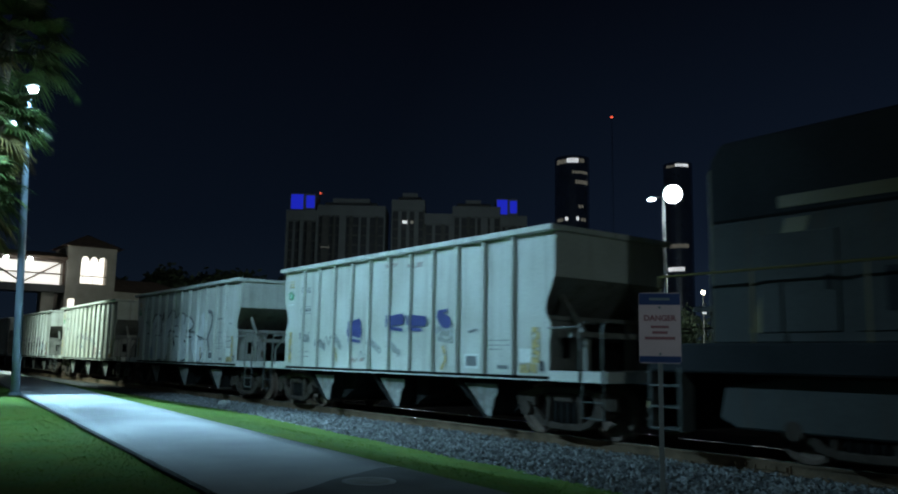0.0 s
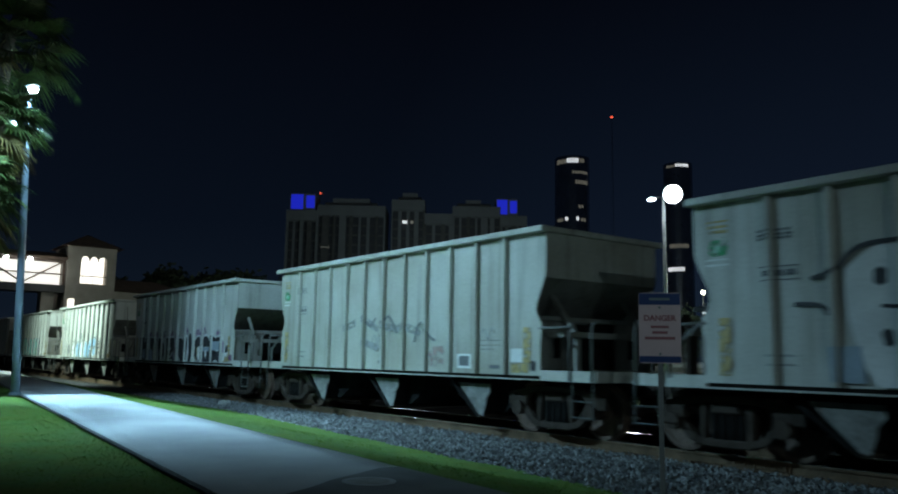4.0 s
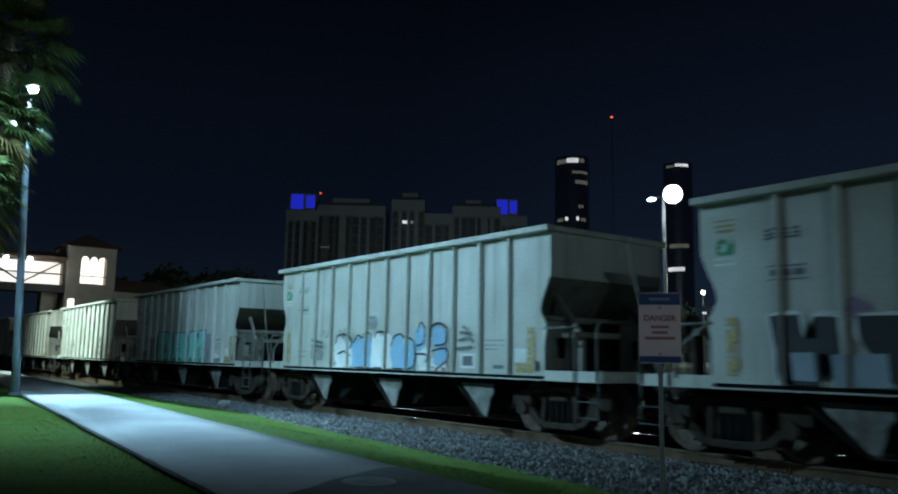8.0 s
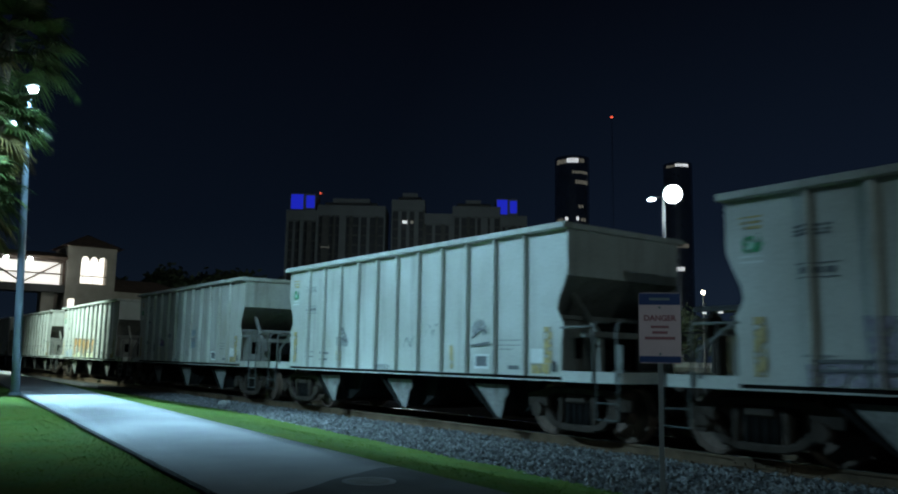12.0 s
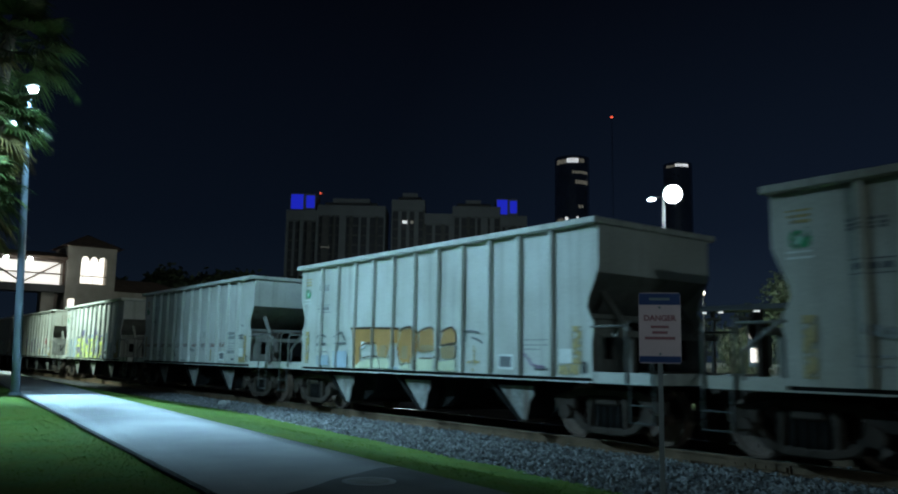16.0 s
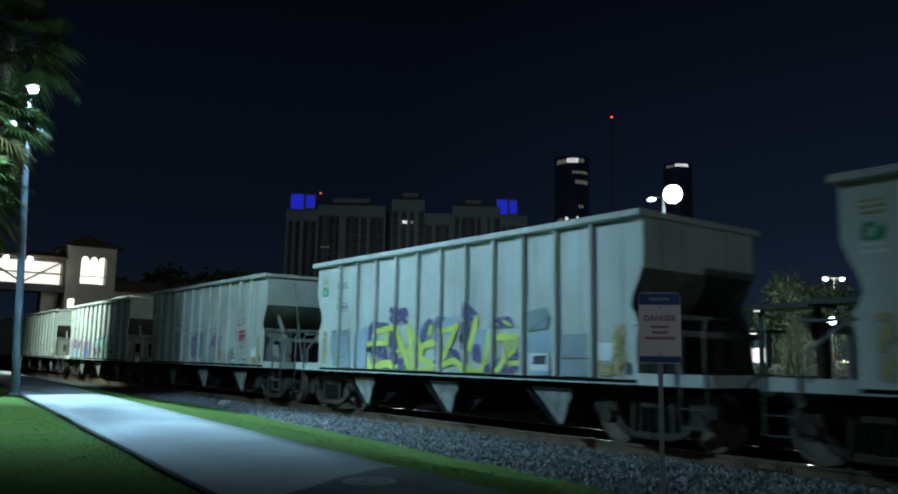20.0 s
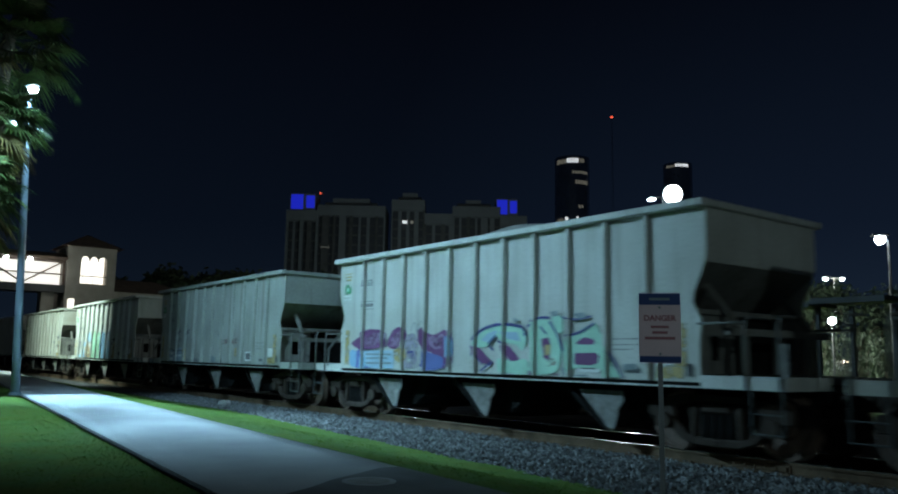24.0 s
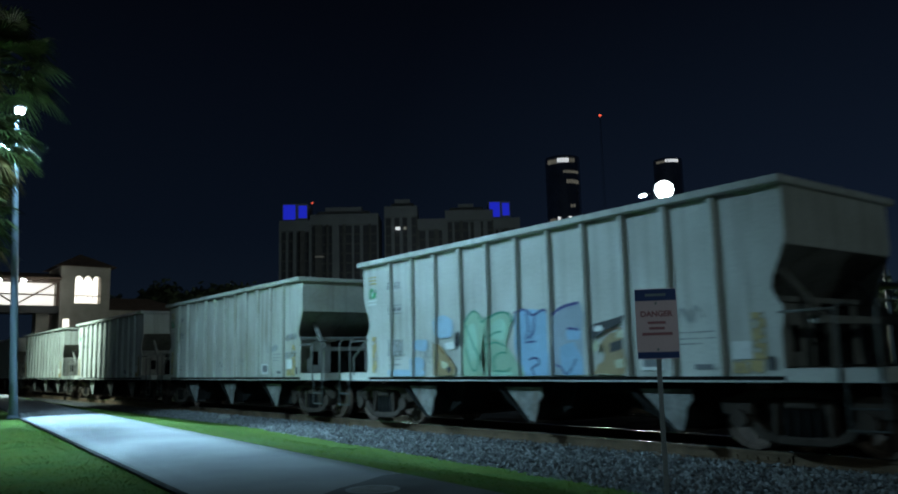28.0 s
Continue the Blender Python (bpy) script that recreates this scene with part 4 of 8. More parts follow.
class Sprayer:
    """Collects strokes colour by colour; each later colour lies a little further out."""

    def __init__(self, car):
        self.car, self.depth = car, 0.0045

    def put(self, bm, colour, name, label):
        ob = new(name, finish_flat(bm, name, colour))
        ob.parent = self.car
        if label:
            ob["label"] = label

    def paint(self, colour, *strokes, name="graffiti", label="", taper=False):
        for i, (width, *pts) in enumerate(strokes):
            bm = bmesh.new()
            stroke(bm, pts, width, self.depth + 0.00003 * i, taper)
            self.put(bm, colour, name, label)
        self.depth += 0.0016

    def fill(self, colour, *shapes, name="graffiti", label="", smooth=False, rough=0.0):
        for i, pts in enumerate(shapes):
            bm = bmesh.new()
            y = -1.5005 - self.depth - 0.00003 * i
            ring = rounded(pts) if smooth else pts
            if rough:
                ring = [(u + rough * noise.noise((u * 9, v * 9, 1)), max(v + rough * noise.noise((u * 9, v * 9, 5)), 0.065)) for u, v in ring]
            bm.faces.new([bm.verts.new((PAINT_U + u, y, SILL + v)) for u, v in ring])
            over_ribs(bm, [(PAINT_U + u, SILL + v) for u, v in ring], self.depth)
            bmesh.ops.triangulate(bm, faces=bm.faces)
            self.put(bm, colour, name, label)
        self.depth += 0.0016

    def spread(self, colour, *shapes, label="", smooth=True):
        """Filled areas with rounded, slightly uneven edges."""
        self.fill(colour, *shapes, label=label, smooth=smooth, rough=0.03)

    def letter(self, colour, *shapes, edge, width, label=""):
        """Filled letters with an outline of another colour round them."""
        self.paint(edge, *[(width, *pts, pts[0]) for pts in shapes], label=label)
        self.fill(colour, *shapes, label=label)


def rounded(pts):
    """A closed outline, with its corners softened."""
    ring, k = [], len(pts)
    for i in range(k):
        (ax, ay), (bx, by), (cx, cy) = pts[i - 1], pts[i], pts[(i + 1) % k]
        ring += [(bx + 0.25 * (ax - bx), by + 0.25 * (ay - by)), (0.88 * bx + 0.06 * (ax + cx), 0.88 * by + 0.06 * (ay + cy)), (bx + 0.25 * (cx - bx), by + 0.25 * (cy - by))]
    return ring


def finish_flat(bm, name, mat):
    me = bpy.data.meshes.new(name)
    bm.to_mesh(me)
    bm.free()
    me.materials.append(M[mat])
    return me


def markings(car, k):
    """The owner's emblem, the painted data and the conspicuity stripes that every car carries."""
    rng = random.Random(k)
    s = Sprayer(car)
    def bar(u0, u1, v0, v1):
        return [(u0, v0), (u1, v0), (u1, v1), (u0, v1)]

    s.fill("white", bar(0.05, 0.42, 1.68, 1.71), bar(0.05, 0.40, 1.76, 1.785), name="emblem", label="faded yellow and green owner's emblem")
    s.fill("amber", bar(0.06, 0.41, 2.30, 2.33), bar(0.08, 0.40, 2.22, 2.26), bar(0.12, 0.40, 2.14, 2.19), name="emblem")
    s.fill("logo_green", [(0.10, 1.84), (0.20, 1.81), (0.38, 1.83), (0.41, 1.95), (0.36, 2.10), (0.26, 2.04), (0.16, 2.10), (0.10, 1.98)], name="emblem", smooth=True)
    s.fill("mint", [(0.16, 1.88), (0.24, 1.86), (0.30, 1.96), (0.22, 1.99)], name="emblem", smooth=True)
    for v in (2.08, 2.02, 1.97):
        s.fill("ink_soft", *[bar(0.86 + 0.135 * i, 0.86 + 0.135 * i + rng.uniform(0.07, 0.11), v, v + 0.035) for i in range(4)], name="lettering", label="faded reporting marks as bars")
    s.fill("ink_soft", bar(0.88, 1.44, 1.60, 1.615), bar(0.88, 1.44, 1.42, 1.435), bar(0.92, 1.06, 1.48, 1.56), bar(1.10, 1.22, 1.48, 1.56), bar(1.26, 1.40, 1.48, 1.56), name="lettering")
    s.fill("haze", bar(0.92, 1.42, 0.42, 0.45), bar(0.92, 1.36, 0.30, 0.33), bar(8.62, 9.24, 0.665, 0.685), bar(8.62, 9.24, 0.575, 0.595), bar(8.64, 9.02, 0.50, 0.52), name="lettering")
    s.fill("ink_soft", bar(8.88, 9.18, 0.15, 0.22), name="lettering")
    s.fill("white", bar(7.90, 8.34, 0.14, 0.42), name="data_plate", label="white framed dark data plate")
    s.fill("ink_soft", bar(7.96, 8.28, 0.19, 0.38), name="data_plate")
    s.fill("amber", bar(9.50, 9.96, 0.09, 0.26), bar(9.82, 10.02, 0.27, 0.90), name="reflector", label="worn yellow reflective patch")
    s.fill("white", bar(9.49, 9.81, 0.28, 0.52), name="reflector")
    s.fill("ink", bar(10.03, 10.12, 0.13, 0.31), name="placard")
    s.fill("amber", bar(0.24, 0.42, 0.15, 0.95), name="reflector")
    for i in range(2 + k % 3):
        u, v = rng.choice((2.2, 3.0, 3.9, 4.7, 5.5, 6.3, 8.6)), rng.uniform(0.15, 0.9)
        s.paint("haze", (0.05, (u, v), (u + 0.12, v + 0.2), (u + 0.25, v), (u + 0.35, v + 0.22), (u + 0.5, v + 0.05)), taper=True)
    return s


def graffiti_a(s):
    s.paint("haze", (0.16, (0.94, 0.88), (1.41, 0.73)),
            (0.16, (1.77, 0.69), (2.26, 0.55)),
            (0.16, (2.72, 0.86), (3.09, 0.52)),
            (0.16, (4.37, 0.71), (4.85, 0.46)),
            (0.16, (5.2, 0.64), (5.63, 0.4)),
            (0.16, (6.95, 0.91), (7.58, 0.85)),
            (0.16, (7.04, 0.75), (7.54, 0.69)), label="dark blue spray tags low on the side")
    s.paint("rose", (0.1, (5.0, 2.37), (5.45, 2.36)),
            (0.1, (5.99, 2.29), (6.5, 2.31)),
            (0.1, (3.56, 0.23), (4.12, 0.27)))
    s.paint("navy", (0.24, (5.16, 1.12), (5.74, 1.16)),
            (0.24, (5.95, 1.12), (6.58, 1.09)),
            (0.24, (7.06, 1.23), (7.21, 1.09), (7.41, 1.03)),
            (0.24, (3.41, 0.92), (3.97, 0.89)),
            (0.24, (3.53, 1.04), (3.93, 1.1)))
    s.paint("navy", (0.07, (5.24, 0.97), (5.73, 0.92)),
            (0.07, (6.04, 0.94), (6.45, 0.91)),
            (0.07, (3.53, 0.72), (3.97, 0.68)),
            (0.07, (7.04, 1.27), (7.34, 1.29)))
    s.paint("amber", (0.09, (7.21, 0.57), (7.31, 0.31), (7.17, 0.11)),
            (0.09, (2.82, 0.52), (2.91, 0.22)))
    s.paint("ink_soft", (0.05, (0.88, 0.91), (1.22, 0.7), (1.42, 0.94)),
            (0.05, (1.79, 0.52), (2.03, 0.73), (2.28, 0.49)),
            (0.05, (8.06, 0.84), (8.31, 0.89)))


def graffiti_b(s):
    s.spread("chalk", [(2.02, 1.49), (2.41, 1.78), (2.90, 1.72), (3.07, 1.34), (2.87, 0.99), (3.12, 0.64), (3.19, 0.18), (2.76, 0.07), (2.31, 0.08), (2.05, 0.88)],
           [(3.11, 1.28), (3.28, 1.79), (3.58, 1.46), (3.82, 1.65), (4.19, 1.83), (4.53, 1.84), (4.60, 1.62), (4.25, 1.19), (3.95, 0.91), (3.84, 0.13), (3.46, 0.07), (3.22, 0.58)],
           [(4.23, 1.30), (4.63, 1.61), (5.03, 1.72), (5.44, 1.73), (5.67, 1.57), (5.63, 1.31), (5.10, 1.22), (5.01, 0.95), (5.17, 0.84), (5.02, 0.07), (4.46, 0.07), (4.27, 0.58)],
           [(5.25, 1.32), (5.80, 1.66), (6.08, 1.66), (6.49, 1.35), (6.37, 1.22), (6.01, 1.09), (6.57, 0.98), (6.56, 0.87), (6.14, 0.78), (6.23, 0.65), (5.88, 0.07), (5.32, 0.07), (5.19, 0.58)],
           [(6.30, 0.68), (6.72, 0.99), (6.99, 1.01), (7.38, 1.58), (7.75, 1.47), (7.71, 0.86), (7.70, 0.07), (7.11, 0.07), (6.76, 0.07)],
           [(7.11, 1.60), (7.36, 1.73), (7.68, 1.75), (7.65, 1.33), (7.23, 1.39)], label="white graffiti letters with black outline")
    s.paint("ink", (0.06, (1.61, 1.41), (1.93, 1.51), (2.16, 1.73), (2.47, 1.80), (2.84, 1.77), (3.09, 1.60), (3.10, 1.39), (2.95, 1.08)),
           (0.06, (1.38, 1.09), (1.71, 1.07), (1.81, 0.95)),
           (0.16, (2.47, 1.46), (2.46, 1.31)),
           (0.05, (2.47, 1.03), (2.96, 0.99)),
           (0.14, (2.51, 0.73), (2.54, 0.58)),
           (0.13, (3.34, 0.72), (3.39, 0.55)),
           (0.13, (3.23, 1.59), (3.28, 1.79), (3.45, 1.81), (3.52, 1.49)),
           (0.04, (3.23, 1.27), (3.13, 0.99)),
           (0.05, (3.77, 1.64), (4.09, 1.84), (4.46, 1.87), (4.58, 1.62)),
           (0.08, (3.91, 0.92), (4.07, 1.15), (4.57, 1.11)),
           (0.11, (4.48, 0.88), (4.60, 0.61)),
           (0.04, (4.67, 0.95), (5.19, 0.92)),
           (0.04, (4.59, 1.31), (4.93, 1.33)))
    s.paint("ink", (0.05, (4.63, 1.60), (5.13, 1.75), (5.52, 1.72), (5.64, 1.58), (5.54, 1.35)),
           (0.07, (5.80, 1.66), (6.10, 1.61), (6.49, 1.35), (6.30, 1.18), (5.94, 1.09)),
           (0.05, (5.83, 1.09), (6.64, 1.06), (7.06, 0.91), (7.79, 0.80)),
           (0.05, (5.84, 0.91), (6.40, 0.90)),
           (0.08, (5.66, 0.80), (5.91, 0.63), (6.00, 0.47)),
           (0.14, (5.96, 0.58), (5.96, 0.32)),
           (0.08, (2.76, 0.07), (3.18, 0.08)),
           (0.08, (3.55, 0.07), (3.87, 0.07), (3.82, 0.23)),
           (0.13, (5.12, 0.07), (5.19, 0.18)),
           (0.07, (5.42, 0.07), (5.80, 0.12)),
           (0.08, (6.78, 0.07), (7.22, 0.07), (7.45, 0.36)),
           (0.05, (7.06, 0.91), (7.19, 0.79), (7.31, 0.86)))
    s.paint("ink_soft", (0.12, (7.84, 1.73), (8.11, 1.67), (8.22, 1.45), (8.12, 1.17), (7.91, 0.90), (7.91, 0.78), (8.07, 0.44)))
    s.spread("slate", [(7.90, 0.07), (8.49, 0.07), (8.49, 0.07), (7.90, 0.07)], smooth=False)
    s.spread("bluegrey", [(1.79, 0.55), (2.20, 0.55), (2.24, 0.11), (1.83, 0.10)],
           [(3.98, 0.07), (5.02, 0.07), (5.02, 0.07), (3.99, 0.07)], smooth=False)
    s.paint("amber", (0.07, (7.28, 0.55), (7.32, 0.12)),
           (0.05, (2.69, 0.55), (2.74, 0.26)))
    s.paint("haze", (0.05, (8.71, 1.45), (9.17, 1.47)),
           (0.04, (9.67, 1.30), (9.89, 1.27)),
           (0.04, (8.77, 1.02), (9.21, 1.02)))
    s.paint("ink_soft", (0.03, (9.56, 0.87), (9.73, 0.87)),
           (0.03, (9.54, 0.72), (9.89, 0.76)),
           (0.02, (9.55, 0.55), (9.92, 0.55)),
           (0.03, (8.92, 0.22), (9.24, 0.20), (8.96, 0.15)), taper=True)


def graffiti_c(s):
    s.paint("haze", (0.16, (3.44, 0.98), (3.95, 1.12)),
            (0.16, (4.31, 1.22), (4.96, 0.95)),
            (0.16, (5.12, 1.02), (5.82, 0.94)),
            (0.16, (5.96, 1.01), (6.63, 0.86)),
            (0.16, (4.34, 0.67), (5.01, 0.52)))
    s.paint("ink_soft", (0.06, (4.27, 1.26), (4.63, 1.03), (4.86, 1.21)),
            (0.06, (5.12, 1.02), (5.41, 1.23), (5.75, 0.87)),
            (0.06, (6.43, 0.66), (6.55, 1.0), (6.68, 1.06)),
            (0.06, (6.83, 0.93), (6.98, 0.76), (7.17, 0.69)),
            (0.06, (6.92, 0.39), (7.08, 0.37)),
            (0.06, (5.04, 0.2), (5.18, 0.38)))
    s.paint("rose", (0.18, (6.97, 0.45), (7.48, 0.49)),
            (0.18, (7.02, 0.25), (7.43, 0.26)))


def graffiti_d(s):
    s.spread("mauve", [(1.90, 0.92), (1.95, 1.13), (2.14, 1.20), (2.24, 1.00)],
           [(2.62, 0.94), (2.72, 1.14), (2.96, 1.16), (3.01, 0.93)],
           [(3.40, 0.92), (3.63, 1.15), (3.88, 1.17), (3.85, 0.92)],
           [(4.25, 0.91), (4.50, 1.13), (4.71, 1.13), (4.72, 0.93)],
           [(4.87, 1.01), (5.12, 1.08), (5.32, 0.97), (5.25, 0.52), (5.07, 0.10), (4.92, 0.15)],
           [(5.89, 0.91), (5.90, 1.19), (6.15, 1.25), (6.29, 1.08), (6.17, 0.92)],
           [(6.95, 0.89), (6.98, 1.14), (7.23, 1.18), (7.45, 1.05), (7.48, 0.88)],
           [(7.56, 0.88), (7.67, 1.24), (7.83, 1.22), (7.99, 0.97), (7.84, 0.88)],
           [(8.79, 0.93), (8.89, 1.11), (9.10, 1.14), (9.24, 0.94), (9.00, 0.92)],
           [(6.61, 0.87), (6.78, 0.87), (6.85, 0.33), (6.64, 0.18)],
           [(9.37, 0.83), (9.53, 0.70), (9.57, 0.36), (9.41, 0.40)], label="black block graffiti with white edges and mauve cloud")
    s.letter("ink", [(0.90, 0.95), (1.31, 0.96), (1.36, 0.66), (1.55, 0.65), (1.52, 0.93), (1.84, 0.91), (1.88, 0.46), (1.54, 0.46), (1.56, 0.07), (1.21, 0.07), (1.16, 0.47), (1.05, 0.07)],
           [(2.05, 0.92), (2.84, 0.91), (2.80, 0.75), (2.69, 0.58), (2.69, 0.07), (2.45, 0.07), (2.42, 0.64), (2.07, 0.64)],
           [(3.04, 0.91), (3.54, 0.86), (3.78, 0.61), (3.78, 0.24), (3.65, 0.07), (3.17, 0.07), (3.22, 0.19), (3.49, 0.24), (3.52, 0.47), (3.22, 0.57), (3.05, 0.57)],
           [(3.96, 0.89), (4.85, 0.90), (4.87, 0.55), (4.67, 0.44), (4.89, 0.07), (4.78, 0.07), (4.56, 0.14), (4.27, 0.09), (4.28, 0.07), (4.02, 0.07), (4.01, 0.42), (4.02, 0.64)],
           [(5.33, 0.84), (5.52, 0.89), (5.79, 0.81), (5.79, 0.63), (5.61, 0.58), (5.65, 0.21), (5.93, 0.17), (5.99, 0.88), (6.20, 0.88), (6.25, 0.32), (6.07, 0.07), (5.56, 0.07), (5.36, 0.26)],
           [(6.31, 0.93), (6.45, 1.05), (6.61, 0.97), (6.63, 0.33), (6.81, 0.18), (6.82, 0.07), (6.33, 0.07)],
           [(6.96, 0.77), (7.16, 0.91), (7.40, 0.91), (7.49, 0.79), (7.45, 0.60), (7.25, 0.60), (7.13, 0.48), (7.12, 0.28), (7.27, 0.17), (7.15, 0.09), (6.96, 0.23)],
           [(7.67, 0.81), (7.84, 0.93), (8.10, 0.91), (8.31, 0.73), (8.31, 0.56), (7.69, 0.56)],
           [(7.68, 0.43), (8.40, 0.42), (8.42, 0.16), (8.39, 0.08), (7.69, 0.07)],
           [(8.41, 0.89), (8.54, 0.96), (8.78, 0.84), (8.86, 0.74), (9.01, 0.89), (9.32, 0.91), (9.35, 0.74), (8.55, 0.73), (8.55, 0.43), (9.21, 0.42), (9.24, 0.35), (9.36, 0.31), (9.35, 0.07), (9.12, 0.07), (8.98, 0.13), (8.72, 0.14), (8.70, 0.07), (8.44, 0.07)],
           [(9.64, 0.52), (9.73, 0.61), (9.84, 0.62), (9.87, 0.40), (9.64, 0.37)], edge="chalk", width=0.07)
    s.spread("bluegrey", [(1.16, 0.47), (1.49, 0.47), (1.52, 0.12), (1.20, 0.12)],
           [(1.70, 0.46), (2.39, 0.46), (2.42, 0.07), (1.74, 0.07)],
           [(5.12, 0.07), (5.82, 0.07), (5.83, 0.07), (5.13, 0.07)],
           [(7.69, 0.55), (8.37, 0.54), (8.37, 0.44), (7.69, 0.44)],
           [(8.55, 0.73), (9.23, 0.72), (9.24, 0.45), (8.56, 0.45)],
           [(7.71, 0.07), (8.38, 0.07), (8.38, 0.07), (7.71, 0.07)],
           [(9.71, 0.08), (10.03, 0.09), (10.03, 0.07), (9.71, 0.07)], smooth=False)
    s.spread("chalk", [(3.24, 0.54), (3.50, 0.44), (3.54, 0.24), (3.27, 0.18)],
           [(4.17, 0.54), (4.54, 0.55), (4.49, 0.44), (4.21, 0.44)],
           [(4.33, 0.11), (4.65, 0.36), (4.75, 0.42), (4.61, 0.23)],
           [(5.76, 0.71), (5.87, 0.70), (5.89, 0.27), (5.81, 0.26)],
           [(7.23, 0.57), (7.44, 0.57), (7.48, 0.34), (7.43, 0.16), (7.24, 0.19)],
           [(7.89, 0.44), (8.06, 0.44), (8.08, 0.23), (7.93, 0.19)],
           [(8.72, 0.15), (8.98, 0.13), (9.14, 0.07), (8.91, 0.07)],
           [(9.54, 0.53), (9.63, 0.59), (9.64, 0.12), (9.51, 0.12)],
           [(6.11, 0.07), (6.31, 0.93), (6.39, 0.33), (6.33, 0.07), (6.17, 0.07)])
    s.spread("lilac", [(5.75, 0.68), (5.81, 0.69), (5.85, 0.32), (5.79, 0.29)],
           [(4.71, 0.36), (4.90, 0.42), (4.97, 0.07), (4.77, 0.15)],
           [(7.32, 0.12), (7.53, 0.15), (7.51, 0.07), (7.07, 0.07)])
    s.paint("amber", (0.08, (2.67, 0.52), (2.74, 0.29), (2.62, 0.07)),
           (0.05, (7.15, 0.53), (7.24, 0.33), (7.10, 0.21), (7.24, 0.09)),
           (0.07, (9.90, 0.89), (9.91, 0.13)))
    s.spread("plum", [(9.95, 0.32), (10.22, 0.32), (10.22, 0.16), (9.95, 0.15)], smooth=False)


def graffiti_e(s):
    s.paint("chalk", (0.46, (3.18, 0.69), (3.08, 0.39), (3.26, 0.08)),
            (0.46, (3.51, 0.62), (3.54, 0.13)),
            (0.46, (4.85, 0.76), (4.79, 0.08)),
            (0.46, (5.19, 0.79), (5.25, 0.08)),
            (0.46, (6.72, 0.5), (6.76, 0.08)),
            (0.46, (6.97, 0.08), (7.35, 0.08)),
            (0.46, (6.53, 0.41), (6.72, 0.35)), label="blue and white bubble graffiti")
    s.paint("sky", (0.46, (3.95, 0.68), (3.99, 0.11)),
            (0.46, (4.35, 0.71), (4.34, 0.12)),
            (0.46, (5.74, 0.73), (5.64, 0.4), (5.79, 0.08)),
            (0.46, (6.11, 0.58), (6.08, 0.09)),
            (0.46, (6.53, 0.87), (6.53, 0.58)),
            (0.46, (7.18, 0.88), (7.16, 0.66)),
            (0.46, (7.17, 0.44), (7.34, 0.31)))
    s.paint("ink", (0.045, (2.98, 0.65), (3.03, 0.82), (3.49, 0.85), (3.7, 0.68), (3.64, 0.52)),
            (0.045, (3.79, 0.65), (4.0, 0.83), (4.19, 0.77), (4.49, 0.88), (4.59, 0.71)),
            (0.045, (4.73, 0.77), (4.84, 0.89), (5.29, 0.88)),
            (0.045, (5.42, 0.58), (5.57, 0.79), (5.84, 0.82), (5.95, 0.64)),
            (0.045, (5.95, 0.79), (6.31, 0.64), (6.33, 0.18), (6.09, 0.08)),
            (0.045, (3.07, 0.39), (3.46, 0.46), (3.66, 0.33)))
    s.paint("ink", (0.045, (6.45, 0.87), (6.55, 1.07), (6.7, 0.92), (6.66, 0.64), (6.42, 0.58)),
            (0.045, (6.92, 0.75), (6.94, 0.97), (7.22, 1.03), (7.46, 0.91), (7.42, 0.63), (7.05, 0.58)),
            (0.045, (6.96, 0.47), (7.42, 0.52), (7.5, 0.31), (7.07, 0.08)),
            (0.045, (6.37, 0.41), (6.87, 0.38), (6.78, 0.19)),
            (0.045, (3.93, 0.08), (4.24, 0.08), (4.6, 0.08)),
            (0.045, (4.72, 0.08), (5.06, 0.08)),
            (0.045, (5.51, 0.08), (5.98, 0.08)))
    s.paint("rose", (0.1, (2.85, 0.52), (2.95, 0.12)),
            (0.1, (6.97, 0.11), (7.44, 0.09)),
            (0.1, (7.48, 0.28), (7.53, 0.09)))
    s.paint("ink_soft", (0.06, (7.86, 0.68), (8.21, 0.73), (8.33, 0.63)),
            (0.06, (7.78, 0.52), (8.29, 0.55)),
            (0.06, (7.99, 0.95), (8.16, 0.87)),
            (0.06, (7.9, 0.84), (8.25, 0.81)),
            (0.06, (1.69, 0.73), (2.28, 0.66)),
            (0.06, (1.78, 0.59), (2.29, 0.57)))
    s.paint("haze", (0.3, (4.5, 1.12), (4.77, 1.09)),
            (0.3, (1.73, 0.38), (2.31, 0.37)))


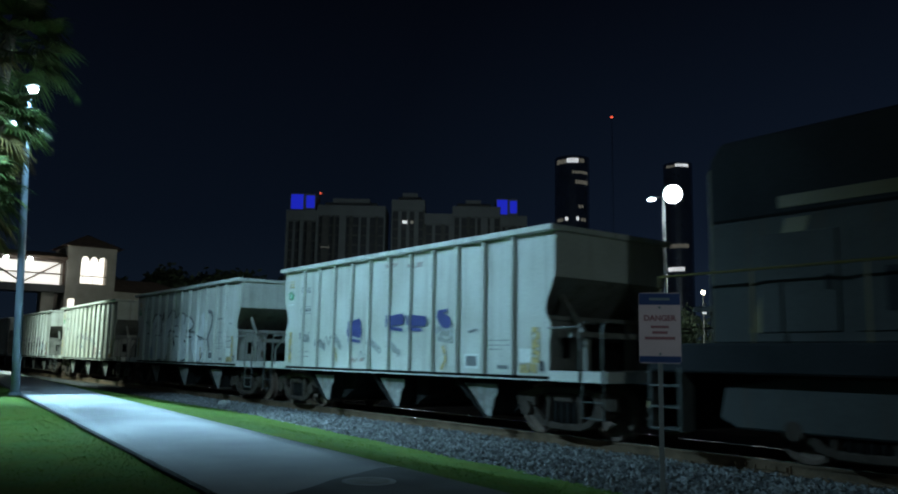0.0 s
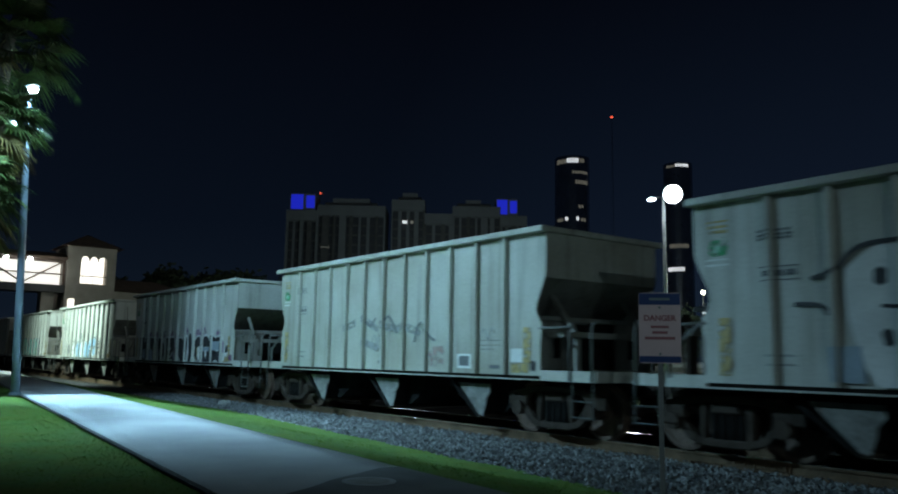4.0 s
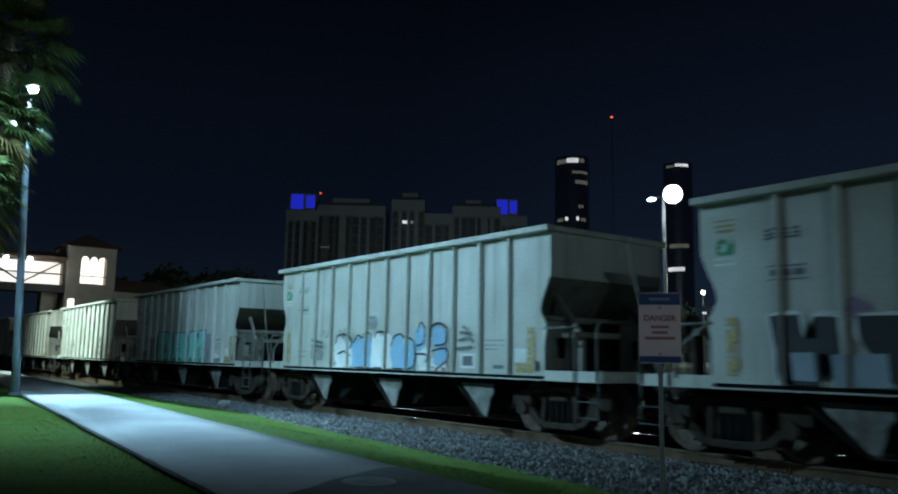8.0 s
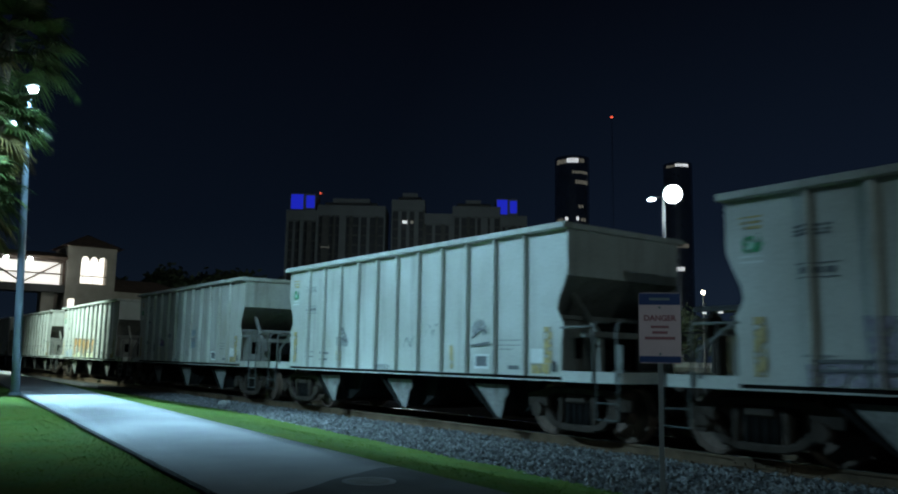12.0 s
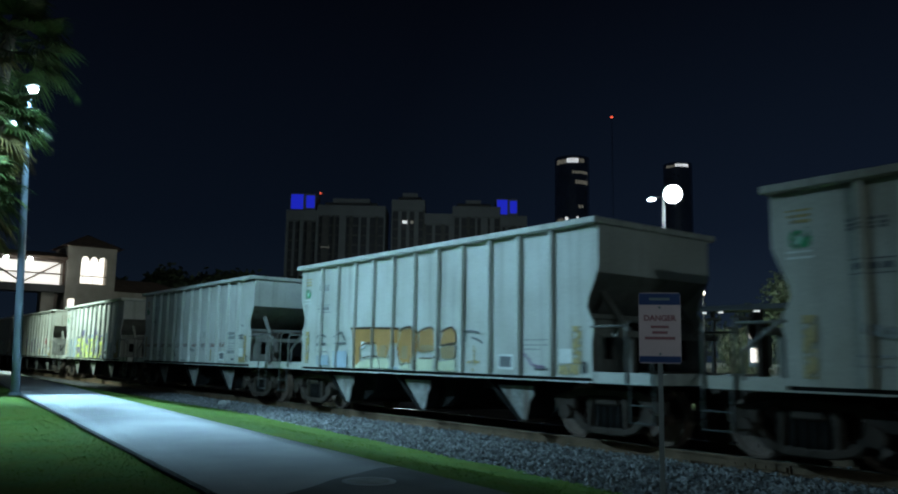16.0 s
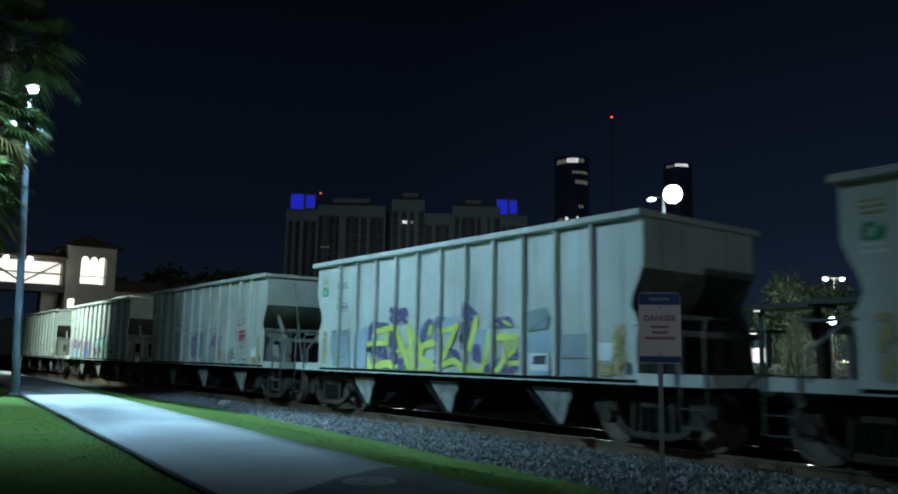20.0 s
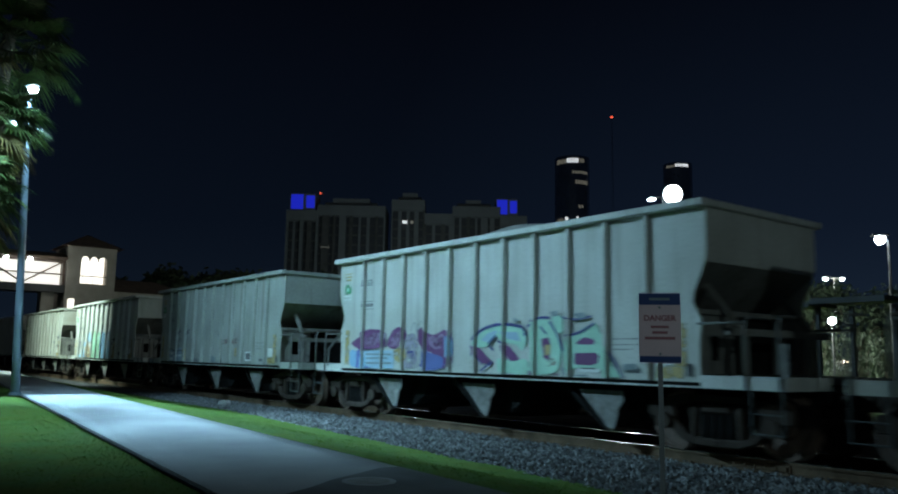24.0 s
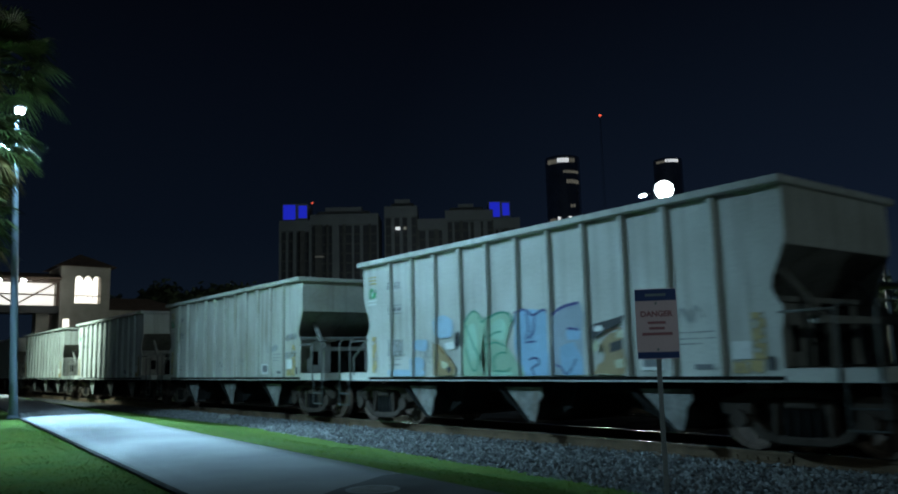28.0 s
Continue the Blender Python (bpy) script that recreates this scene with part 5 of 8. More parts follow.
def graffiti_f(s):
    s.spread("lilac", [(1.70, 0.92), (2.47, 0.90), (2.54, 0.07), (1.78, 0.07)],
           [(7.87, 1.00), (8.42, 0.99), (8.43, 0.46), (7.88, 0.46)],
           [(7.87, 0.46), (8.45, 0.46), (8.46, 0.07), (7.88, 0.07)],
           [(3.49, 0.09), (4.50, 0.11), (4.51, 0.07), (3.51, 0.07)],
           [(4.61, 0.07), (6.02, 0.07), (6.03, 0.07), (4.61, 0.07)],
           [(0.96, 0.34), (1.70, 0.34), (1.73, 0.07), (0.99, 0.07)],
           [(8.59, 0.17), (9.27, 0.19), (9.27, 0.07), (8.60, 0.07)],
           [(2.54, 0.99), (2.89, 0.99), (2.97, 0.07), (2.61, 0.07)], label="turquoise block graffiti with violet cloud", smooth=False)
    s.spread("violet", [(2.77, 1.06), (2.97, 1.12), (3.05, 0.07), (2.88, 0.07), (2.78, 0.58)],
           [(4.61, 0.85), (4.75, 1.06), (4.79, 0.31), (4.56, 0.15), (4.65, 0.36)],
           [(6.18, 1.00), (6.33, 1.07), (6.37, 0.58), (6.28, 0.07), (6.19, 0.07), (6.20, 0.53)],
           [(6.94, 1.01), (7.13, 1.04), (7.25, 1.10), (7.23, 0.64), (7.14, 0.58)],
           [(4.14, 0.09), (4.55, 0.15), (4.51, 0.07), (4.15, 0.07)],
           [(7.00, 0.19), (7.16, 0.07), (7.00, 0.07)])
    s.spread("teal", [(2.94, 1.10), (4.08, 1.09), (4.43, 0.96), (4.62, 0.71), (4.64, 0.32), (4.46, 0.15), (3.53, 0.10), (3.47, 0.07), (3.03, 0.07)],
           [(4.75, 1.06), (5.98, 1.05), (6.07, 0.63), (6.06, 0.07), (4.61, 0.07), (4.54, 0.12), (4.77, 0.31)],
           [(6.30, 1.07), (6.89, 1.08), (7.14, 0.67), (7.23, 1.10), (7.78, 1.10), (7.83, 0.07), (7.22, 0.07), (7.00, 0.19), (7.01, 0.07), (6.26, 0.07), (6.35, 0.58)], smooth=False)
    s.spread("teal_deep", [(3.07, 0.12), (3.32, 0.17), (3.60, 0.11), (3.98, 0.16), (4.29, 0.11), (4.28, 0.07), (3.55, 0.07), (3.50, 0.07), (3.06, 0.07)],
           [(4.60, 0.10), (4.80, 0.22), (5.09, 0.15), (5.47, 0.21), (5.66, 0.09), (6.02, 0.15), (6.04, 0.07), (4.61, 0.07)],
           [(6.30, 0.13), (6.50, 0.25), (6.71, 0.11), (7.00, 0.19), (7.00, 0.07), (6.31, 0.07)],
           [(7.24, 0.12), (7.59, 0.22), (7.81, 0.18), (7.82, 0.08), (7.28, 0.07)])
    s.spread("slate", [(3.75, 0.66), (3.92, 0.65), (4.03, 0.51), (3.96, 0.36), (3.77, 0.32)])
    s.paint("navy", (0.04, (2.91, 1.12), (4.04, 1.11), (4.45, 1.00), (4.66, 0.82)),
           (0.04, (4.67, 1.05), (5.24, 1.07), (6.09, 1.07)),
           (0.04, (6.26, 1.08), (6.97, 1.10)),
           (0.04, (7.21, 1.11), (7.88, 1.12)),
           (0.03, (7.81, 1.08), (7.77, 0.80), (7.85, 0.07)),
           (0.03, (4.63, 0.71), (4.65, 0.32), (4.46, 0.14)),
           (0.03, (6.05, 1.03), (6.11, 0.63), (6.08, 0.07)),
           (0.03, (5.26, 0.63), (5.35, 0.65), (5.45, 0.60)),
           (0.03, (5.22, 0.42), (5.22, 0.51), (5.46, 0.50), (5.46, 0.40), (5.35, 0.32)))
    s.spread("amber", [(7.14, 0.58), (7.36, 0.58), (7.37, 0.15), (7.16, 0.15)],
           [(2.58, 0.73), (2.77, 0.73), (2.82, 0.12), (2.63, 0.12)], smooth=False)
    s.paint("ink_soft", (0.04, (1.07, 0.37), (2.19, 0.38)),
           (0.04, (1.10, 0.25), (2.19, 0.26)),
           (0.03, (8.70, 0.77), (9.20, 0.81)),
           (0.02, (8.60, 0.17), (9.17, 0.18)))
    s.spread("chalk", [(8.64, 0.22), (8.77, 0.40), (9.01, 0.31), (9.17, 0.23)])


def graffiti_g(s):
    s.paint("haze", (0.18, (7.9, 0.84), (8.06, 1.02), (8.26, 0.83)),
            (0.18, (2.79, 0.98), (3.01, 0.72)),
            (0.18, (2.66, 0.69), (3.08, 0.65)),
            (0.18, (4.4, 0.08), (4.91, 0.08)))
    s.paint("ink_soft", (0.05, (7.82, 0.58), (8.11, 0.6), (8.36, 0.63)),
            (0.05, (7.86, 0.73), (8.07, 0.89), (8.27, 0.83)),
            (0.05, (2.7, 0.79), (3.08, 0.68)),
            (0.05, (1.73, 0.42), (2.16, 0.4)),
            (0.05, (1.82, 0.25), (2.1, 0.25)))
    s.paint("amber", (0.1, (7.19, 0.57), (7.22, 0.14)),
            (0.1, (2.73, 0.45), (2.74, 0.23)))


def graffiti_h(s):
    s.paint("mauve", (0.2, (2.61, 0.86), (2.88, 0.77), (3.16, 0.69)))
    s.paint("navy", (0.06, (2.54, 0.86), (2.68, 0.9)),
            (0.06, (2.69, 0.66), (3.16, 0.63)))
    s.paint("amber", (0.11, (2.74, 0.57), (2.76, 0.14)))
    s.paint("slate", (0.22, (6.07, 1.03), (6.44, 1.05)),
            (0.22, (6.07, 0.63), (6.44, 0.65)))
    s.paint("haze", (0.14, (6.07, 0.81), (6.49, 0.83)),
            (0.14, (1.8, 0.61), (2.15, 0.61)),
            (0.14, (1.82, 0.46), (2.16, 0.48)),
            (0.14, (1.04, 0.76), (1.42, 0.7)),
            (0.14, (4.37, 0.08), (4.77, 0.08)),
            (0.14, (3.51, 1.01), (3.94, 0.95)))


def graffiti_i(s):
    s.spread("orange", [(2.72, 0.97), (3.41, 0.97), (3.43, 0.63), (3.10, 0.61), (2.98, 0.51), (2.99, 0.14), (2.78, 0.08)],
           [(3.41, 0.97), (4.59, 0.95), (4.59, 0.65), (4.20, 0.62), (4.10, 0.31), (3.77, 0.36), (3.69, 0.63), (3.43, 0.63)],
           [(4.69, 0.91), (5.05, 0.97), (5.28, 0.88), (5.33, 0.53), (5.12, 0.17), (4.92, 0.23), (4.72, 0.17), (4.57, 0.53)],
           [(5.39, 0.86), (5.80, 0.95), (5.97, 0.84), (6.03, 0.52), (5.93, 0.47), (5.37, 0.45)],
           [(6.20, 0.85), (6.46, 0.94), (6.63, 0.85), (6.64, 0.64), (6.13, 0.57)], label="orange and cream graffiti letters", smooth=False)
    s.spread("brown", [(6.13, 0.55), (6.64, 0.59), (6.62, 0.34), (6.18, 0.31)],
           [(3.84, 0.58), (4.13, 0.60), (4.07, 0.31), (3.81, 0.35)],
           [(4.75, 0.58), (4.98, 0.60), (4.95, 0.27), (4.68, 0.32)],
           [(5.42, 0.60), (5.92, 0.60), (5.91, 0.47), (5.42, 0.45)])
    s.spread("cream", [(2.78, 0.11), (3.04, 0.22), (3.40, 0.30), (3.81, 0.30), (3.90, 0.07), (2.79, 0.07)],
           [(3.82, 0.30), (4.15, 0.30), (4.38, 0.07), (3.90, 0.07)],
           [(4.62, 0.32), (4.87, 0.17), (5.10, 0.22), (5.07, 0.07), (4.73, 0.07)],
           [(5.33, 0.32), (5.90, 0.30), (5.88, 0.07), (5.27, 0.07)],
           [(6.06, 0.25), (6.62, 0.31), (6.63, 0.07), (6.03, 0.07)], smooth=False)
    s.spread("chalk", [(3.03, 0.68), (3.22, 0.68), (3.23, 0.52), (3.04, 0.52)],
           [(6.05, 0.62), (6.15, 0.62), (6.16, 0.52), (6.06, 0.52)])
    s.spread("bluegrey", [(5.18, 0.07), (5.88, 0.07), (5.88, 0.07), (5.18, 0.07)],
           [(1.00, 0.34), (1.50, 0.35), (1.52, 0.11), (1.02, 0.11)],
           [(1.81, 0.45), (2.39, 0.46), (2.42, 0.07), (1.84, 0.07)],
           [(4.26, 0.11), (4.59, 0.11), (4.60, 0.07), (4.27, 0.07)], smooth=False)
    s.paint("umber", (0.05, (2.68, 0.99), (3.72, 0.98), (4.61, 0.95)),
           (0.05, (4.64, 0.89), (4.87, 0.97), (5.16, 0.97), (5.30, 0.85)),
           (0.04, (5.37, 0.86), (5.58, 0.93), (5.83, 0.95), (5.95, 0.86)),
           (0.04, (6.16, 0.85), (6.36, 0.92), (6.52, 0.94), (6.62, 0.85)),
           (0.04, (2.97, 0.51), (3.20, 0.63), (3.69, 0.64)),
           (0.03, (3.09, 0.30), (3.45, 0.34), (3.78, 0.33), (3.84, 0.15), (3.86, 0.07)),
           (0.03, (4.13, 0.60), (4.27, 0.21), (4.22, 0.07)),
           (0.03, (4.56, 0.63), (4.60, 0.37), (4.74, 0.16), (4.86, 0.23)),
           (0.03, (5.10, 0.58), (5.06, 0.22), (5.09, 0.07)),
           (0.03, (5.43, 0.32), (5.87, 0.32)),
           (0.04, (6.13, 0.58), (6.60, 0.63)),
           (0.03, (5.97, 0.38), (6.11, 0.29)),
           (0.03, (5.27, 0.28), (5.32, 0.08)))
    s.paint("ink_soft", (0.04, (6.88, 0.85), (7.16, 0.86), (7.38, 0.82)),
           (0.04, (6.98, 0.80), (6.96, 0.64)),
           (0.04, (7.16, 0.73), (7.38, 0.68), (7.49, 0.62)),
           (0.05, (0.88, 0.79), (1.15, 0.85), (1.34, 0.81)),
           (0.05, (0.86, 0.61), (1.35, 0.64)),
           (0.05, (1.80, 0.77), (2.10, 0.90), (2.29, 0.71)),
           (0.05, (1.89, 0.64), (2.33, 0.64)))
    s.paint("amber", (0.05, (7.24, 0.57), (7.26, 0.21)),
           (0.05, (7.04, 0.26), (7.40, 0.27)),
           (0.04, (7.19, 0.14), (7.23, 0.07)))
    s.paint("mauve", (0.06, (8.65, 0.42), (8.77, 0.36), (8.87, 0.24), (9.16, 0.20)))


def graffiti_j(s):
    s.spread("rose", *[[(u, 0.55), (u + 0.62, 0.56), (u + 0.62, 0.70), (u, 0.68)] for u in [0.45 + 0.8285 * i for i in range(10)]], smooth=False)
    s.paint("haze", *[(0.05, (u, 0.62), (u + 0.5, 0.60)) for u in (1.35, 3.0, 4.7, 6.3)])
    s.paint("amber", (0.1, (2.74, 0.53), (2.71, 0.28)),
            (0.1, (7.23, 0.46), (7.22, 0.14)))
    s.paint("haze", (0.1, (1.75, 0.37), (2.16, 0.38)),
            (0.1, (1.79, 0.24), (2.17, 0.24)),
            (0.1, (1.78, 0.08), (2.31, 0.08)),
            (0.1, (3.66, 0.42), (3.85, 0.23)),
            (0.1, (4.37, 0.08), (4.9, 0.08)),
            (0.1, (5.3, 0.49), (5.7, 0.43)),
            (0.1, (8.59, 0.4), (9.25, 0.42)),
            (0.1, (8.63, 0.97), (9.12, 0.98)),
            (0.1, (8.66, 0.84), (9.19, 0.86)))
    s.paint("ink_soft", (0.06, (9.47, 0.9), (9.78, 0.91)),
            (0.06, (9.65, 1.23), (9.75, 1.18)),
            (0.06, (9.49, 0.83), (9.78, 0.82)))


def graffiti_k(s):
    s.spread("slate", [(0.70, 0.96), (1.51, 0.98), (1.60, 0.08), (0.83, 0.07), (0.63, 0.58)],
           [(7.75, 1.16), (8.23, 1.25), (8.38, 1.06), (8.26, 0.86), (7.81, 0.82)],
           [(8.62, 0.77), (9.31, 0.76), (9.31, 0.37), (8.62, 0.37)],
           [(8.62, 0.33), (9.32, 0.34), (9.32, 0.07), (8.62, 0.07)], smooth=False)
    s.spread("bluegrey", [(1.76, 0.68), (2.31, 0.73), (2.36, 0.07), (1.79, 0.07)],
           [(1.96, 0.91), (2.37, 1.07), (2.50, 0.71), (1.81, 0.69)],
           [(7.78, 0.78), (8.44, 0.85), (8.47, 0.45), (7.81, 0.40)],
           [(4.98, 1.16), (5.78, 1.14), (5.78, 0.81), (4.99, 0.82)],
           [(6.23, 0.89), (6.80, 0.88), (6.81, 0.35), (6.24, 0.34)],
           [(5.18, 0.07), (5.88, 0.07), (5.88, 0.07), (5.18, 0.07)],
           [(7.88, 0.13), (8.35, 0.14), (8.35, 0.07), (7.88, 0.07)],
           [(4.39, 0.98), (4.69, 0.97), (4.71, 0.53), (4.41, 0.53)])
    s.spread("violet", [(2.42, 1.15), (3.28, 1.09), (3.33, 0.97), (2.79, 0.95), (2.45, 0.63)],
           [(3.28, 1.10), (3.28, 1.46), (3.74, 1.38), (3.99, 1.42), (4.05, 1.08), (3.76, 1.01)],
           [(2.45, 0.61), (3.21, 0.58), (3.33, 0.16), (3.67, 0.07), (2.55, 0.07)],
           [(3.29, 0.95), (3.62, 0.84), (3.66, 0.17), (3.37, 0.21)],
           [(3.65, 0.32), (4.06, 0.32), (4.17, 0.07), (3.67, 0.07)],
           [(4.48, 0.92), (4.81, 1.17), (4.94, 1.06), (4.66, 0.65), (4.49, 0.62)],
           [(4.99, 0.91), (5.04, 1.18), (5.37, 1.19), (5.23, 0.98), (5.18, 0.33), (5.01, 0.33)],
           [(5.86, 0.85), (5.96, 1.48), (6.43, 1.18), (6.24, 1.03), (6.05, 0.53), (5.88, 0.43)],
           [(6.24, 0.62), (6.49, 0.62), (6.53, 0.21), (6.24, 0.30)],
           [(6.83, 0.88), (6.90, 1.10), (7.33, 1.12), (7.46, 0.89), (7.10, 0.92)],
           [(6.46, 0.15), (7.11, 0.35), (7.58, 0.57), (7.61, 0.07), (6.50, 0.07)],
           [(5.28, 0.57), (5.87, 0.48), (5.91, 0.20), (5.33, 0.29)], label="lime green graffiti letters on a violet shadow")
    s.spread("ink", [(5.82, 0.81), (6.05, 0.80), (6.05, 0.64), (5.83, 0.64)],
           [(2.35, 0.55), (2.61, 0.55), (2.62, 0.44), (2.36, 0.44)],
           [(5.01, 0.31), (5.17, 0.31), (5.17, 0.21), (5.01, 0.21)])
    s.paint("lime", (0.13, (2.74, 0.91), (3.09, 0.94), (3.46, 1.00)),
           (0.11, (2.38, 0.62), (2.91, 0.64), (3.25, 0.63)),
           (0.16, (2.63, 0.07), (2.92, 0.14), (3.28, 0.19), (3.66, 0.07)),
           (0.14, (2.46, 0.31), (2.54, 0.07)),
           (0.15, (3.53, 1.00), (3.72, 0.71), (3.97, 0.32), (4.10, 0.07)),
           (0.12, (3.24, 0.86), (3.18, 0.65)),
           (0.16, (4.07, 1.02), (4.15, 0.63), (4.21, 0.27), (4.27, 0.07)),
           (0.12, (4.16, 0.88), (4.42, 0.70), (4.58, 0.40)),
           (0.12, (4.88, 0.99), (4.82, 0.79)),
           (0.13, (5.01, 0.62), (4.66, 0.58), (4.50, 0.35), (4.89, 0.19), (4.93, 0.07), (4.34, 0.07)),
           (0.11, (5.17, 0.87), (5.51, 0.91), (5.79, 0.97)),
           (0.13, (5.74, 0.96), (5.52, 0.64), (5.31, 0.34)),
           (0.13, (5.30, 0.18), (5.68, 0.28), (6.02, 0.07)),
           (0.14, (6.37, 1.13), (6.28, 0.85), (6.14, 0.49)),
           (0.16, (6.07, 0.21), (6.16, 0.07), (6.47, 0.07)),
           (0.12, (6.77, 0.86), (6.67, 0.46), (6.51, 0.07)),
           (0.12, (6.95, 0.72), (7.24, 0.73), (7.53, 0.72)),
           (0.12, (7.15, 0.81), (7.27, 0.55), (7.11, 0.25), (6.92, 0.07)),
           (0.10, (7.50, 0.71), (7.47, 0.52), (7.21, 0.35)),
           (0.09, (7.26, 0.25), (7.60, 0.27)),
           (0.06, (7.16, 1.02), (7.37, 0.93)),
           (0.07, (3.60, 0.46), (4.14, 0.46)), label="lime green graffiti letters on a violet shadow")
    s.paint("amber", (0.10, (2.72, 0.39), (2.88, 0.23)),
           (0.08, (7.21, 0.59), (7.29, 0.23)))
    s.paint("ink_soft", (0.03, (0.90, 0.73), (1.29, 0.89), (1.57, 0.98)),
           (0.03, (0.99, 0.29), (1.39, 0.35)),
           (0.03, (7.87, 0.84), (8.15, 0.98), (8.38, 1.06)),
           (0.04, (0.70, 0.93), (1.06, 0.96)))
    s.spread("chalk", [(7.88, 0.44), (8.33, 0.44), (8.34, 0.15), (7.88, 0.15)], smooth=False)
    s.spread("ink", [(7.94, 0.40), (8.28, 0.41), (8.28, 0.24), (7.94, 0.24)], smooth=False)
    s.spread("chalk", [(7.94, 0.23), (8.28, 0.23), (8.28, 0.19), (7.94, 0.19)],
           [(9.49, 0.60), (9.77, 0.60), (9.76, 0.34), (9.49, 0.34)], smooth=False)
    s.spread("amber", [(9.49, 0.32), (9.76, 0.32), (9.76, 0.12), (9.49, 0.11)],
           [(9.79, 0.79), (9.92, 0.79), (9.91, 0.20), (9.79, 0.19)], smooth=False)


def graffiti_l(s):
    s.spread("haze", [(2.38, 0.92), (2.88, 1.19), (3.35, 1.09), (3.66, 0.29), (3.35, 0.07), (2.50, 0.07)],
           [(4.27, 0.84), (4.95, 1.14), (5.50, 1.10), (5.65, 0.31), (5.22, 0.17), (4.51, 0.20)],
           [(6.09, 0.63), (6.57, 1.10), (7.02, 0.97), (7.11, 0.37), (6.80, 0.07), (6.14, 0.08)],
           [(7.50, 0.33), (8.16, 0.62), (8.30, 0.19), (7.60, 0.08)], label="faded mauve and blue graffiti letters with red tags")
    s.spread("mauve", [(2.48, 0.89), (3.01, 1.12), (3.34, 0.88), (3.37, 0.29), (2.58, 0.22)],
           [(4.42, 0.78), (5.00, 1.05), (5.50, 1.04), (5.58, 0.69), (5.22, 0.20), (4.56, 0.24)],
           [(6.16, 0.58), (6.57, 0.99), (6.90, 0.93), (6.97, 0.32), (6.23, 0.16)])
    s.spread("slate", [(5.02, 0.83), (5.56, 0.80), (5.59, 0.28), (5.06, 0.20)],
           [(6.21, 0.52), (6.64, 0.63), (6.69, 0.14), (6.23, 0.13)])
    s.spread("amber", [(2.38, 0.53), (2.94, 0.53), (3.01, 0.07), (2.46, 0.07)],
           [(6.78, 0.50), (7.25, 0.48), (7.20, 0.20), (6.82, 0.14)])
    s.paint("navy", (0.03, (2.36, 1.15), (2.61, 1.32), (2.86, 1.38), (3.34, 1.27)),
           (0.03, (4.72, 1.27), (4.99, 1.33), (5.18, 1.21), (5.55, 1.35)),
           (0.03, (5.79, 1.06), (6.08, 1.15), (6.31, 0.94)),
           (0.03, (6.45, 1.10), (6.75, 1.20), (7.12, 1.03), (7.24, 0.70)),
           (0.03, (3.87, 1.11), (4.04, 1.15)),
           (0.03, (4.29, 0.99), (4.57, 1.03)))
    s.paint("sky", (0.04, (2.41, 1.08), (2.87, 1.25), (3.33, 1.09), (3.73, 0.64)),
           (0.03, (5.58, 1.07), (5.88, 1.11), (6.19, 0.89)),
           (0.04, (4.29, 0.95), (4.74, 1.00)))
    s.paint("red", (0.07, (8.45, 1.00), (9.01, 1.04)),
           (0.10, (8.47, 0.88), (9.03, 0.89)),
           (0.04, (8.48, 0.79), (9.03, 0.77)),
           (0.04, (8.34, 1.24), (8.59, 0.74)),
           (0.04, (5.89, 0.95), (6.05, 0.90)))
    s.paint("rose", (0.06, (8.42, 1.20), (8.77, 1.24), (9.00, 1.29)),
           (0.04, (8.77, 1.37), (8.96, 1.40)),
           (0.04, (8.47, 0.57), (9.02, 0.55)))
    s.spread("sky_pale", [(8.43, 0.12), (9.04, 0.14), (9.05, 0.07), (8.44, 0.07)],
           [(9.38, 0.55), (9.70, 0.55), (9.70, 0.46), (9.39, 0.46)], smooth=False)


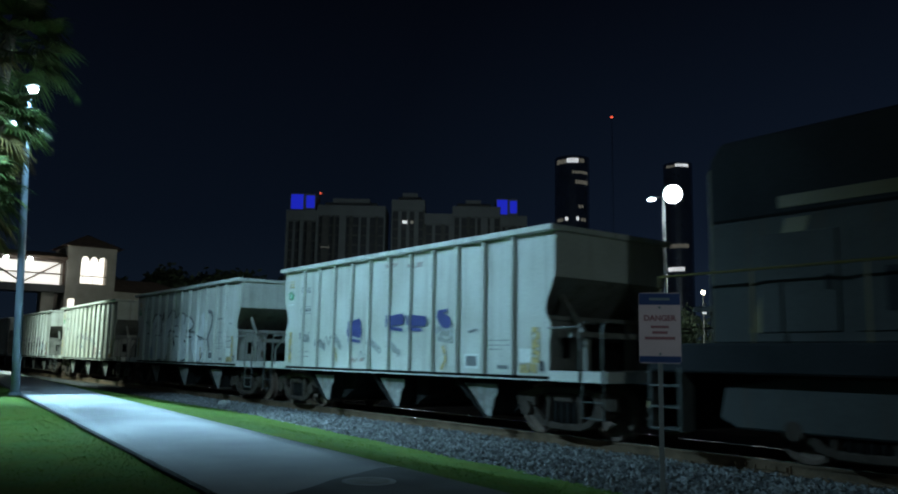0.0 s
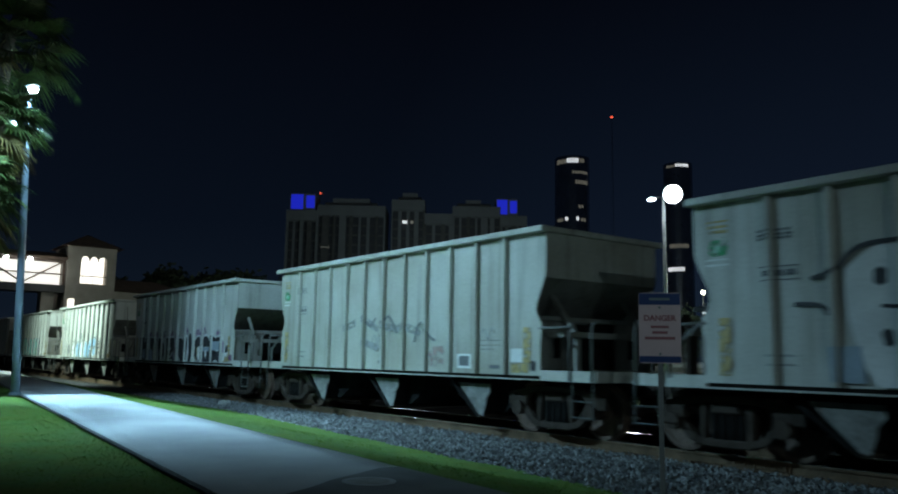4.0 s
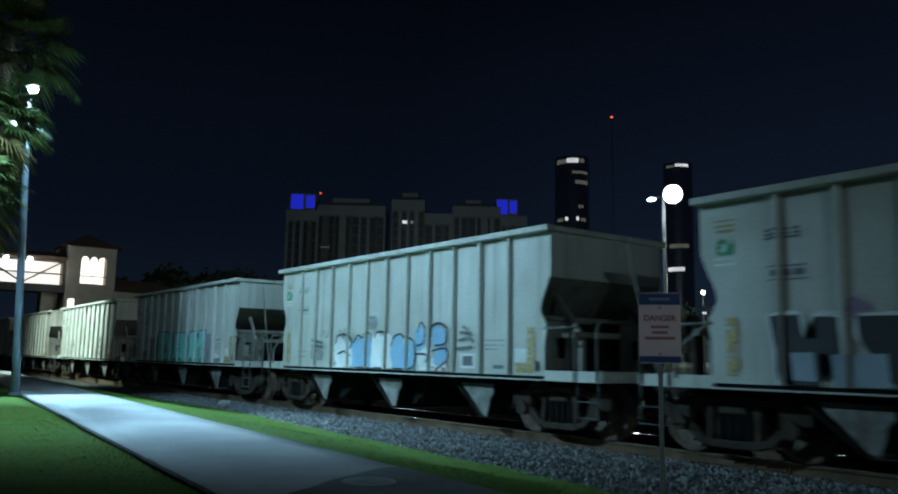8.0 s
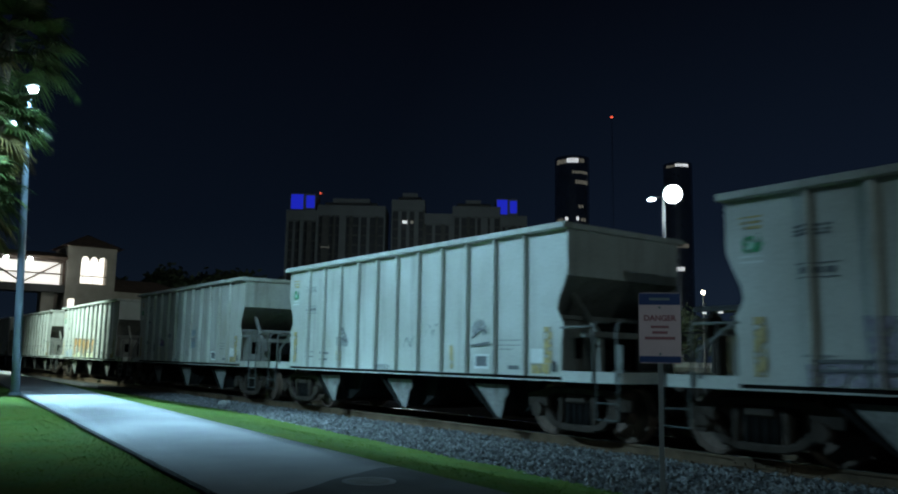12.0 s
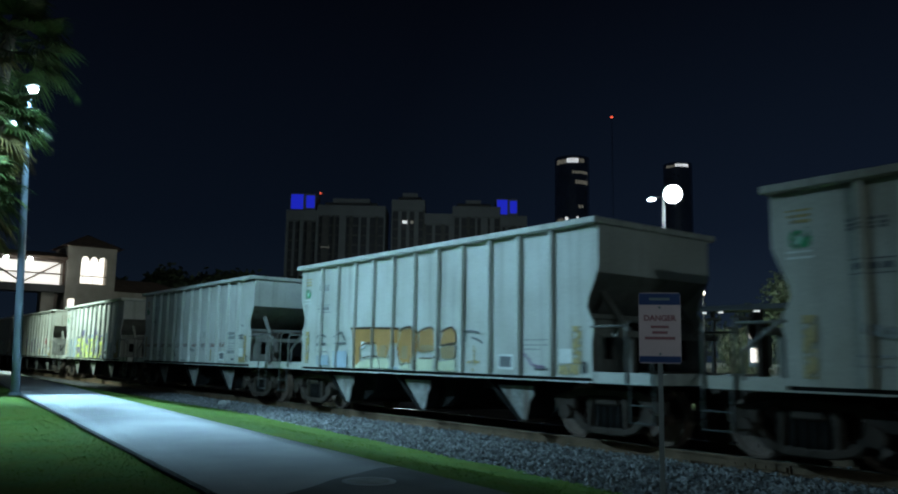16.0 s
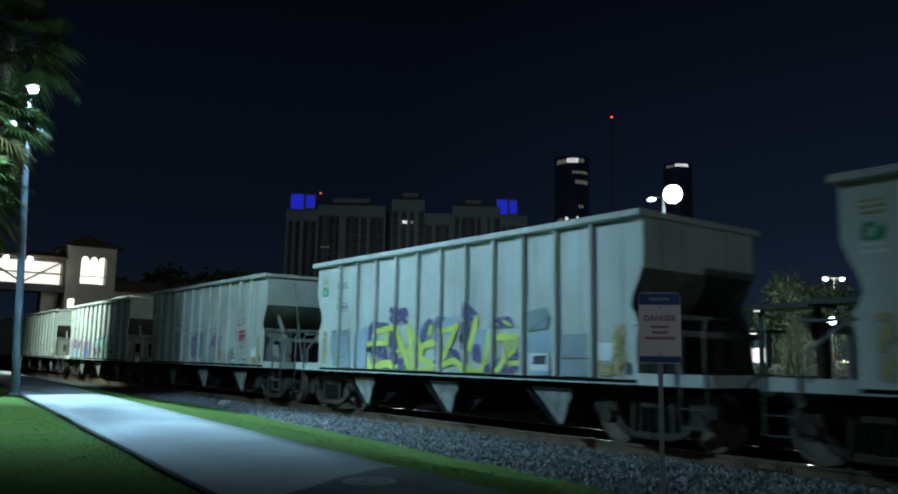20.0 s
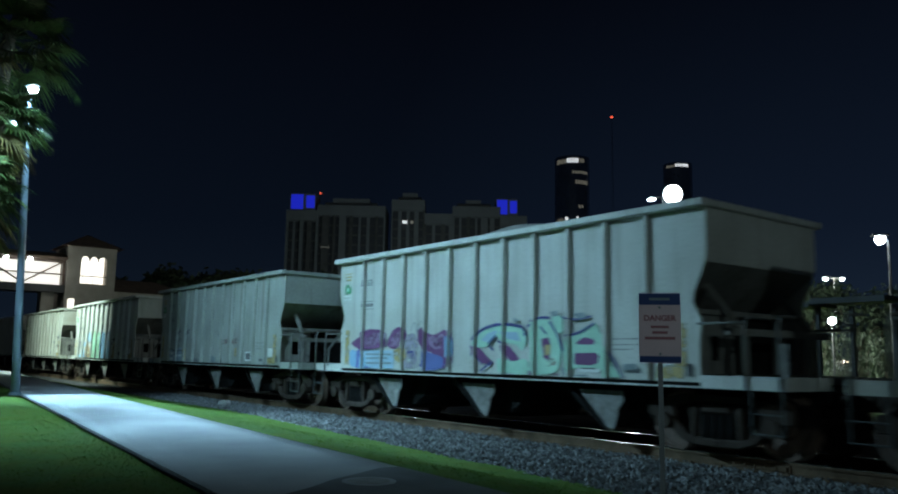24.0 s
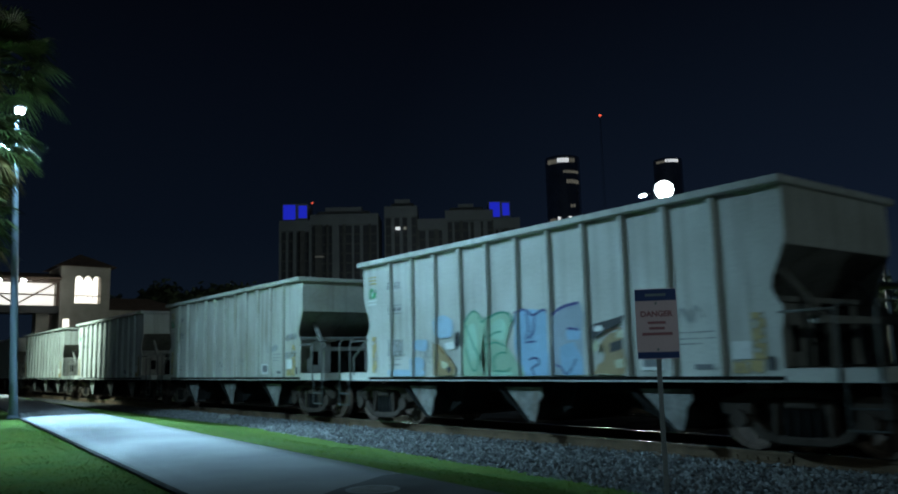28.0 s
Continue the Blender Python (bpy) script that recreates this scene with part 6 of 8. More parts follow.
def graffiti_m(s):
    s.spread("mint", [(5.16, 0.66), (5.35, 0.84), (5.73, 0.95), (6.14, 0.96), (6.54, 0.89), (6.64, 0.73), (6.54, 0.46), (6.33, 0.61), (6.07, 0.64), (5.82, 0.76), (5.62, 0.61), (5.41, 0.52), (5.18, 0.56)],
           [(5.81, 0.35), (6.34, 0.31), (6.66, 0.36), (6.73, 0.07), (6.34, 0.07), (5.88, 0.07)],
           [(6.72, 0.93), (6.95, 1.05), (7.23, 1.03), (7.40, 0.77), (7.54, 0.49), (7.43, 0.17), (7.19, 0.07), (6.84, 0.07), (6.76, 0.49)],
           [(7.63, 0.68), (8.03, 0.87), (8.27, 0.94), (8.40, 0.79), (8.51, 0.53), (8.61, 0.27), (8.83, 0.07), (8.43, 0.07), (8.38, 0.22), (7.71, 0.20), (7.65, 0.07), (7.59, 0.37)],
           [(7.25, 1.10), (7.53, 1.09), (7.53, 0.77), (7.36, 0.81)], label="purple and mint green graffiti letters")
    s.spread("sky_pale", [(5.38, 0.68), (5.56, 0.82), (5.84, 0.86), (5.80, 0.77), (5.60, 0.62)],
           [(5.97, 0.83), (6.40, 0.83), (6.50, 0.65), (6.14, 0.68)],
           [(1.07, 0.48), (2.37, 0.48), (2.39, 0.08), (1.09, 0.07)], smooth=False)
    s.spread("plum", [(0.47, 0.63), (0.88, 0.78), (1.06, 0.91), (1.45, 0.97), (1.92, 0.95), (2.06, 0.81), (2.02, 0.55), (1.48, 0.50), (1.05, 0.49), (0.85, 0.51)],
           [(2.06, 0.58), (2.25, 0.89), (2.49, 1.00), (2.77, 0.96), (2.87, 0.80), (2.64, 0.60), (2.37, 0.50)],
           [(3.28, 0.90), (3.47, 1.01), (3.57, 0.85), (3.86, 0.79), (4.10, 0.88), (4.31, 0.91), (4.47, 0.78), (4.48, 0.25), (4.28, 0.12), (4.06, 0.14), (3.87, 0.42), (3.46, 0.50), (3.27, 0.67)],
           [(5.09, 0.57), (5.29, 0.55), (5.50, 0.42), (5.74, 0.27), (5.68, 0.21), (5.43, 0.24), (5.18, 0.41)],
           [(5.98, 0.58), (6.15, 0.59), (6.34, 0.44), (6.46, 0.31), (6.21, 0.30), (6.08, 0.42)],
           [(7.01, 0.68), (7.21, 0.72), (7.26, 0.52), (7.21, 0.32), (7.07, 0.36)],
           [(7.80, 0.60), (8.03, 0.71), (8.26, 0.67), (8.24, 0.59)],
           [(7.81, 0.46), (8.34, 0.46), (8.34, 0.26), (7.81, 0.25)],
           [(6.68, 0.15), (6.84, 0.07), (6.84, 0.07), (6.68, 0.07)],
           [(7.31, 0.09), (7.47, 0.10), (7.45, 0.07), (7.31, 0.07)],
           [(6.08, 0.07), (6.34, 0.07), (6.40, 0.07), (6.08, 0.07)])
    s.spread("mauve", [(2.12, 0.58), (2.35, 0.81), (2.63, 0.91), (2.73, 0.76), (2.46, 0.54)],
           [(3.57, 0.75), (4.18, 0.84), (4.15, 0.53), (3.78, 0.50)],
           [(1.15, 0.77), (1.56, 0.89), (1.77, 0.84), (1.68, 0.58), (1.17, 0.55)])
    s.spread("lilac", [(2.77, 0.69), (2.91, 0.82), (3.14, 0.86), (3.29, 0.66), (3.26, 0.07), (2.81, 0.07), (2.73, 0.32)],
           [(1.76, 0.90), (2.02, 0.84), (2.07, 0.66), (1.87, 0.68)],
           [(3.46, 0.11), (3.80, 0.09), (3.80, 0.07), (3.47, 0.07)])
    s.spread("indigo", [(0.77, 0.50), (1.07, 0.51), (1.11, 0.14), (1.51, 0.07), (0.89, 0.07), (0.77, 0.07)],
           [(3.45, 0.49), (3.89, 0.41), (4.21, 0.34), (4.17, 0.14), (3.80, 0.08), (4.02, 0.07), (3.51, 0.07)],
           [(4.20, 0.79), (4.47, 0.76), (4.48, 0.34), (4.23, 0.38)])
    s.spread("sky", [(0.47, 0.48), (0.77, 0.50), (0.80, 0.07), (0.50, 0.10)],
           [(1.03, 0.36), (1.20, 0.31), (1.20, 0.07), (0.99, 0.07)],
           [(4.33, 0.74), (4.47, 0.69), (4.46, 0.34), (4.31, 0.38)])
    s.spread("amber", [(2.37, 0.50), (2.78, 0.55), (2.89, 0.32), (2.66, 0.19), (2.40, 0.27)],
           [(7.11, 0.59), (7.27, 0.59), (7.27, 0.41), (7.12, 0.40)])
    s.spread("rose", [(7.17, 0.34), (7.39, 0.37), (7.39, 0.25), (7.19, 0.20)])
    s.paint("slate", (0.04, (1.23, 0.39), (2.28, 0.39)),
           (0.04, (1.24, 0.30), (2.14, 0.31)),
           (0.04, (1.24, 0.19), (2.29, 0.20)))
    s.paint("navy", (0.05, (5.18, 0.69), (5.33, 0.84), (5.72, 0.95), (6.15, 0.96), (6.54, 0.90), (6.62, 0.75)),
           (0.04, (6.68, 0.91), (6.95, 1.05), (7.24, 1.05)),
           (0.04, (7.24, 0.98), (7.41, 0.77), (7.56, 0.48)),
           (0.04, (7.66, 0.73), (7.97, 0.80), (8.26, 0.93)),
           (0.03, (7.53, 1.05), (7.92, 1.00), (8.20, 1.05)),
           (0.03, (8.53, 0.49), (8.73, 0.27), (8.85, 0.07)),
           (0.04, (5.82, 0.76), (5.62, 0.60), (5.74, 0.50)),
           (0.03, (5.07, 0.57), (5.20, 0.40), (5.43, 0.23)),
           (0.04, (5.37, 0.10), (5.71, 0.27)),
           (0.04, (5.87, 0.66), (6.07, 0.62)),
           (0.04, (7.01, 0.90), (7.16, 0.77)),
           (0.03, (7.56, 0.21), (7.59, 0.07)),
           (0.06, (2.92, 0.42), (3.12, 0.45), (3.07, 0.27)),
           (0.05, (3.37, 0.18), (3.46, 0.16)))
    s.spread("slate", [(7.25, 1.15), (7.42, 1.17), (7.45, 1.07), (7.28, 1.06)],
           [(7.78, 1.10), (8.03, 1.12), (8.11, 1.03), (7.92, 1.00)],
           [(6.30, 1.09), (6.45, 1.06), (6.43, 0.99), (6.32, 1.00)],
           [(5.19, 0.07), (5.71, 0.08), (5.72, 0.07), (5.19, 0.07)],
           [(7.74, 0.09), (8.12, 0.10), (8.12, 0.07), (7.74, 0.07)],
           [(8.87, 0.29), (9.13, 0.29), (9.13, 0.20), (8.87, 0.20)], smooth=False)


def graffiti_n(s):
    s.paint("haze", (0.14, (1.73, 0.75), (2.27, 0.81)),
            (0.14, (1.75, 1.0), (2.22, 1.13)),
            (0.14, (1.89, 0.62), (2.11, 0.56)),
            (0.14, (2.9, 0.1), (3.28, 0.09)),
            (0.14, (3.57, 0.13), (4.04, 0.13)))
    s.paint("ink_soft", (0.06, (1.75, 0.97), (2.17, 1.15)),
            (0.06, (2.79, 0.98), (2.94, 1.13), (3.12, 1.14)),
            (0.06, (2.82, 1.07), (3.09, 1.04)),
            (0.06, (3.63, 0.08), (3.81, 0.14), (4.04, 0.08)),
            (0.06, (5.41, 0.08), (5.57, 0.08)))
    s.paint("bluegrey", (0.46, (1.22, 0.24), (2.4, 0.29)),
            (0.46, (1.28, 0.08), (2.36, 0.11)))
    s.paint("chalk", (0.07, (1.21, 0.34), (1.56, 0.34)),
            (0.07, (1.8, 0.25), (2.35, 0.27)),
            (0.07, (1.22, 0.14), (1.57, 0.15)))
    s.paint("ink", (0.03, (1.08, 0.42), (1.32, 0.5), (1.67, 0.44), (2.66, 0.44)))
    s.paint("amber", (0.12, (2.76, 0.49), (2.78, 0.15)),
            (0.12, (7.21, 0.5), (7.23, 0.29)))
    s.paint("slate", (0.2, (5.23, 0.2), (5.6, 0.13)))
    s.paint("rose", (0.16, (6.16, 0.72), (6.59, 0.74)),
            (0.16, (6.93, 0.72), (7.33, 0.75)))


def graffiti_o(s):
    s.spread("sky_pale", [(2.69, 1.25), (2.98, 1.29), (3.29, 1.17), (3.26, 0.82), (2.72, 0.82)],
           [(1.91, 0.82), (2.40, 0.81), (2.39, 0.59), (1.91, 0.60)],
           [(1.84, 0.45), (2.25, 0.44), (2.24, 0.19), (1.83, 0.19)],
           [(0.89, 0.21), (2.28, 0.20), (2.27, 0.07), (0.88, 0.07)])
    s.spread("haze", [(0.97, 0.87), (1.49, 0.85), (1.48, 0.50), (0.96, 0.51)], smooth=False)
    s.spread("white", [(2.97, 0.74), (3.31, 0.74), (3.32, 0.58), (3.03, 0.59)],
           [(2.74, 0.22), (2.97, 0.24), (3.01, 0.07), (2.73, 0.07)])
    s.spread("leafgreen", [(3.65, 1.10), (3.85, 1.29), (4.05, 1.27), (4.28, 1.09), (4.16, 0.63), (4.11, 0.41), (4.20, 0.07), (3.54, 0.07), (3.60, 0.60)],
           [(4.34, 1.15), (4.62, 1.22), (4.90, 1.20), (5.03, 1.06), (4.92, 0.82), (4.84, 0.65), (5.09, 0.39), (5.35, 0.21), (5.31, 0.07), (4.29, 0.07), (4.27, 0.62)], label="green and blue graffiti letters with a brown figure", smooth=False)
    s.spread("mint", [(3.73, 1.01), (3.95, 1.09), (4.05, 0.77), (4.00, 0.41), (3.81, 0.32), (3.70, 0.64)],
           [(4.45, 1.06), (4.79, 1.13), (4.88, 0.95), (4.77, 0.70), (4.47, 0.75)],
           [(4.33, 0.14), (5.06, 0.13), (5.05, 0.07), (4.33, 0.07)])
    s.spread("sky", [(5.21, 1.18), (5.37, 1.23), (5.55, 1.17), (5.68, 1.14), (5.86, 1.20), (6.00, 1.12), (5.94, 0.57), (5.97, 0.07), (5.34, 0.07), (5.20, 0.38), (5.15, 0.60)], smooth=False)
    s.spread("bluegrey", [(6.08, 1.05), (6.33, 1.22), (6.70, 1.27), (6.86, 1.08), (6.80, 0.58), (6.79, 0.07), (5.97, 0.07), (6.03, 0.57)], smooth=False)
    s.spread("sky", [(6.22, 0.56), (6.56, 0.63), (6.73, 0.35), (6.73, 0.07), (6.24, 0.07)],
           [(6.38, 0.84), (6.73, 0.86), (6.72, 0.64), (6.39, 0.66)])
    s.spread("brown", [(7.13, 0.60), (7.34, 0.72), (7.64, 0.82), (7.68, 0.34), (7.69, 0.07), (6.92, 0.07), (7.05, 0.23), (7.22, 0.31)],
           [(2.63, 0.73), (2.81, 0.72), (3.16, 0.42), (3.34, 0.24), (3.28, 0.07), (2.62, 0.07), (2.83, 0.43)])
    s.spread("cream", [(6.99, 0.61), (7.09, 0.62), (7.08, 0.46), (6.99, 0.44)],
           [(7.03, 0.08), (7.35, 0.08), (7.34, 0.07), (7.03, 0.07)],
           [(7.41, 0.30), (7.60, 0.34), (7.61, 0.19), (7.45, 0.17)],
           [(2.86, 0.38), (3.10, 0.33), (3.05, 0.19), (2.90, 0.24)],
           [(7.49, 0.75), (7.63, 0.78), (7.62, 0.65), (7.50, 0.63)])
    s.spread("ink", [(6.99, 0.89), (7.71, 1.00), (7.64, 0.89), (7.25, 0.77), (6.94, 0.63), (6.95, 0.77)],
           [(7.34, 0.57), (7.67, 0.63), (7.62, 0.48), (7.33, 0.41)],
           [(3.35, 0.89), (3.48, 0.95), (3.62, 0.83), (3.61, 0.67), (3.41, 0.60), (3.33, 0.70)],
           [(3.03, 0.22), (3.16, 0.26), (3.21, 0.17), (3.09, 0.12)], smooth=False)
    s.spread("white", [(7.00, 0.86), (7.21, 0.85), (7.20, 0.76), (7.00, 0.77)])
    s.paint("teal_deep", (0.03, (3.66, 1.10), (3.89, 1.29), (4.08, 1.25), (4.17, 1.08), (4.30, 1.11)),
           (0.03, (3.70, 1.03), (3.93, 0.64), (4.07, 0.41), (3.96, 0.16), (3.81, 0.28), (3.71, 0.59)),
           (0.04, (4.27, 1.09), (4.66, 1.22), (4.96, 1.19), (5.04, 1.03)),
           (0.03, (4.29, 0.76), (4.57, 0.86), (4.75, 0.87)),
           (0.03, (4.29, 0.62), (4.56, 0.68), (4.83, 0.61)),
           (0.03, (4.54, 0.20), (4.52, 0.40), (4.72, 0.49), (4.86, 0.48)),
           (0.03, (4.50, 0.16), (4.87, 0.15), (4.98, 0.22)))
    s.paint("navy", (0.04, (5.18, 1.18), (5.37, 1.24), (5.61, 1.12), (5.86, 1.20), (6.00, 1.13)),
           (0.03, (5.43, 1.16), (5.48, 0.88), (5.38, 0.69)),
           (0.03, (5.65, 1.12), (5.60, 0.83), (5.47, 0.71)),
           (0.03, (5.39, 0.65), (5.65, 0.66)),
           (0.03, (5.47, 0.34), (5.63, 0.38), (5.74, 0.29), (5.53, 0.19), (5.61, 0.07)),
           (0.05, (6.05, 1.08), (6.32, 1.21), (6.70, 1.26)),
           (0.04, (6.43, 0.85), (6.68, 0.82)),
           (0.03, (6.12, 0.25), (6.26, 0.20), (6.36, 0.09), (6.53, 0.23), (6.59, 0.34)))
    s.paint("rust", (0.03, (2.67, 0.75), (2.91, 0.57), (3.21, 0.38)),
           (0.02, (7.24, 0.76), (7.63, 0.81)))


def graffiti_p(s):
    s.paint("haze", (0.16, (8.47, 0.8), (8.93, 0.87)),
            (0.16, (9.46, 1.09), (10.06, 1.14)),
            (0.16, (9.47, 0.62), (10.06, 0.68)))



def build_loco():
    loco = thing("locomotive", Matrix.Translation((0, TRACK_Y, RAIL_Z)), "dark grey diesel locomotive with yellow bands", "locomotive")
    bm = bmesh.new()
    box(bm, -8.6, 8.6, -1.50, 1.50, 1.18, 1.60)
    part("frame", bm, "loco_dark", loco, bevel=0.03)
    bm = bmesh.new()
    box(bm, -7.7, 4.2, -1.15, 1.15, 1.6, 3.35)
    part("hood_lower", bm, "loco_grey", loco, "grey long hood side with doors", bevel=0.03)
    bm = bmesh.new()
    prism(bm, [(-7.7, 3.352), (4.2, 3.352), (4.2, 4.55), (-7.5, 4.55), (-7.7, 4.3)], -1.15, 1.15)
    part("hood_upper", bm, "loco_dark", loco, "dark upper hood", bevel=0.04)
    bm = bmesh.new()
    prism(bm, [(-6.6, 3.45), (3.0, 3.45), (3.0, 3.62), (-6.6, 3.62)], -1.165, -1.152)
    prism(bm, [(-7.1, 1.75), (-6.75, 1.75), (-6.15, 3.3), (-6.5, 3.3)], -1.165, -1.152)
    part("stripe", bm, "loco_yellow", loco, "yellow painted band")
    bm = bmesh.new()
    box(bm, -7.76, -7.705, -1.1, 1.1, 1.62, 4.2)
    part("hood_end", bm, "loco_yellow", loco, "dusty yellow hood end", bevel=0.02)
    for i in range(8):
        bm = bmesh.new()
        x = -6.9 + 1.3 * i
        box(bm, x, x + 1.1, -1.18, -1.152, 1.75, 3.1)
        door = part("hood_door", bm, "loco_grey", loco, bevel=0.012)
        bm = bmesh.new()
        box(bm, x + 0.95, x + 1.0, -1.21, -1.182, 2.3, 2.5)
        part("handle", bm, "loco_dark", door)
    bm = bmesh.new()
    for i in range(2):
        x = -5.2 + 1.15 * i
        box(bm, x, x + 0.55, -1.19, -1.181, 2.0 + 0.3 * i, 2.55 + 0.3 * i)
    part("emblem_patch", bm, "loco_dark", loco, "dark square emblem patches")
    bm = bmesh.new()
    box(bm, 4.2, 6.8, -1.5, 1.5, 1.6, 4.5)
    part("cab", bm, "loco_dark", loco, bevel=0.06)
    bm = bmesh.new()
    box(bm, 6.8, 8.2, -1.1, 1.1, 1.6, 3.0)
    part("nose", bm, "loco_dark", loco, bevel=0.06)
    bm = bmesh.new()
    tube(bm, [(-2.4, 0, 0.72), (2.6, 0, 0.72)], 0.62, 16)
    box(bm, -2.9, 2.9, -1.3, 1.3, 0.35, 1.17)
    part("fuel_tank", bm, "loco_grey", loco, bevel=0.06)
    for sx in (-1, 1):
        for sy in (-1, 1):
            bm = bmesh.new()
            for z in (0.35, 0.66, 0.97):
                box(bm, min(8.05 * sx, 8.55 * sx), max(8.05 * sx, 8.55 * sx), min(1.2 * sy, 1.52 * sy), max(1.2 * sy, 1.52 * sy), z, z + 0.03)
            box(bm, min(8.02 * sx, 8.05 * sx), max(8.02 * sx, 8.05 * sx), min(1.2 * sy, 1.52 * sy), max(1.2 * sy, 1.52 * sy), 0.33, 1.25)
            box(bm, min(8.55 * sx, 8.58 * sx), max(8.55 * sx, 8.58 * sx), min(1.2 * sy, 1.52 * sy), max(1.2 * sy, 1.52 * sy), 0.33, 1.25)
            part("steps", bm, "pipe", loco, "pale edged boarding steps")
    for sy in (-1, 1):
        for i in range(9):
            bm = bmesh.new()
            x = -8.4 + 1.55 * i
            tube(bm, [(x, 1.46 * sy, 1.6), (x, 1.46 * sy, 2.6)], 0.02, 6)
            part("stanchion", bm, "loco_yellow", loco)
        bm = bmesh.new()
        tube(bm, [(-8.4, 1.46 * sy, 2.6), (4.0, 1.46 * sy, 2.6)], 0.02, 6)
        part("handrail", bm, "loco_yellow", loco)
    for s in (-1, 1):
        bm = bmesh.new()
        box(bm, min(8.6 * s, 9.0 * s), max(8.6 * s, 9.0 * s), -0.12, 0.12, 0.72, 0.96)
        part("coupler", bm, "truck_steel", loco, bevel=0.03)
        bm = bmesh.new()
        box(bm, min(8.45 * s, 8.62 * s), max(8.45 * s, 8.62 * s), -1.3, 1.3, 0.3, 1.25)
        part("pilot", bm, "loco_dark", loco)
    for x in (-5.6, 5.6):
        build_truck(loco, x)
        bm = bmesh.new()
        prism(bm, [(x - 2.0, 0.55), (x - 1.7, 0.42), (x + 1.7, 0.42), (x + 2.0, 0.55), (x + 1.9, 1.0), (x + 0.9, 1.16), (x - 0.9, 1.16), (x - 1.9, 1.0)], -1.19, -1.13)
        part("truck_frame", bm, "loco_grey", loco, "heavy dusty locomotive truck frame", bevel=0.03)
        bm = bmesh.new()
        box(bm, x - 2.2, x - 0.1, -0.7, 0.7, 0.6, 1.17)
        motor = part("traction_motor", bm, "loco_dark", loco, bevel=0.05)
        again(motor, loco, Matrix.Translation((2.3, 0, 0)))
    return loco


CARS = {}
proto = build_car()
for k in range(0, 22):
    CARS[k] = proto if k == 0 else copy_thing(proto, Matrix.Translation((car_x(k, 0), TRACK_Y, RAIL_Z)))
proto.matrix_world = Matrix.Translation((car_x(0, 0), TRACK_Y, RAIL_Z))


def repaint(car, paint):
    for o in car.children:
        if o.material_slots and o.material_slots[0].material == M["car_paint"]:
            o.material_slots[0].link = "OBJECT"
            o.material_slots[0].material = M[paint]


for k in (2, 7, 11, 15):
    repaint(CARS[k], "car_paint_warm")
for k in (13, 17):
    repaint(CARS[k], "car_paint_dull")
for k, crest in ((0, 0.42), (3, 0.2), (5, 0.12), (7, 0.2), (9, 0.1), (11, 0.15), (12, 0.40), (13, 0.32), (15, 0.25), (17, 0.3), (18, 0.2)):
    cargo_load(CARS[k], k, crest)
for k in (3, 4, 10):
    bm = bmesh.new()
    tube(bm, [(-6.06, -1.47, SILL + 0.12), (-6.34, -1.47, 1.99), (-6.70, -1.47, 3.28)], 0.024, 6, 0.014)
    part("brake_staff", bm, "chute", CARS[k], "slender pale leaning staff on the end platform")
for k in (1, 3, 6, 9, 12):
    bm = bmesh.new()
    box(bm, 6.38, 6.50, -1.565, -1.548, 1.14, 1.58)
    part("placard", bm, "chute", CARS[k], "narrow pale plate on the corner post")
for k in (5, 11):
    bm = bmesh.new()
    box(bm, 5.97, 6.32, -1.575, -1.56, 1.30, 1.62)
    part("placard", bm, "chute", CARS[k], "small pale placard between the handrails")
GRAFFITI = {0: graffiti_a, 1: graffiti_b, 2: graffiti_c, 3: graffiti_d, 4: graffiti_e, 5: graffiti_f, 6: graffiti_g, 7: graffiti_h, 8: graffiti_i, 9: graffiti_j, 10: graffiti_k, 11: graffiti_l, 12: graffiti_m, 13: graffiti_n, 14: graffiti_o, 15: graffiti_p}
for k, car in CARS.items():
    sprayer = markings(car, k)
    if k in GRAFFITI:
        GRAFFITI[k](sprayer)
LOCO = build_loco()
LOCO.matrix_world = Matrix.Translation((car_x(0, 0) + CAR_PITCH / 2 + 9.05, TRACK_Y, RAIL_Z))

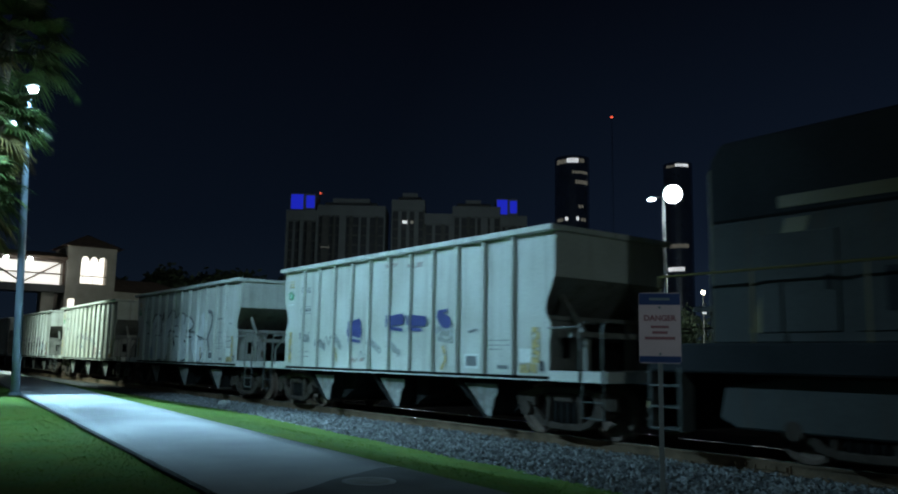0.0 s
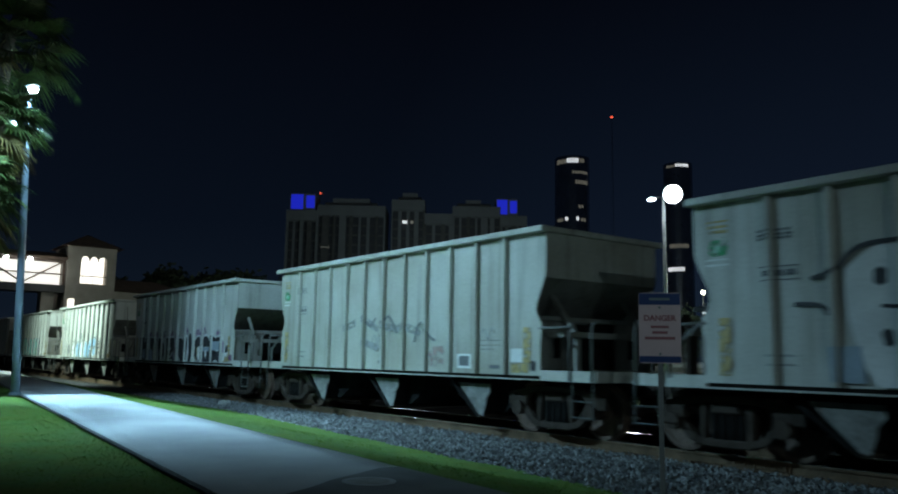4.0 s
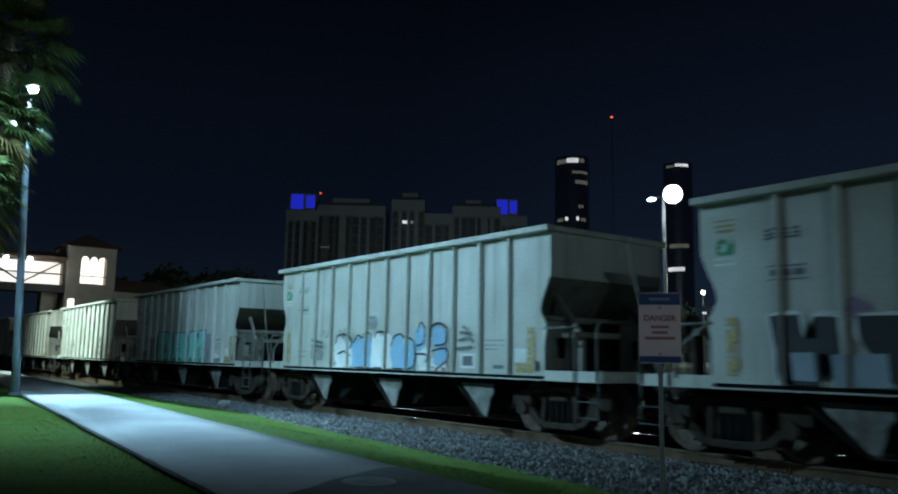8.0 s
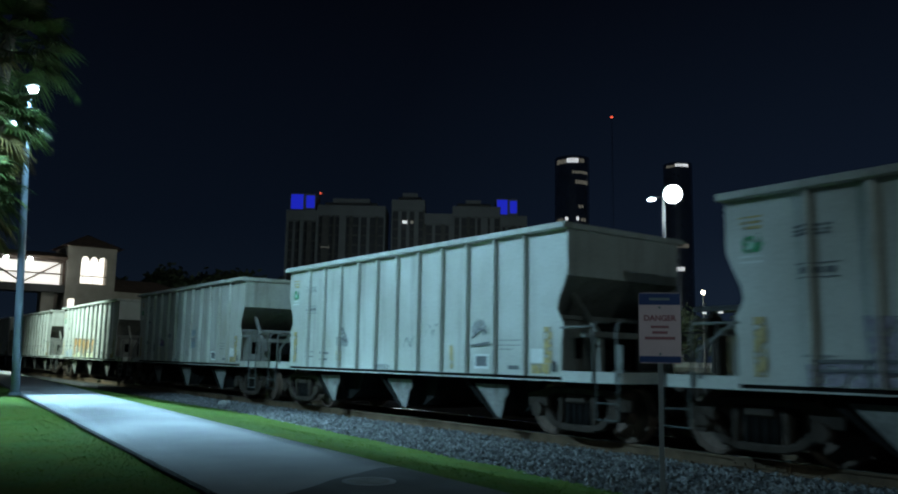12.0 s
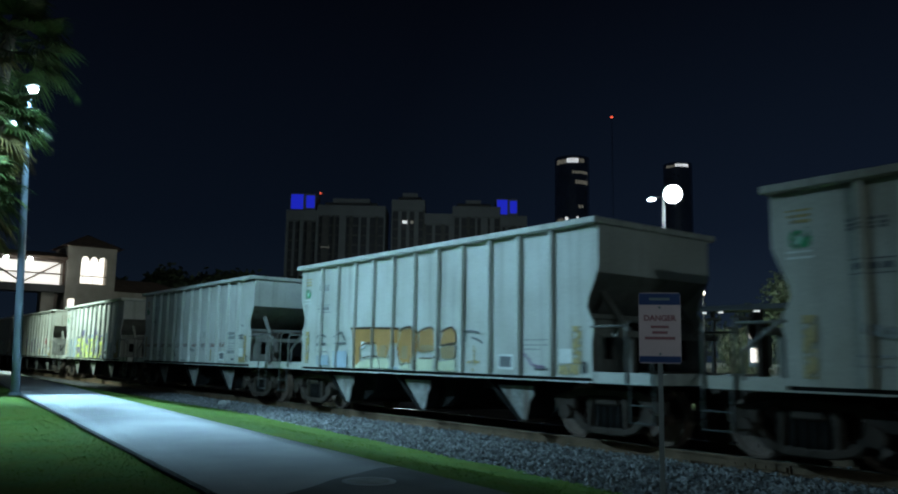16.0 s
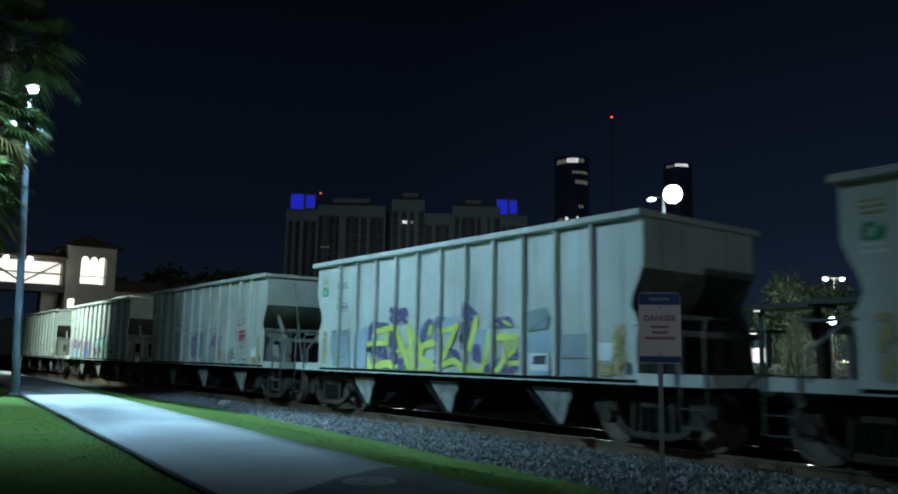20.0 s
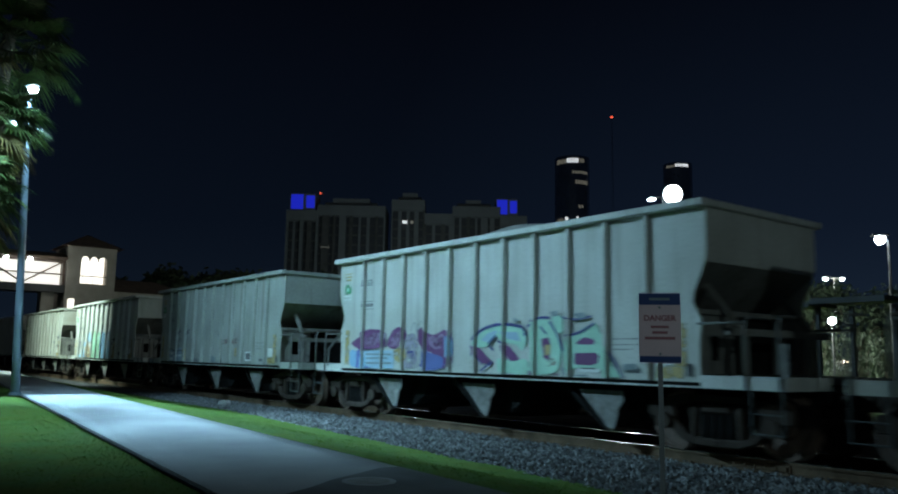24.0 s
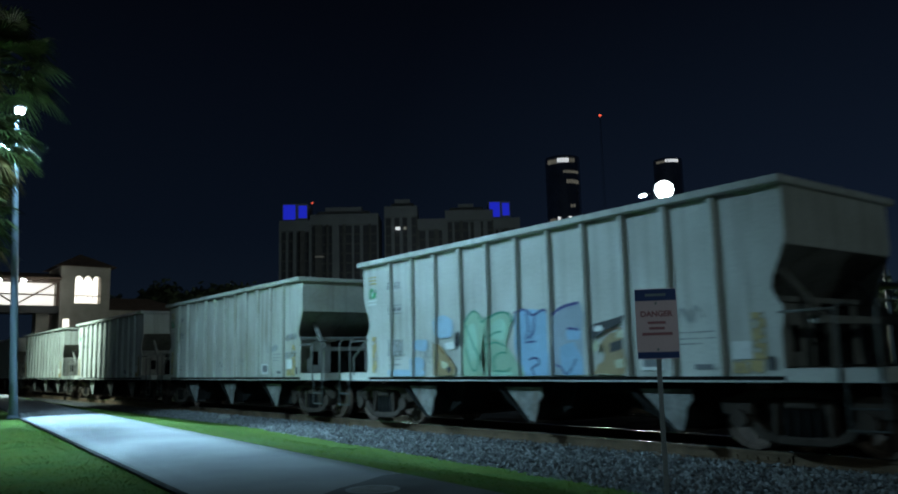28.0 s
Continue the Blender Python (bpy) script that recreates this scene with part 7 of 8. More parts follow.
# ---------------------------------------------------------------- lamps, sign, trees
def street_lamp(head, ground, label, bright="led", arm=(0.25, 0.1), pole_r=0.085, foot=0.11, big=1.0, metal="pole_metal", lean=(0.0, 0.0)):
    """A tapered pole with a flat LED head; head is the middle of the luminaire."""
    base = Vector((head.x - arm[0] + lean[0], head.y - arm[1] + lean[1], ground))
    t = thing("street_lamp", Matrix.Translation(base), label, "street lamp", "street lamps")
    h = head.z - ground
    bm = bmesh.new()
    tube(bm, [(0, 0, 0), (-lean[0] * 0.5, -lean[1] * 0.5, h * 0.5), (-lean[0], -lean[1], h - 0.05)], foot, 14, pole_r * 0.75)
    part("pole", bm, metal, t, "tapered grey metal pole", smooth=True)
    bm = bmesh.new()
    tube(bm, [(0, 0, 0), (0, 0, 0.08)], foot * 1.5, 16, foot * 1.2)
    part("base_cover", bm, "pole_metal", t)
    bm = bmesh.new()
    ax, ay = arm[0] - lean[0], arm[1] - lean[1]
    tube(bm, [(-lean[0], -lean[1], h - 0.08), (ax - arm[0] * 0.5, ay - arm[1] * 0.5, h + 0.05), (ax, ay, h + 0.06)], 0.04, 8)
    part("arm", bm, "pole_metal", t)
    q = Matrix.Translation((ax, ay, h)) @ Matrix.Rotation(math.atan2(arm[1], arm[0]), 4, "Z")
    bm = bmesh.new()
    box(bm, -0.18 * big, 0.30 * big, -0.17 * big, 0.17 * big, 0.10 * big, 0.16 * big)
    hd = part("head", bm, "dark_metal", t, "flat luminaire housing", bevel=0.03, at=q)
    bm = bmesh.new()
    bmesh.ops.create_uvsphere(bm, u_segments=16, v_segments=10, radius=0.16 * big, matrix=Matrix.Translation((0.06 * big, 0, 0.0)))
    g = part("lens", bm, bright, hd, "glowing white LED lens", smooth=True)
    g.visible_shadow = False
    return t


street_lamp(LAMP_A, 0.0, "tall grey street lamp beside the path, lit", "led", (0.1, 0.2))
street_lamp(LAMP_B, 0.0, "tall grey street lamp beside the path, lit", "led_bright", (0.10, 0.05), big=0.75, lean=(0.21, 0.28))
street_lamp(LAMP_C, 0.0, "tall grey street lamp beside the path, lit", "led", (-0.2, 0.1))
street_lamp(LAMP_D, 0.0, "tall grey street lamp beside the path, lit", "led", (0.1, 0.2))
street_lamp(LAMP_F, -0.45, "white lit yard lamp on a pole across the railway", "led_bright", (-0.2, -0.2), big=1.6, metal="dark_metal")


def flood_mast(head, label):
    """A tall pole with a bracket of square floodlights; an added arm to one side carries a stand-in for a distant
    light.
    """
    way = Vector((-head.x, -head.y, 0)).normalized()
    side = Vector((-way.y, way.x, 0))
    t = thing("flood_mast", Matrix.Translation((head.x, head.y, -0.45)), label, "street lamp", "street lamps")
    h = head.z + 0.45
    at = side * -0.45 - way * 0.35
    bm = bmesh.new()
    tube(bm, [(at.x, at.y, 0), (at.x, at.y, h + 0.3)], 0.13, 12, 0.075)
    part("pole", bm, "galvanised", t, "tapered galvanised pole", smooth=True)
    bm = bmesh.new()
    for z in (-0.26, 0.26):
        tube(bm, [tuple(at + side * 0.0 + Vector((0, 0, h + z))), tuple(side * 0.55 - way * 0.35 + Vector((0, 0, h + z)))], 0.04, 8)
    # arm added only to carry the small stand-in light
    tube(bm, [tuple(at + Vector((0, 0, h - 0.1))), tuple(side * -1.05 - way * 0.3 + Vector((0, 0, h - 0.1)))], 0.035, 8)
    part("bracket", bm, "dark_metal", t)
    turn = Matrix.Rotation(math.atan2(way.y, way.x), 4, "Z")
    p = Matrix.Translation(Vector((0, 0, h))) @ turn @ Matrix.Rotation(0.25, 4, "Y")
    bm = bmesh.new()
    tube(bm, [(-0.45, 0, 0), (-0.32, 0, 0), (-0.02, 0, 0)], 0.16, 20, 0.47)
    hd = part("floodlight", bm, "dark_metal", t, "round floodlight housing", at=p)
    # lens made larger than a real one, its shape including the bloom
    bm = bmesh.new()
    bmesh.ops.create_uvsphere(bm, u_segments=24, v_segments=14, radius=0.45, matrix=Matrix.Diagonal((0.6, 1, 1, 1)))
    part("lens", bm, "led_bright", hd, "glowing white floodlight lens, oversized to take in its bloom", smooth=True).visible_shadow = False
    # small glowing box in place of a distant light seen beside the mast
    bm = bmesh.new()
    q = side * -1.05 - way * 0.25
    box(bm, q.x - 0.20, q.x + 0.20, q.y - 0.12, q.y + 0.12, h - 0.24, h - 0.12)
    part("side_lamp", bm, "led", t, "small glow standing in for a distant light", bevel=0.05).visible_shadow = False


flood_mast(LAMP_E, "tall mast with glaring white floodlights across the railway")


def twin_lamp(at, gap, label, half=0.26):
    t = thing("car_park_lamp", Matrix.Translation((at[0], at[1], -0.45)), label, "street lamp", "street lamps")
    h = at[2] + 0.45
    bm = bmesh.new()
    tube(bm, [(0, 0, 0), (0, 0, h)], 0.08, 10, 0.05)
    part("pole", bm, "dark_metal", t)
    across = Vector((0.625, 0.78, 0)) * gap * 0.5
    bm = bmesh.new()
    tube(bm, [tuple(-across + Vector((0, 0, h))), tuple(across + Vector((0, 0, h)))], 0.06, 8)
    part("crossbar", bm, "dark_metal", t)
    for s in (-1, 1):
        p = across * s + Vector((0, 0, h))
        bm = bmesh.new()
        box(bm, p.x - half - 0.04, p.x + half + 0.04, p.y - half - 0.04, p.y + half + 0.04, p.z, p.z + 0.14)
        hd = part("head", bm, "dark_metal", t, bevel=0.03)
        bm = bmesh.new()
        box(bm, p.x - half, p.x + half, p.y - half, p.y + half, p.z - half * 1.35, p.z - 0.01)
        part("lens", bm, "led", hd, "glowing white lens", bevel=half * 0.3).visible_shadow = False


twin_lamp((-42.84, 83.49, 10.3), 1.75, "lit twin-headed lamp over a far car park", 0.2)
twin_lamp(tuple(LAMP_G), 0.75, "lit twin-headed lamp beside a bright tree across the railway", 0.12)


def globe_lamp(at, label):
    t = thing("globe_lamp", Matrix.Translation((at[0], at[1], -0.45)), label, "street lamp", "street lamps")
    h = at[2] + 0.45
    bm = bmesh.new()
    tube(bm, [(0, 0, 0), (0, 0, h - 0.2)], 0.07, 10, 0.05)
    part("pole", bm, "dark_metal", t)
    bm = bmesh.new()
    bmesh.ops.create_uvsphere(bm, u_segments=16, v_segments=10, radius=0.2, matrix=Matrix.Translation((0, 0, h)))
    part("globe", bm, "led", t, "glowing white globe", smooth=True).visible_shadow = False


globe_lamp((-20.72, 40.0, 3.35), "lit globe lamp among small trees beyond the railway")


globe_lamp((-64.03, 24.56, 6.59), "lit globe lamp beside the far side of the railway")


def parked_car(at, heading, paint, label, lights=False):
    t = thing("parked_car", Matrix.Translation(at) @ Matrix.Rotation(heading, 4, "Z"), label, "car", "parked cars")
    bm = bmesh.new()
    prism(bm, [(-2.2, 0.32), (2.2, 0.32), (2.25, 0.62), (2.1, 0.82), (1.1, 0.92), (-1.9, 0.95), (-2.25, 0.85), (-2.28, 0.5)], -0.86, 0.86)
    part("body", bm, paint, t, bevel=0.06)
    bm = bmesh.new()
    prism(bm, [(-1.85, 0.93), (1.05, 0.90), (0.35, 1.42), (-1.25, 1.44)], -0.74, 0.74)
    cab = part("cabin", bm, "dark_pane", t, "dark glass cabin", bevel=0.04)
    bm = bmesh.new()
    prism(bm, [(-1.3, 1.43), (0.4, 1.41), (0.3, 1.47), (-1.2, 1.49)], -0.72, 0.72)
    part("roof", bm, paint, cab, bevel=0.015)
    for x in (-1.35, 1.35):
        for y in (-0.78, 0.78):
            bm = bmesh.new()
            tube(bm, [(x, y - 0.1, 0.32), (x, y + 0.1, 0.32)], 0.32, 18)
            part("wheel", bm, "tyre", t, bevel=0.03)
    if lights:
        for y in (-0.6, 0.6):
            bm = bmesh.new()
            box(bm, 2.2, 2.3, y - 0.14, y + 0.14, 0.60, 0.76)
            part("headlight", bm, "headlight", t, "glowing warm headlight", bevel=0.03)


def car_park_deck():
    bm = bmesh.new()
    box(bm, -50, -16, 57.0, 92, -0.6, 0.75)
    ob = new("car_park_deck", finish(bm, "car_park_deck", "concrete"))
    tagged(ob, "low concrete car park deck beyond the trees", "car park", kind="structure")


car_park_deck()


def low_wall():
    t = thing("low_wall", Matrix.Translation((-44.0, 57.3, 0.75)), "low white painted wall along the car park deck", "wall")
    bm = bmesh.new()
    box(bm, 0, 0.98, 0, 0.2, 0, 0.42)
    panel = part("panel", bm, "car_white", t, bevel=0.015)
    for i in range(1, 26):
        again(panel, t, Matrix.Translation((1.0 * i, 0, 0)))


low_wall()


def wall_lamp(at, label):
    t = thing("street_lamp", Matrix.Translation((at[0], at[1], -0.45)), label, "street lamp", "street lamps")
    h = at[2] + 0.45
    bm = bmesh.new()
    tube(bm, [(0, 0, 0), (0, 0, h)], 0.06, 8, 0.04)
    part("pole", bm, "dark_metal", t)
    bm = bmesh.new()
    bmesh.ops.create_uvsphere(bm, u_segments=12, v_segments=8, radius=0.14, matrix=Matrix.Translation((0, 0, h + 0.1)))
    part("globe", bm, "headlight", t, "glowing amber globe", smooth=True)


wall_lamp((-30.4, 43.0, 5.4), "lit amber lamp on a slender pole beyond the railway")
parked_car((-30.6, 62.6, 0.75), -1.2, "car_body", "brown parked car with its headlights on", True)
parked_car((-31.6, 60.6, 0.75), 0.6, "car_white", "white parked car behind the small trees")


def trail_sign():
    at = Vector((-4.14, 5.27, 0))
    face = Matrix.Translation(at) @ Matrix.Rotation(math.atan2(-at.x, at.y) + 0.06, 4, "Z")
    foot = ground_z(at.x, at.y) - 0.1
    t = thing("trail_sign", face, "pink-white warning sign with blue bands on a steel post", "sign")
    bm = bmesh.new()
    prism(bm, [(-0.008, foot), (0.008, foot), (0.008, 1.63), (-0.008, 1.63)], 0.005, 0.036)
    for s in (-1, 1):
        prism(bm, [(0.008 * s, foot), (0.019 * s, foot), (0.019 * s, 1.63), (0.008 * s, 1.63)], 0.001, 0.011)
    part("post", bm, "galvanised", t, "galvanised steel channel post")
    w, z0, z1, r = 0.164, 1.095, 1.66, 0.02
    outline = []
    for cx, cz, a0 in ((w - r, z1 - r, 0), (-w + r, z1 - r, 90), (-w + r, z0 + r, 180), (w - r, z0 + r, 270)):
        outline += [(cx + r * math.cos(radians(a0 + 30 * i)), cz + r * math.sin(radians(a0 + 30 * i))) for i in range(4)]
    bm = bmesh.new()
    prism(bm, outline, -0.004, 0.0)
    panel = part("panel", bm, "sign_face", t, "pinkish white sign plate")
    for name, za, zb in (("header_band", 1.562, 1.654), ("footer_band", 1.101, 1.152)):
        bm = bmesh.new()
        box(bm, -w + 0.003, w - 0.003, -0.0062, -0.0042, za, zb)
        part(name, bm, "sign_blue", panel, "dark blue band")
    bm = bmesh.new()
    box(bm, -0.08, 0.08, -0.0082, -0.0064, 1.598, 1.618)
    part("header_line", bm, "slate", panel)
    word = bpy.data.curves.new("word", "FONT")
    word.body, word.size, word.align_x, word.extrude = "DANGER", 0.062, "CENTER", 0.0008
    word.offset = 0.0022
    holder = bpy.data.objects.new("word", word)
    me = bpy.data.meshes.new_from_object(holder)
    me.name = "word"
    me.materials.clear()
    me.materials.append(M["sign_red"])
    ob = new("lettering", me)
    ob.parent = panel
    ob.matrix_basis = Matrix.Translation((0, -0.0054, 1.435)) @ Matrix.Rotation(math.pi / 2, 4, "X")
    ob["label"] = "red word in capitals"
    bpy.data.objects.remove(holder)
    for z, a, h in ((1.385, 0.07, 0.020), (1.340, 0.06, 0.020), (1.295, 0.118, 0.022)):
        bm = bmesh.new()
        box(bm, -a, a, -0.0062, -0.0042, z - h / 2, z + h / 2)
        part("text_bar", bm, "sign_red", panel, "red line of unreadable writing")
    for z in (1.17, 1.54):
        bm = bmesh.new()
        tube(bm, [(0, -0.010, z), (0, 0.0, z)], 0.010, 8)
        part("bolt", bm, "galvanised", t)


trail_sign()


def fan_palm(at, height, crown, seed, count, label, dry=0.2, droop=0.0):
    """A cabbage palm: ringed trunk, fan leaves of many narrow drooping blades on long stalks."""
    rng = random.Random(seed)
    t = thing("palm_tree", Matrix.Translation(at), label, "palm tree", "palm trees")
    bm = bmesh.new()
    pts = [(0.06 * math.sin(i * 0.7), 0.05 * math.cos(i), height * i / 12) for i in range(13)]
    tube(bm, pts, 0.22, 12, 0.17)
    part("trunk", bm, "bark", t, "rough grey-brown trunk")
    for i in range(count):
        az = 2.399 * i + rng.uniform(-0.3, 0.3)
        up = 1.15 - droop - 2.0 * (i / count) + rng.uniform(-0.12, 0.12)
        out = Vector((math.cos(az), math.sin(az), 0))
        stalk_len = crown * rng.uniform(0.50, 0.62)
        way = (out * math.cos(up) + Vector((0, 0, math.sin(up)))).normalized()
        p0 = Vector((0, 0, height - 0.1))
        p2 = p0 + way * stalk_len + Vector((0, 0, -0.18 * stalk_len))
        p1 = p0 + way * stalk_len * 0.55
        bm = bmesh.new()
        tube(bm, [tuple(p0), tuple(p1), tuple(p2)], 0.022, 5, 0.012)
        across = way.cross(Vector((0, 0, 1))).normalized()
        lift = across.cross(way).normalized()
        blades = 26
        for b in range(blades):
            q = (b / (blades - 1) - 0.5) * 4.0
            d = (way * math.cos(q) + across * math.sin(q) + lift * 0.12).normalized()
            ln = crown * 0.52 * (1 - 0.22 * abs(q) / 2) * rng.uniform(0.85, 1.08)
            wd = 0.036
            s = d.cross(lift).normalized() * wd
            a = p2
            m = p2 + d * ln * 0.55 + Vector((0, 0, -0.03 * ln))
            e = p2 + d * ln + Vector((0, 0, -0.30 * ln - 0.08))
            v = [bm.verts.new(x) for x in (a - s * 0.3, a + s * 0.3, m + s, m - s, e)]
            mid = bm.verts.new(m + lift * 0.012)
            bm.faces.new((v[0], v[1], v[2], mid))
            bm.faces.new((v[0], mid, v[3]))
            bm.faces.new((mid, v[2], v[4]))
            bm.faces.new((v[3], mid, v[4]))
        old = up < -0.45 and rng.random() < dry * 3
        me_ob = part("leaf", bm, "frond_dry" if old else "frond", t, "dry yellowed fan leaf" if old else "")


fan_palm((-25.4, 3.15, ground_z(-25.4, 3.15)), 10.2, 2.1, 2, 40, "tall cabbage palm beside the path, above the lamp", dry=0.05)
fan_palm((-21.35, 2.25, ground_z(-21.35, 2.25)), 6.85, 1.65, 9, 44, "cabbage palm with yellowed hanging leaves before the lamp", dry=0.35, droop=0.5)
# palm added past the left edge of view, to throw shade on the verge
fan_palm((-18.3, 1.72, ground_z(-18.3, 1.72)), 4.5, 1.3, 12, 36, "young cabbage palm under the lamp, added to shade the verge")
fan_palm((-24.2, 2.35, ground_z(-24.2, 2.35)), 4.9, 1.55, 7, 26, "shorter cabbage palm behind the lamp pole", dry=0.1)


def leafy_tree(at, height, spread, seed, label, leaves=900, name="tree", size=0.30):
    rng = random.Random(seed)
    t = thing(name, Matrix.Translation(at), label, "tree", "trees beyond the railway")
    bm = bmesh.new()
    tube(bm, [(0, 0, 0), (0.1, 0, height * 0.3), (0.0, 0.1, height * 0.6)], 0.05 * height * 0.5 + 0.06, 8, 0.07)
    ends = []
    for i in range(9):
        a, z0 = 2.399 * i, height * rng.uniform(0.25, 0.55)
        e = (math.cos(a) * spread * rng.uniform(0.4, 0.8), math.sin(a) * spread * rng.uniform(0.4, 0.8), height * rng.uniform(0.55, 0.92))
        tube(bm, [(0, 0, z0), (e[0] * 0.5, e[1] * 0.5, (z0 + e[2]) * 0.52), e], 0.07, 5, 0.02)
        ends.append(e)
    part("trunk", bm, "bark", t)
    verts, faces = [], []
    clumps = [(e, rng.uniform(0.35, 0.6)) for e in ends] + [((rng.uniform(-1, 1) * spread * 0.7, rng.uniform(-1, 1) * spread * 0.7, height * rng.uniform(0.45, 1.0)), rng.uniform(0.3, 0.5)) for _ in range(12)]
    for i in range(leaves):
        c, r = clumps[i % len(clumps)]
        d = Vector((rng.gauss(0, 1), rng.gauss(0, 1), rng.gauss(0, 0.7))).normalized() * r * spread * rng.uniform(0.4, 1.0)
        p = Vector(c) + d
        a = Vector((rng.gauss(0, 1), rng.gauss(0, 1), rng.gauss(0, 0.6))).normalized() * size
        b = a.orthogonal().normalized() * size * 0.5
        o = len(verts)
        verts += [tuple(p - a), tuple(p + b), tuple(p + a), tuple(p - b)]
        faces.append((o, o + 1, o + 2, o + 3))
    cr = raw("crown", verts, faces, "leaf_dull")
    cr.parent = t


for i, (x, y, h, s) in enumerate(((-25.9, 46.5, 6.0, 2.6), (-22.9, 47.6, 5.8, 2.6), (-28.2, 50.5, 7.0, 2.6), (-35.0, 57.0, 5.8, 3.4), (-14.0, 52.0, 5.6, 3.0),
                                  (-40.0, 52.0, 5.0, 3.4), (-8.0, 50.0, 5.0, 3.2), (-46.0, 60.0, 6.0, 4.0), (-24.0, 62.0, 6.0, 4.0))):
    leafy_tree((x, y, -0.45), h, s, 20 + i, "small leafy tree lit by car park lamps", 2400, size=0.16)
for i, (x, y, h, s) in enumerate(((-95.0, 34.0, 10.6, 5.0), (-100.0, 42.0, 11.2, 5.5), (-108.0, 52.0, 11.8, 6.5), (-112.0, 64.0, 12.0, 7.0), (-97.0, 29.0, 10.8, 4.5),
                                  (-118.0, 78.0, 12.0, 7.0), (-105.0, 76.0, 10.0, 6.0), (-98.0, 60.0, 9.0, 6.0))):
    leafy_tree((x, y, -0.45), h, s, 60 + i, "dark leafy tree behind the railway", 4200, size=0.42)


def cone_tree(at, height, spread, seed, label, leaves):
    """A dense evergreen: boughs in tiers round a straight trunk, with drooping sprays of leaves and a ragged outline."""
    rng = random.Random(seed)
    t = thing("tree", Matrix.Translation(at), label, "tree", "trees beyond the railway")
    bm = bmesh.new()
    tube(bm, [(0, 0, 0), (0.03, 0, height * 0.5), (0, 0.02, height * 0.97)], 0.16, 8, 0.02)
    boughs = []
    for i in range(70):
        h = 0.10 + 0.88 * i / 70
        a, reach = 2.399 * i, spread * 0.5 * (1.02 - h) ** 0.8 * rng.uniform(0.75, 1.15)
        z = height * h
        e = Vector((math.cos(a) * reach, math.sin(a) * reach, z + rng.uniform(-0.25, 0.1)))
        tube(bm, [(0, 0, z), tuple(e * 0.5 + Vector((0, 0, z * 0.5 + 0.08))), tuple(e)], 0.035, 4, 0.01)
        boughs.append((Vector((0, 0, z)), e))
    part("trunk", bm, "bark", t)
    verts, faces = [], []
    for i in range(leaves):
        p0, p1 = boughs[int(len(boughs) * rng.random() ** 1.5)]
        f = rng.random() ** 0.6
        p = p0.lerp(p1, f) + Vector((rng.gauss(0, 0.13), rng.gauss(0, 0.13), rng.gauss(-0.06, 0.12)))
        a = Vector((rng.gauss(0, 1), rng.gauss(0, 1), rng.gauss(-0.8, 0.6))).normalized() * rng.uniform(0.08, 0.17)
        b = a.orthogonal().normalized() * rng.uniform(0.03, 0.05)
        o = len(verts)
        verts += [tuple(p - a), tuple(p + b), tuple(p + a), tuple(p - b)]
        faces.append((o, o + 1, o + 2, o + 3))
    # part of the floodlit look is in this lightened leaf colour
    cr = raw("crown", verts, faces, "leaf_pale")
    cr.parent = t


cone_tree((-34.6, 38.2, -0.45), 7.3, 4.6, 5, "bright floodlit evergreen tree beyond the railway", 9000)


def shrub(at, height, spread, seed):
    """A bushy small tree with leaves down to the ground, hanging in vertical strands."""
    rng = random.Random(seed)
    t = thing("shrub", Matrix.Translation(at), "dense grey-green shrub behind the platform shelter", "shrub", "shrubs behind the shelter")
    tips = []
    for i in range(14):
        bm = bmesh.new()
        a = 2.399 * i
        e = (math.cos(a) * spread * rng.uniform(0.3, 0.9), math.sin(a) * spread * rng.uniform(0.3, 0.9), height * rng.uniform(0.6, 1.0))
        tube(bm, [(0, 0, 0), (e[0] * 0.6, e[1] * 0.6, e[2] * 0.7), e], 0.04, 5, 0.01)
        part("stem", bm, "bark", t)
        tips.append(Vector(e))
    verts, faces = [], []
    for i in range(2600):
        top = tips[i % len(tips)]
        p = top * rng.uniform(0.75, 1.05) + Vector((rng.gauss(0, 0.3), rng.gauss(0, 0.3), 0))
        p.z = top.z - (top.z - 0.1) * rng.random() ** 1.4
        a = Vector((rng.gauss(0, 0.5), rng.gauss(0, 0.5), -1)).normalized() * rng.uniform(0.08, 0.16)
        b = Vector((rng.gauss(0, 1), rng.gauss(0, 1), 0)).normalized() * 0.035
        o = len(verts)
        verts += [tuple(p - a), tuple(p + b), tuple(p + a), tuple(p - b)]
        faces.append((o, o + 1, o + 2, o + 3))
    cr = raw("crown", verts, faces, "leaf_dull")
    cr.parent = t


for i, (x, y, h, w) in enumerate(((-29.4, 44.6, 3.9, 1.3), (-27.3, 43.4, 3.4, 1.2), (-25.3, 44.2, 4.1, 1.3), (-23.4, 43.2, 3.5, 1.2), (-21.6, 44.6, 3.8, 1.3), (-19.6, 43.6, 3.2, 1.2))):
    shrub((x, y, -0.45), h, w, 80 + i)


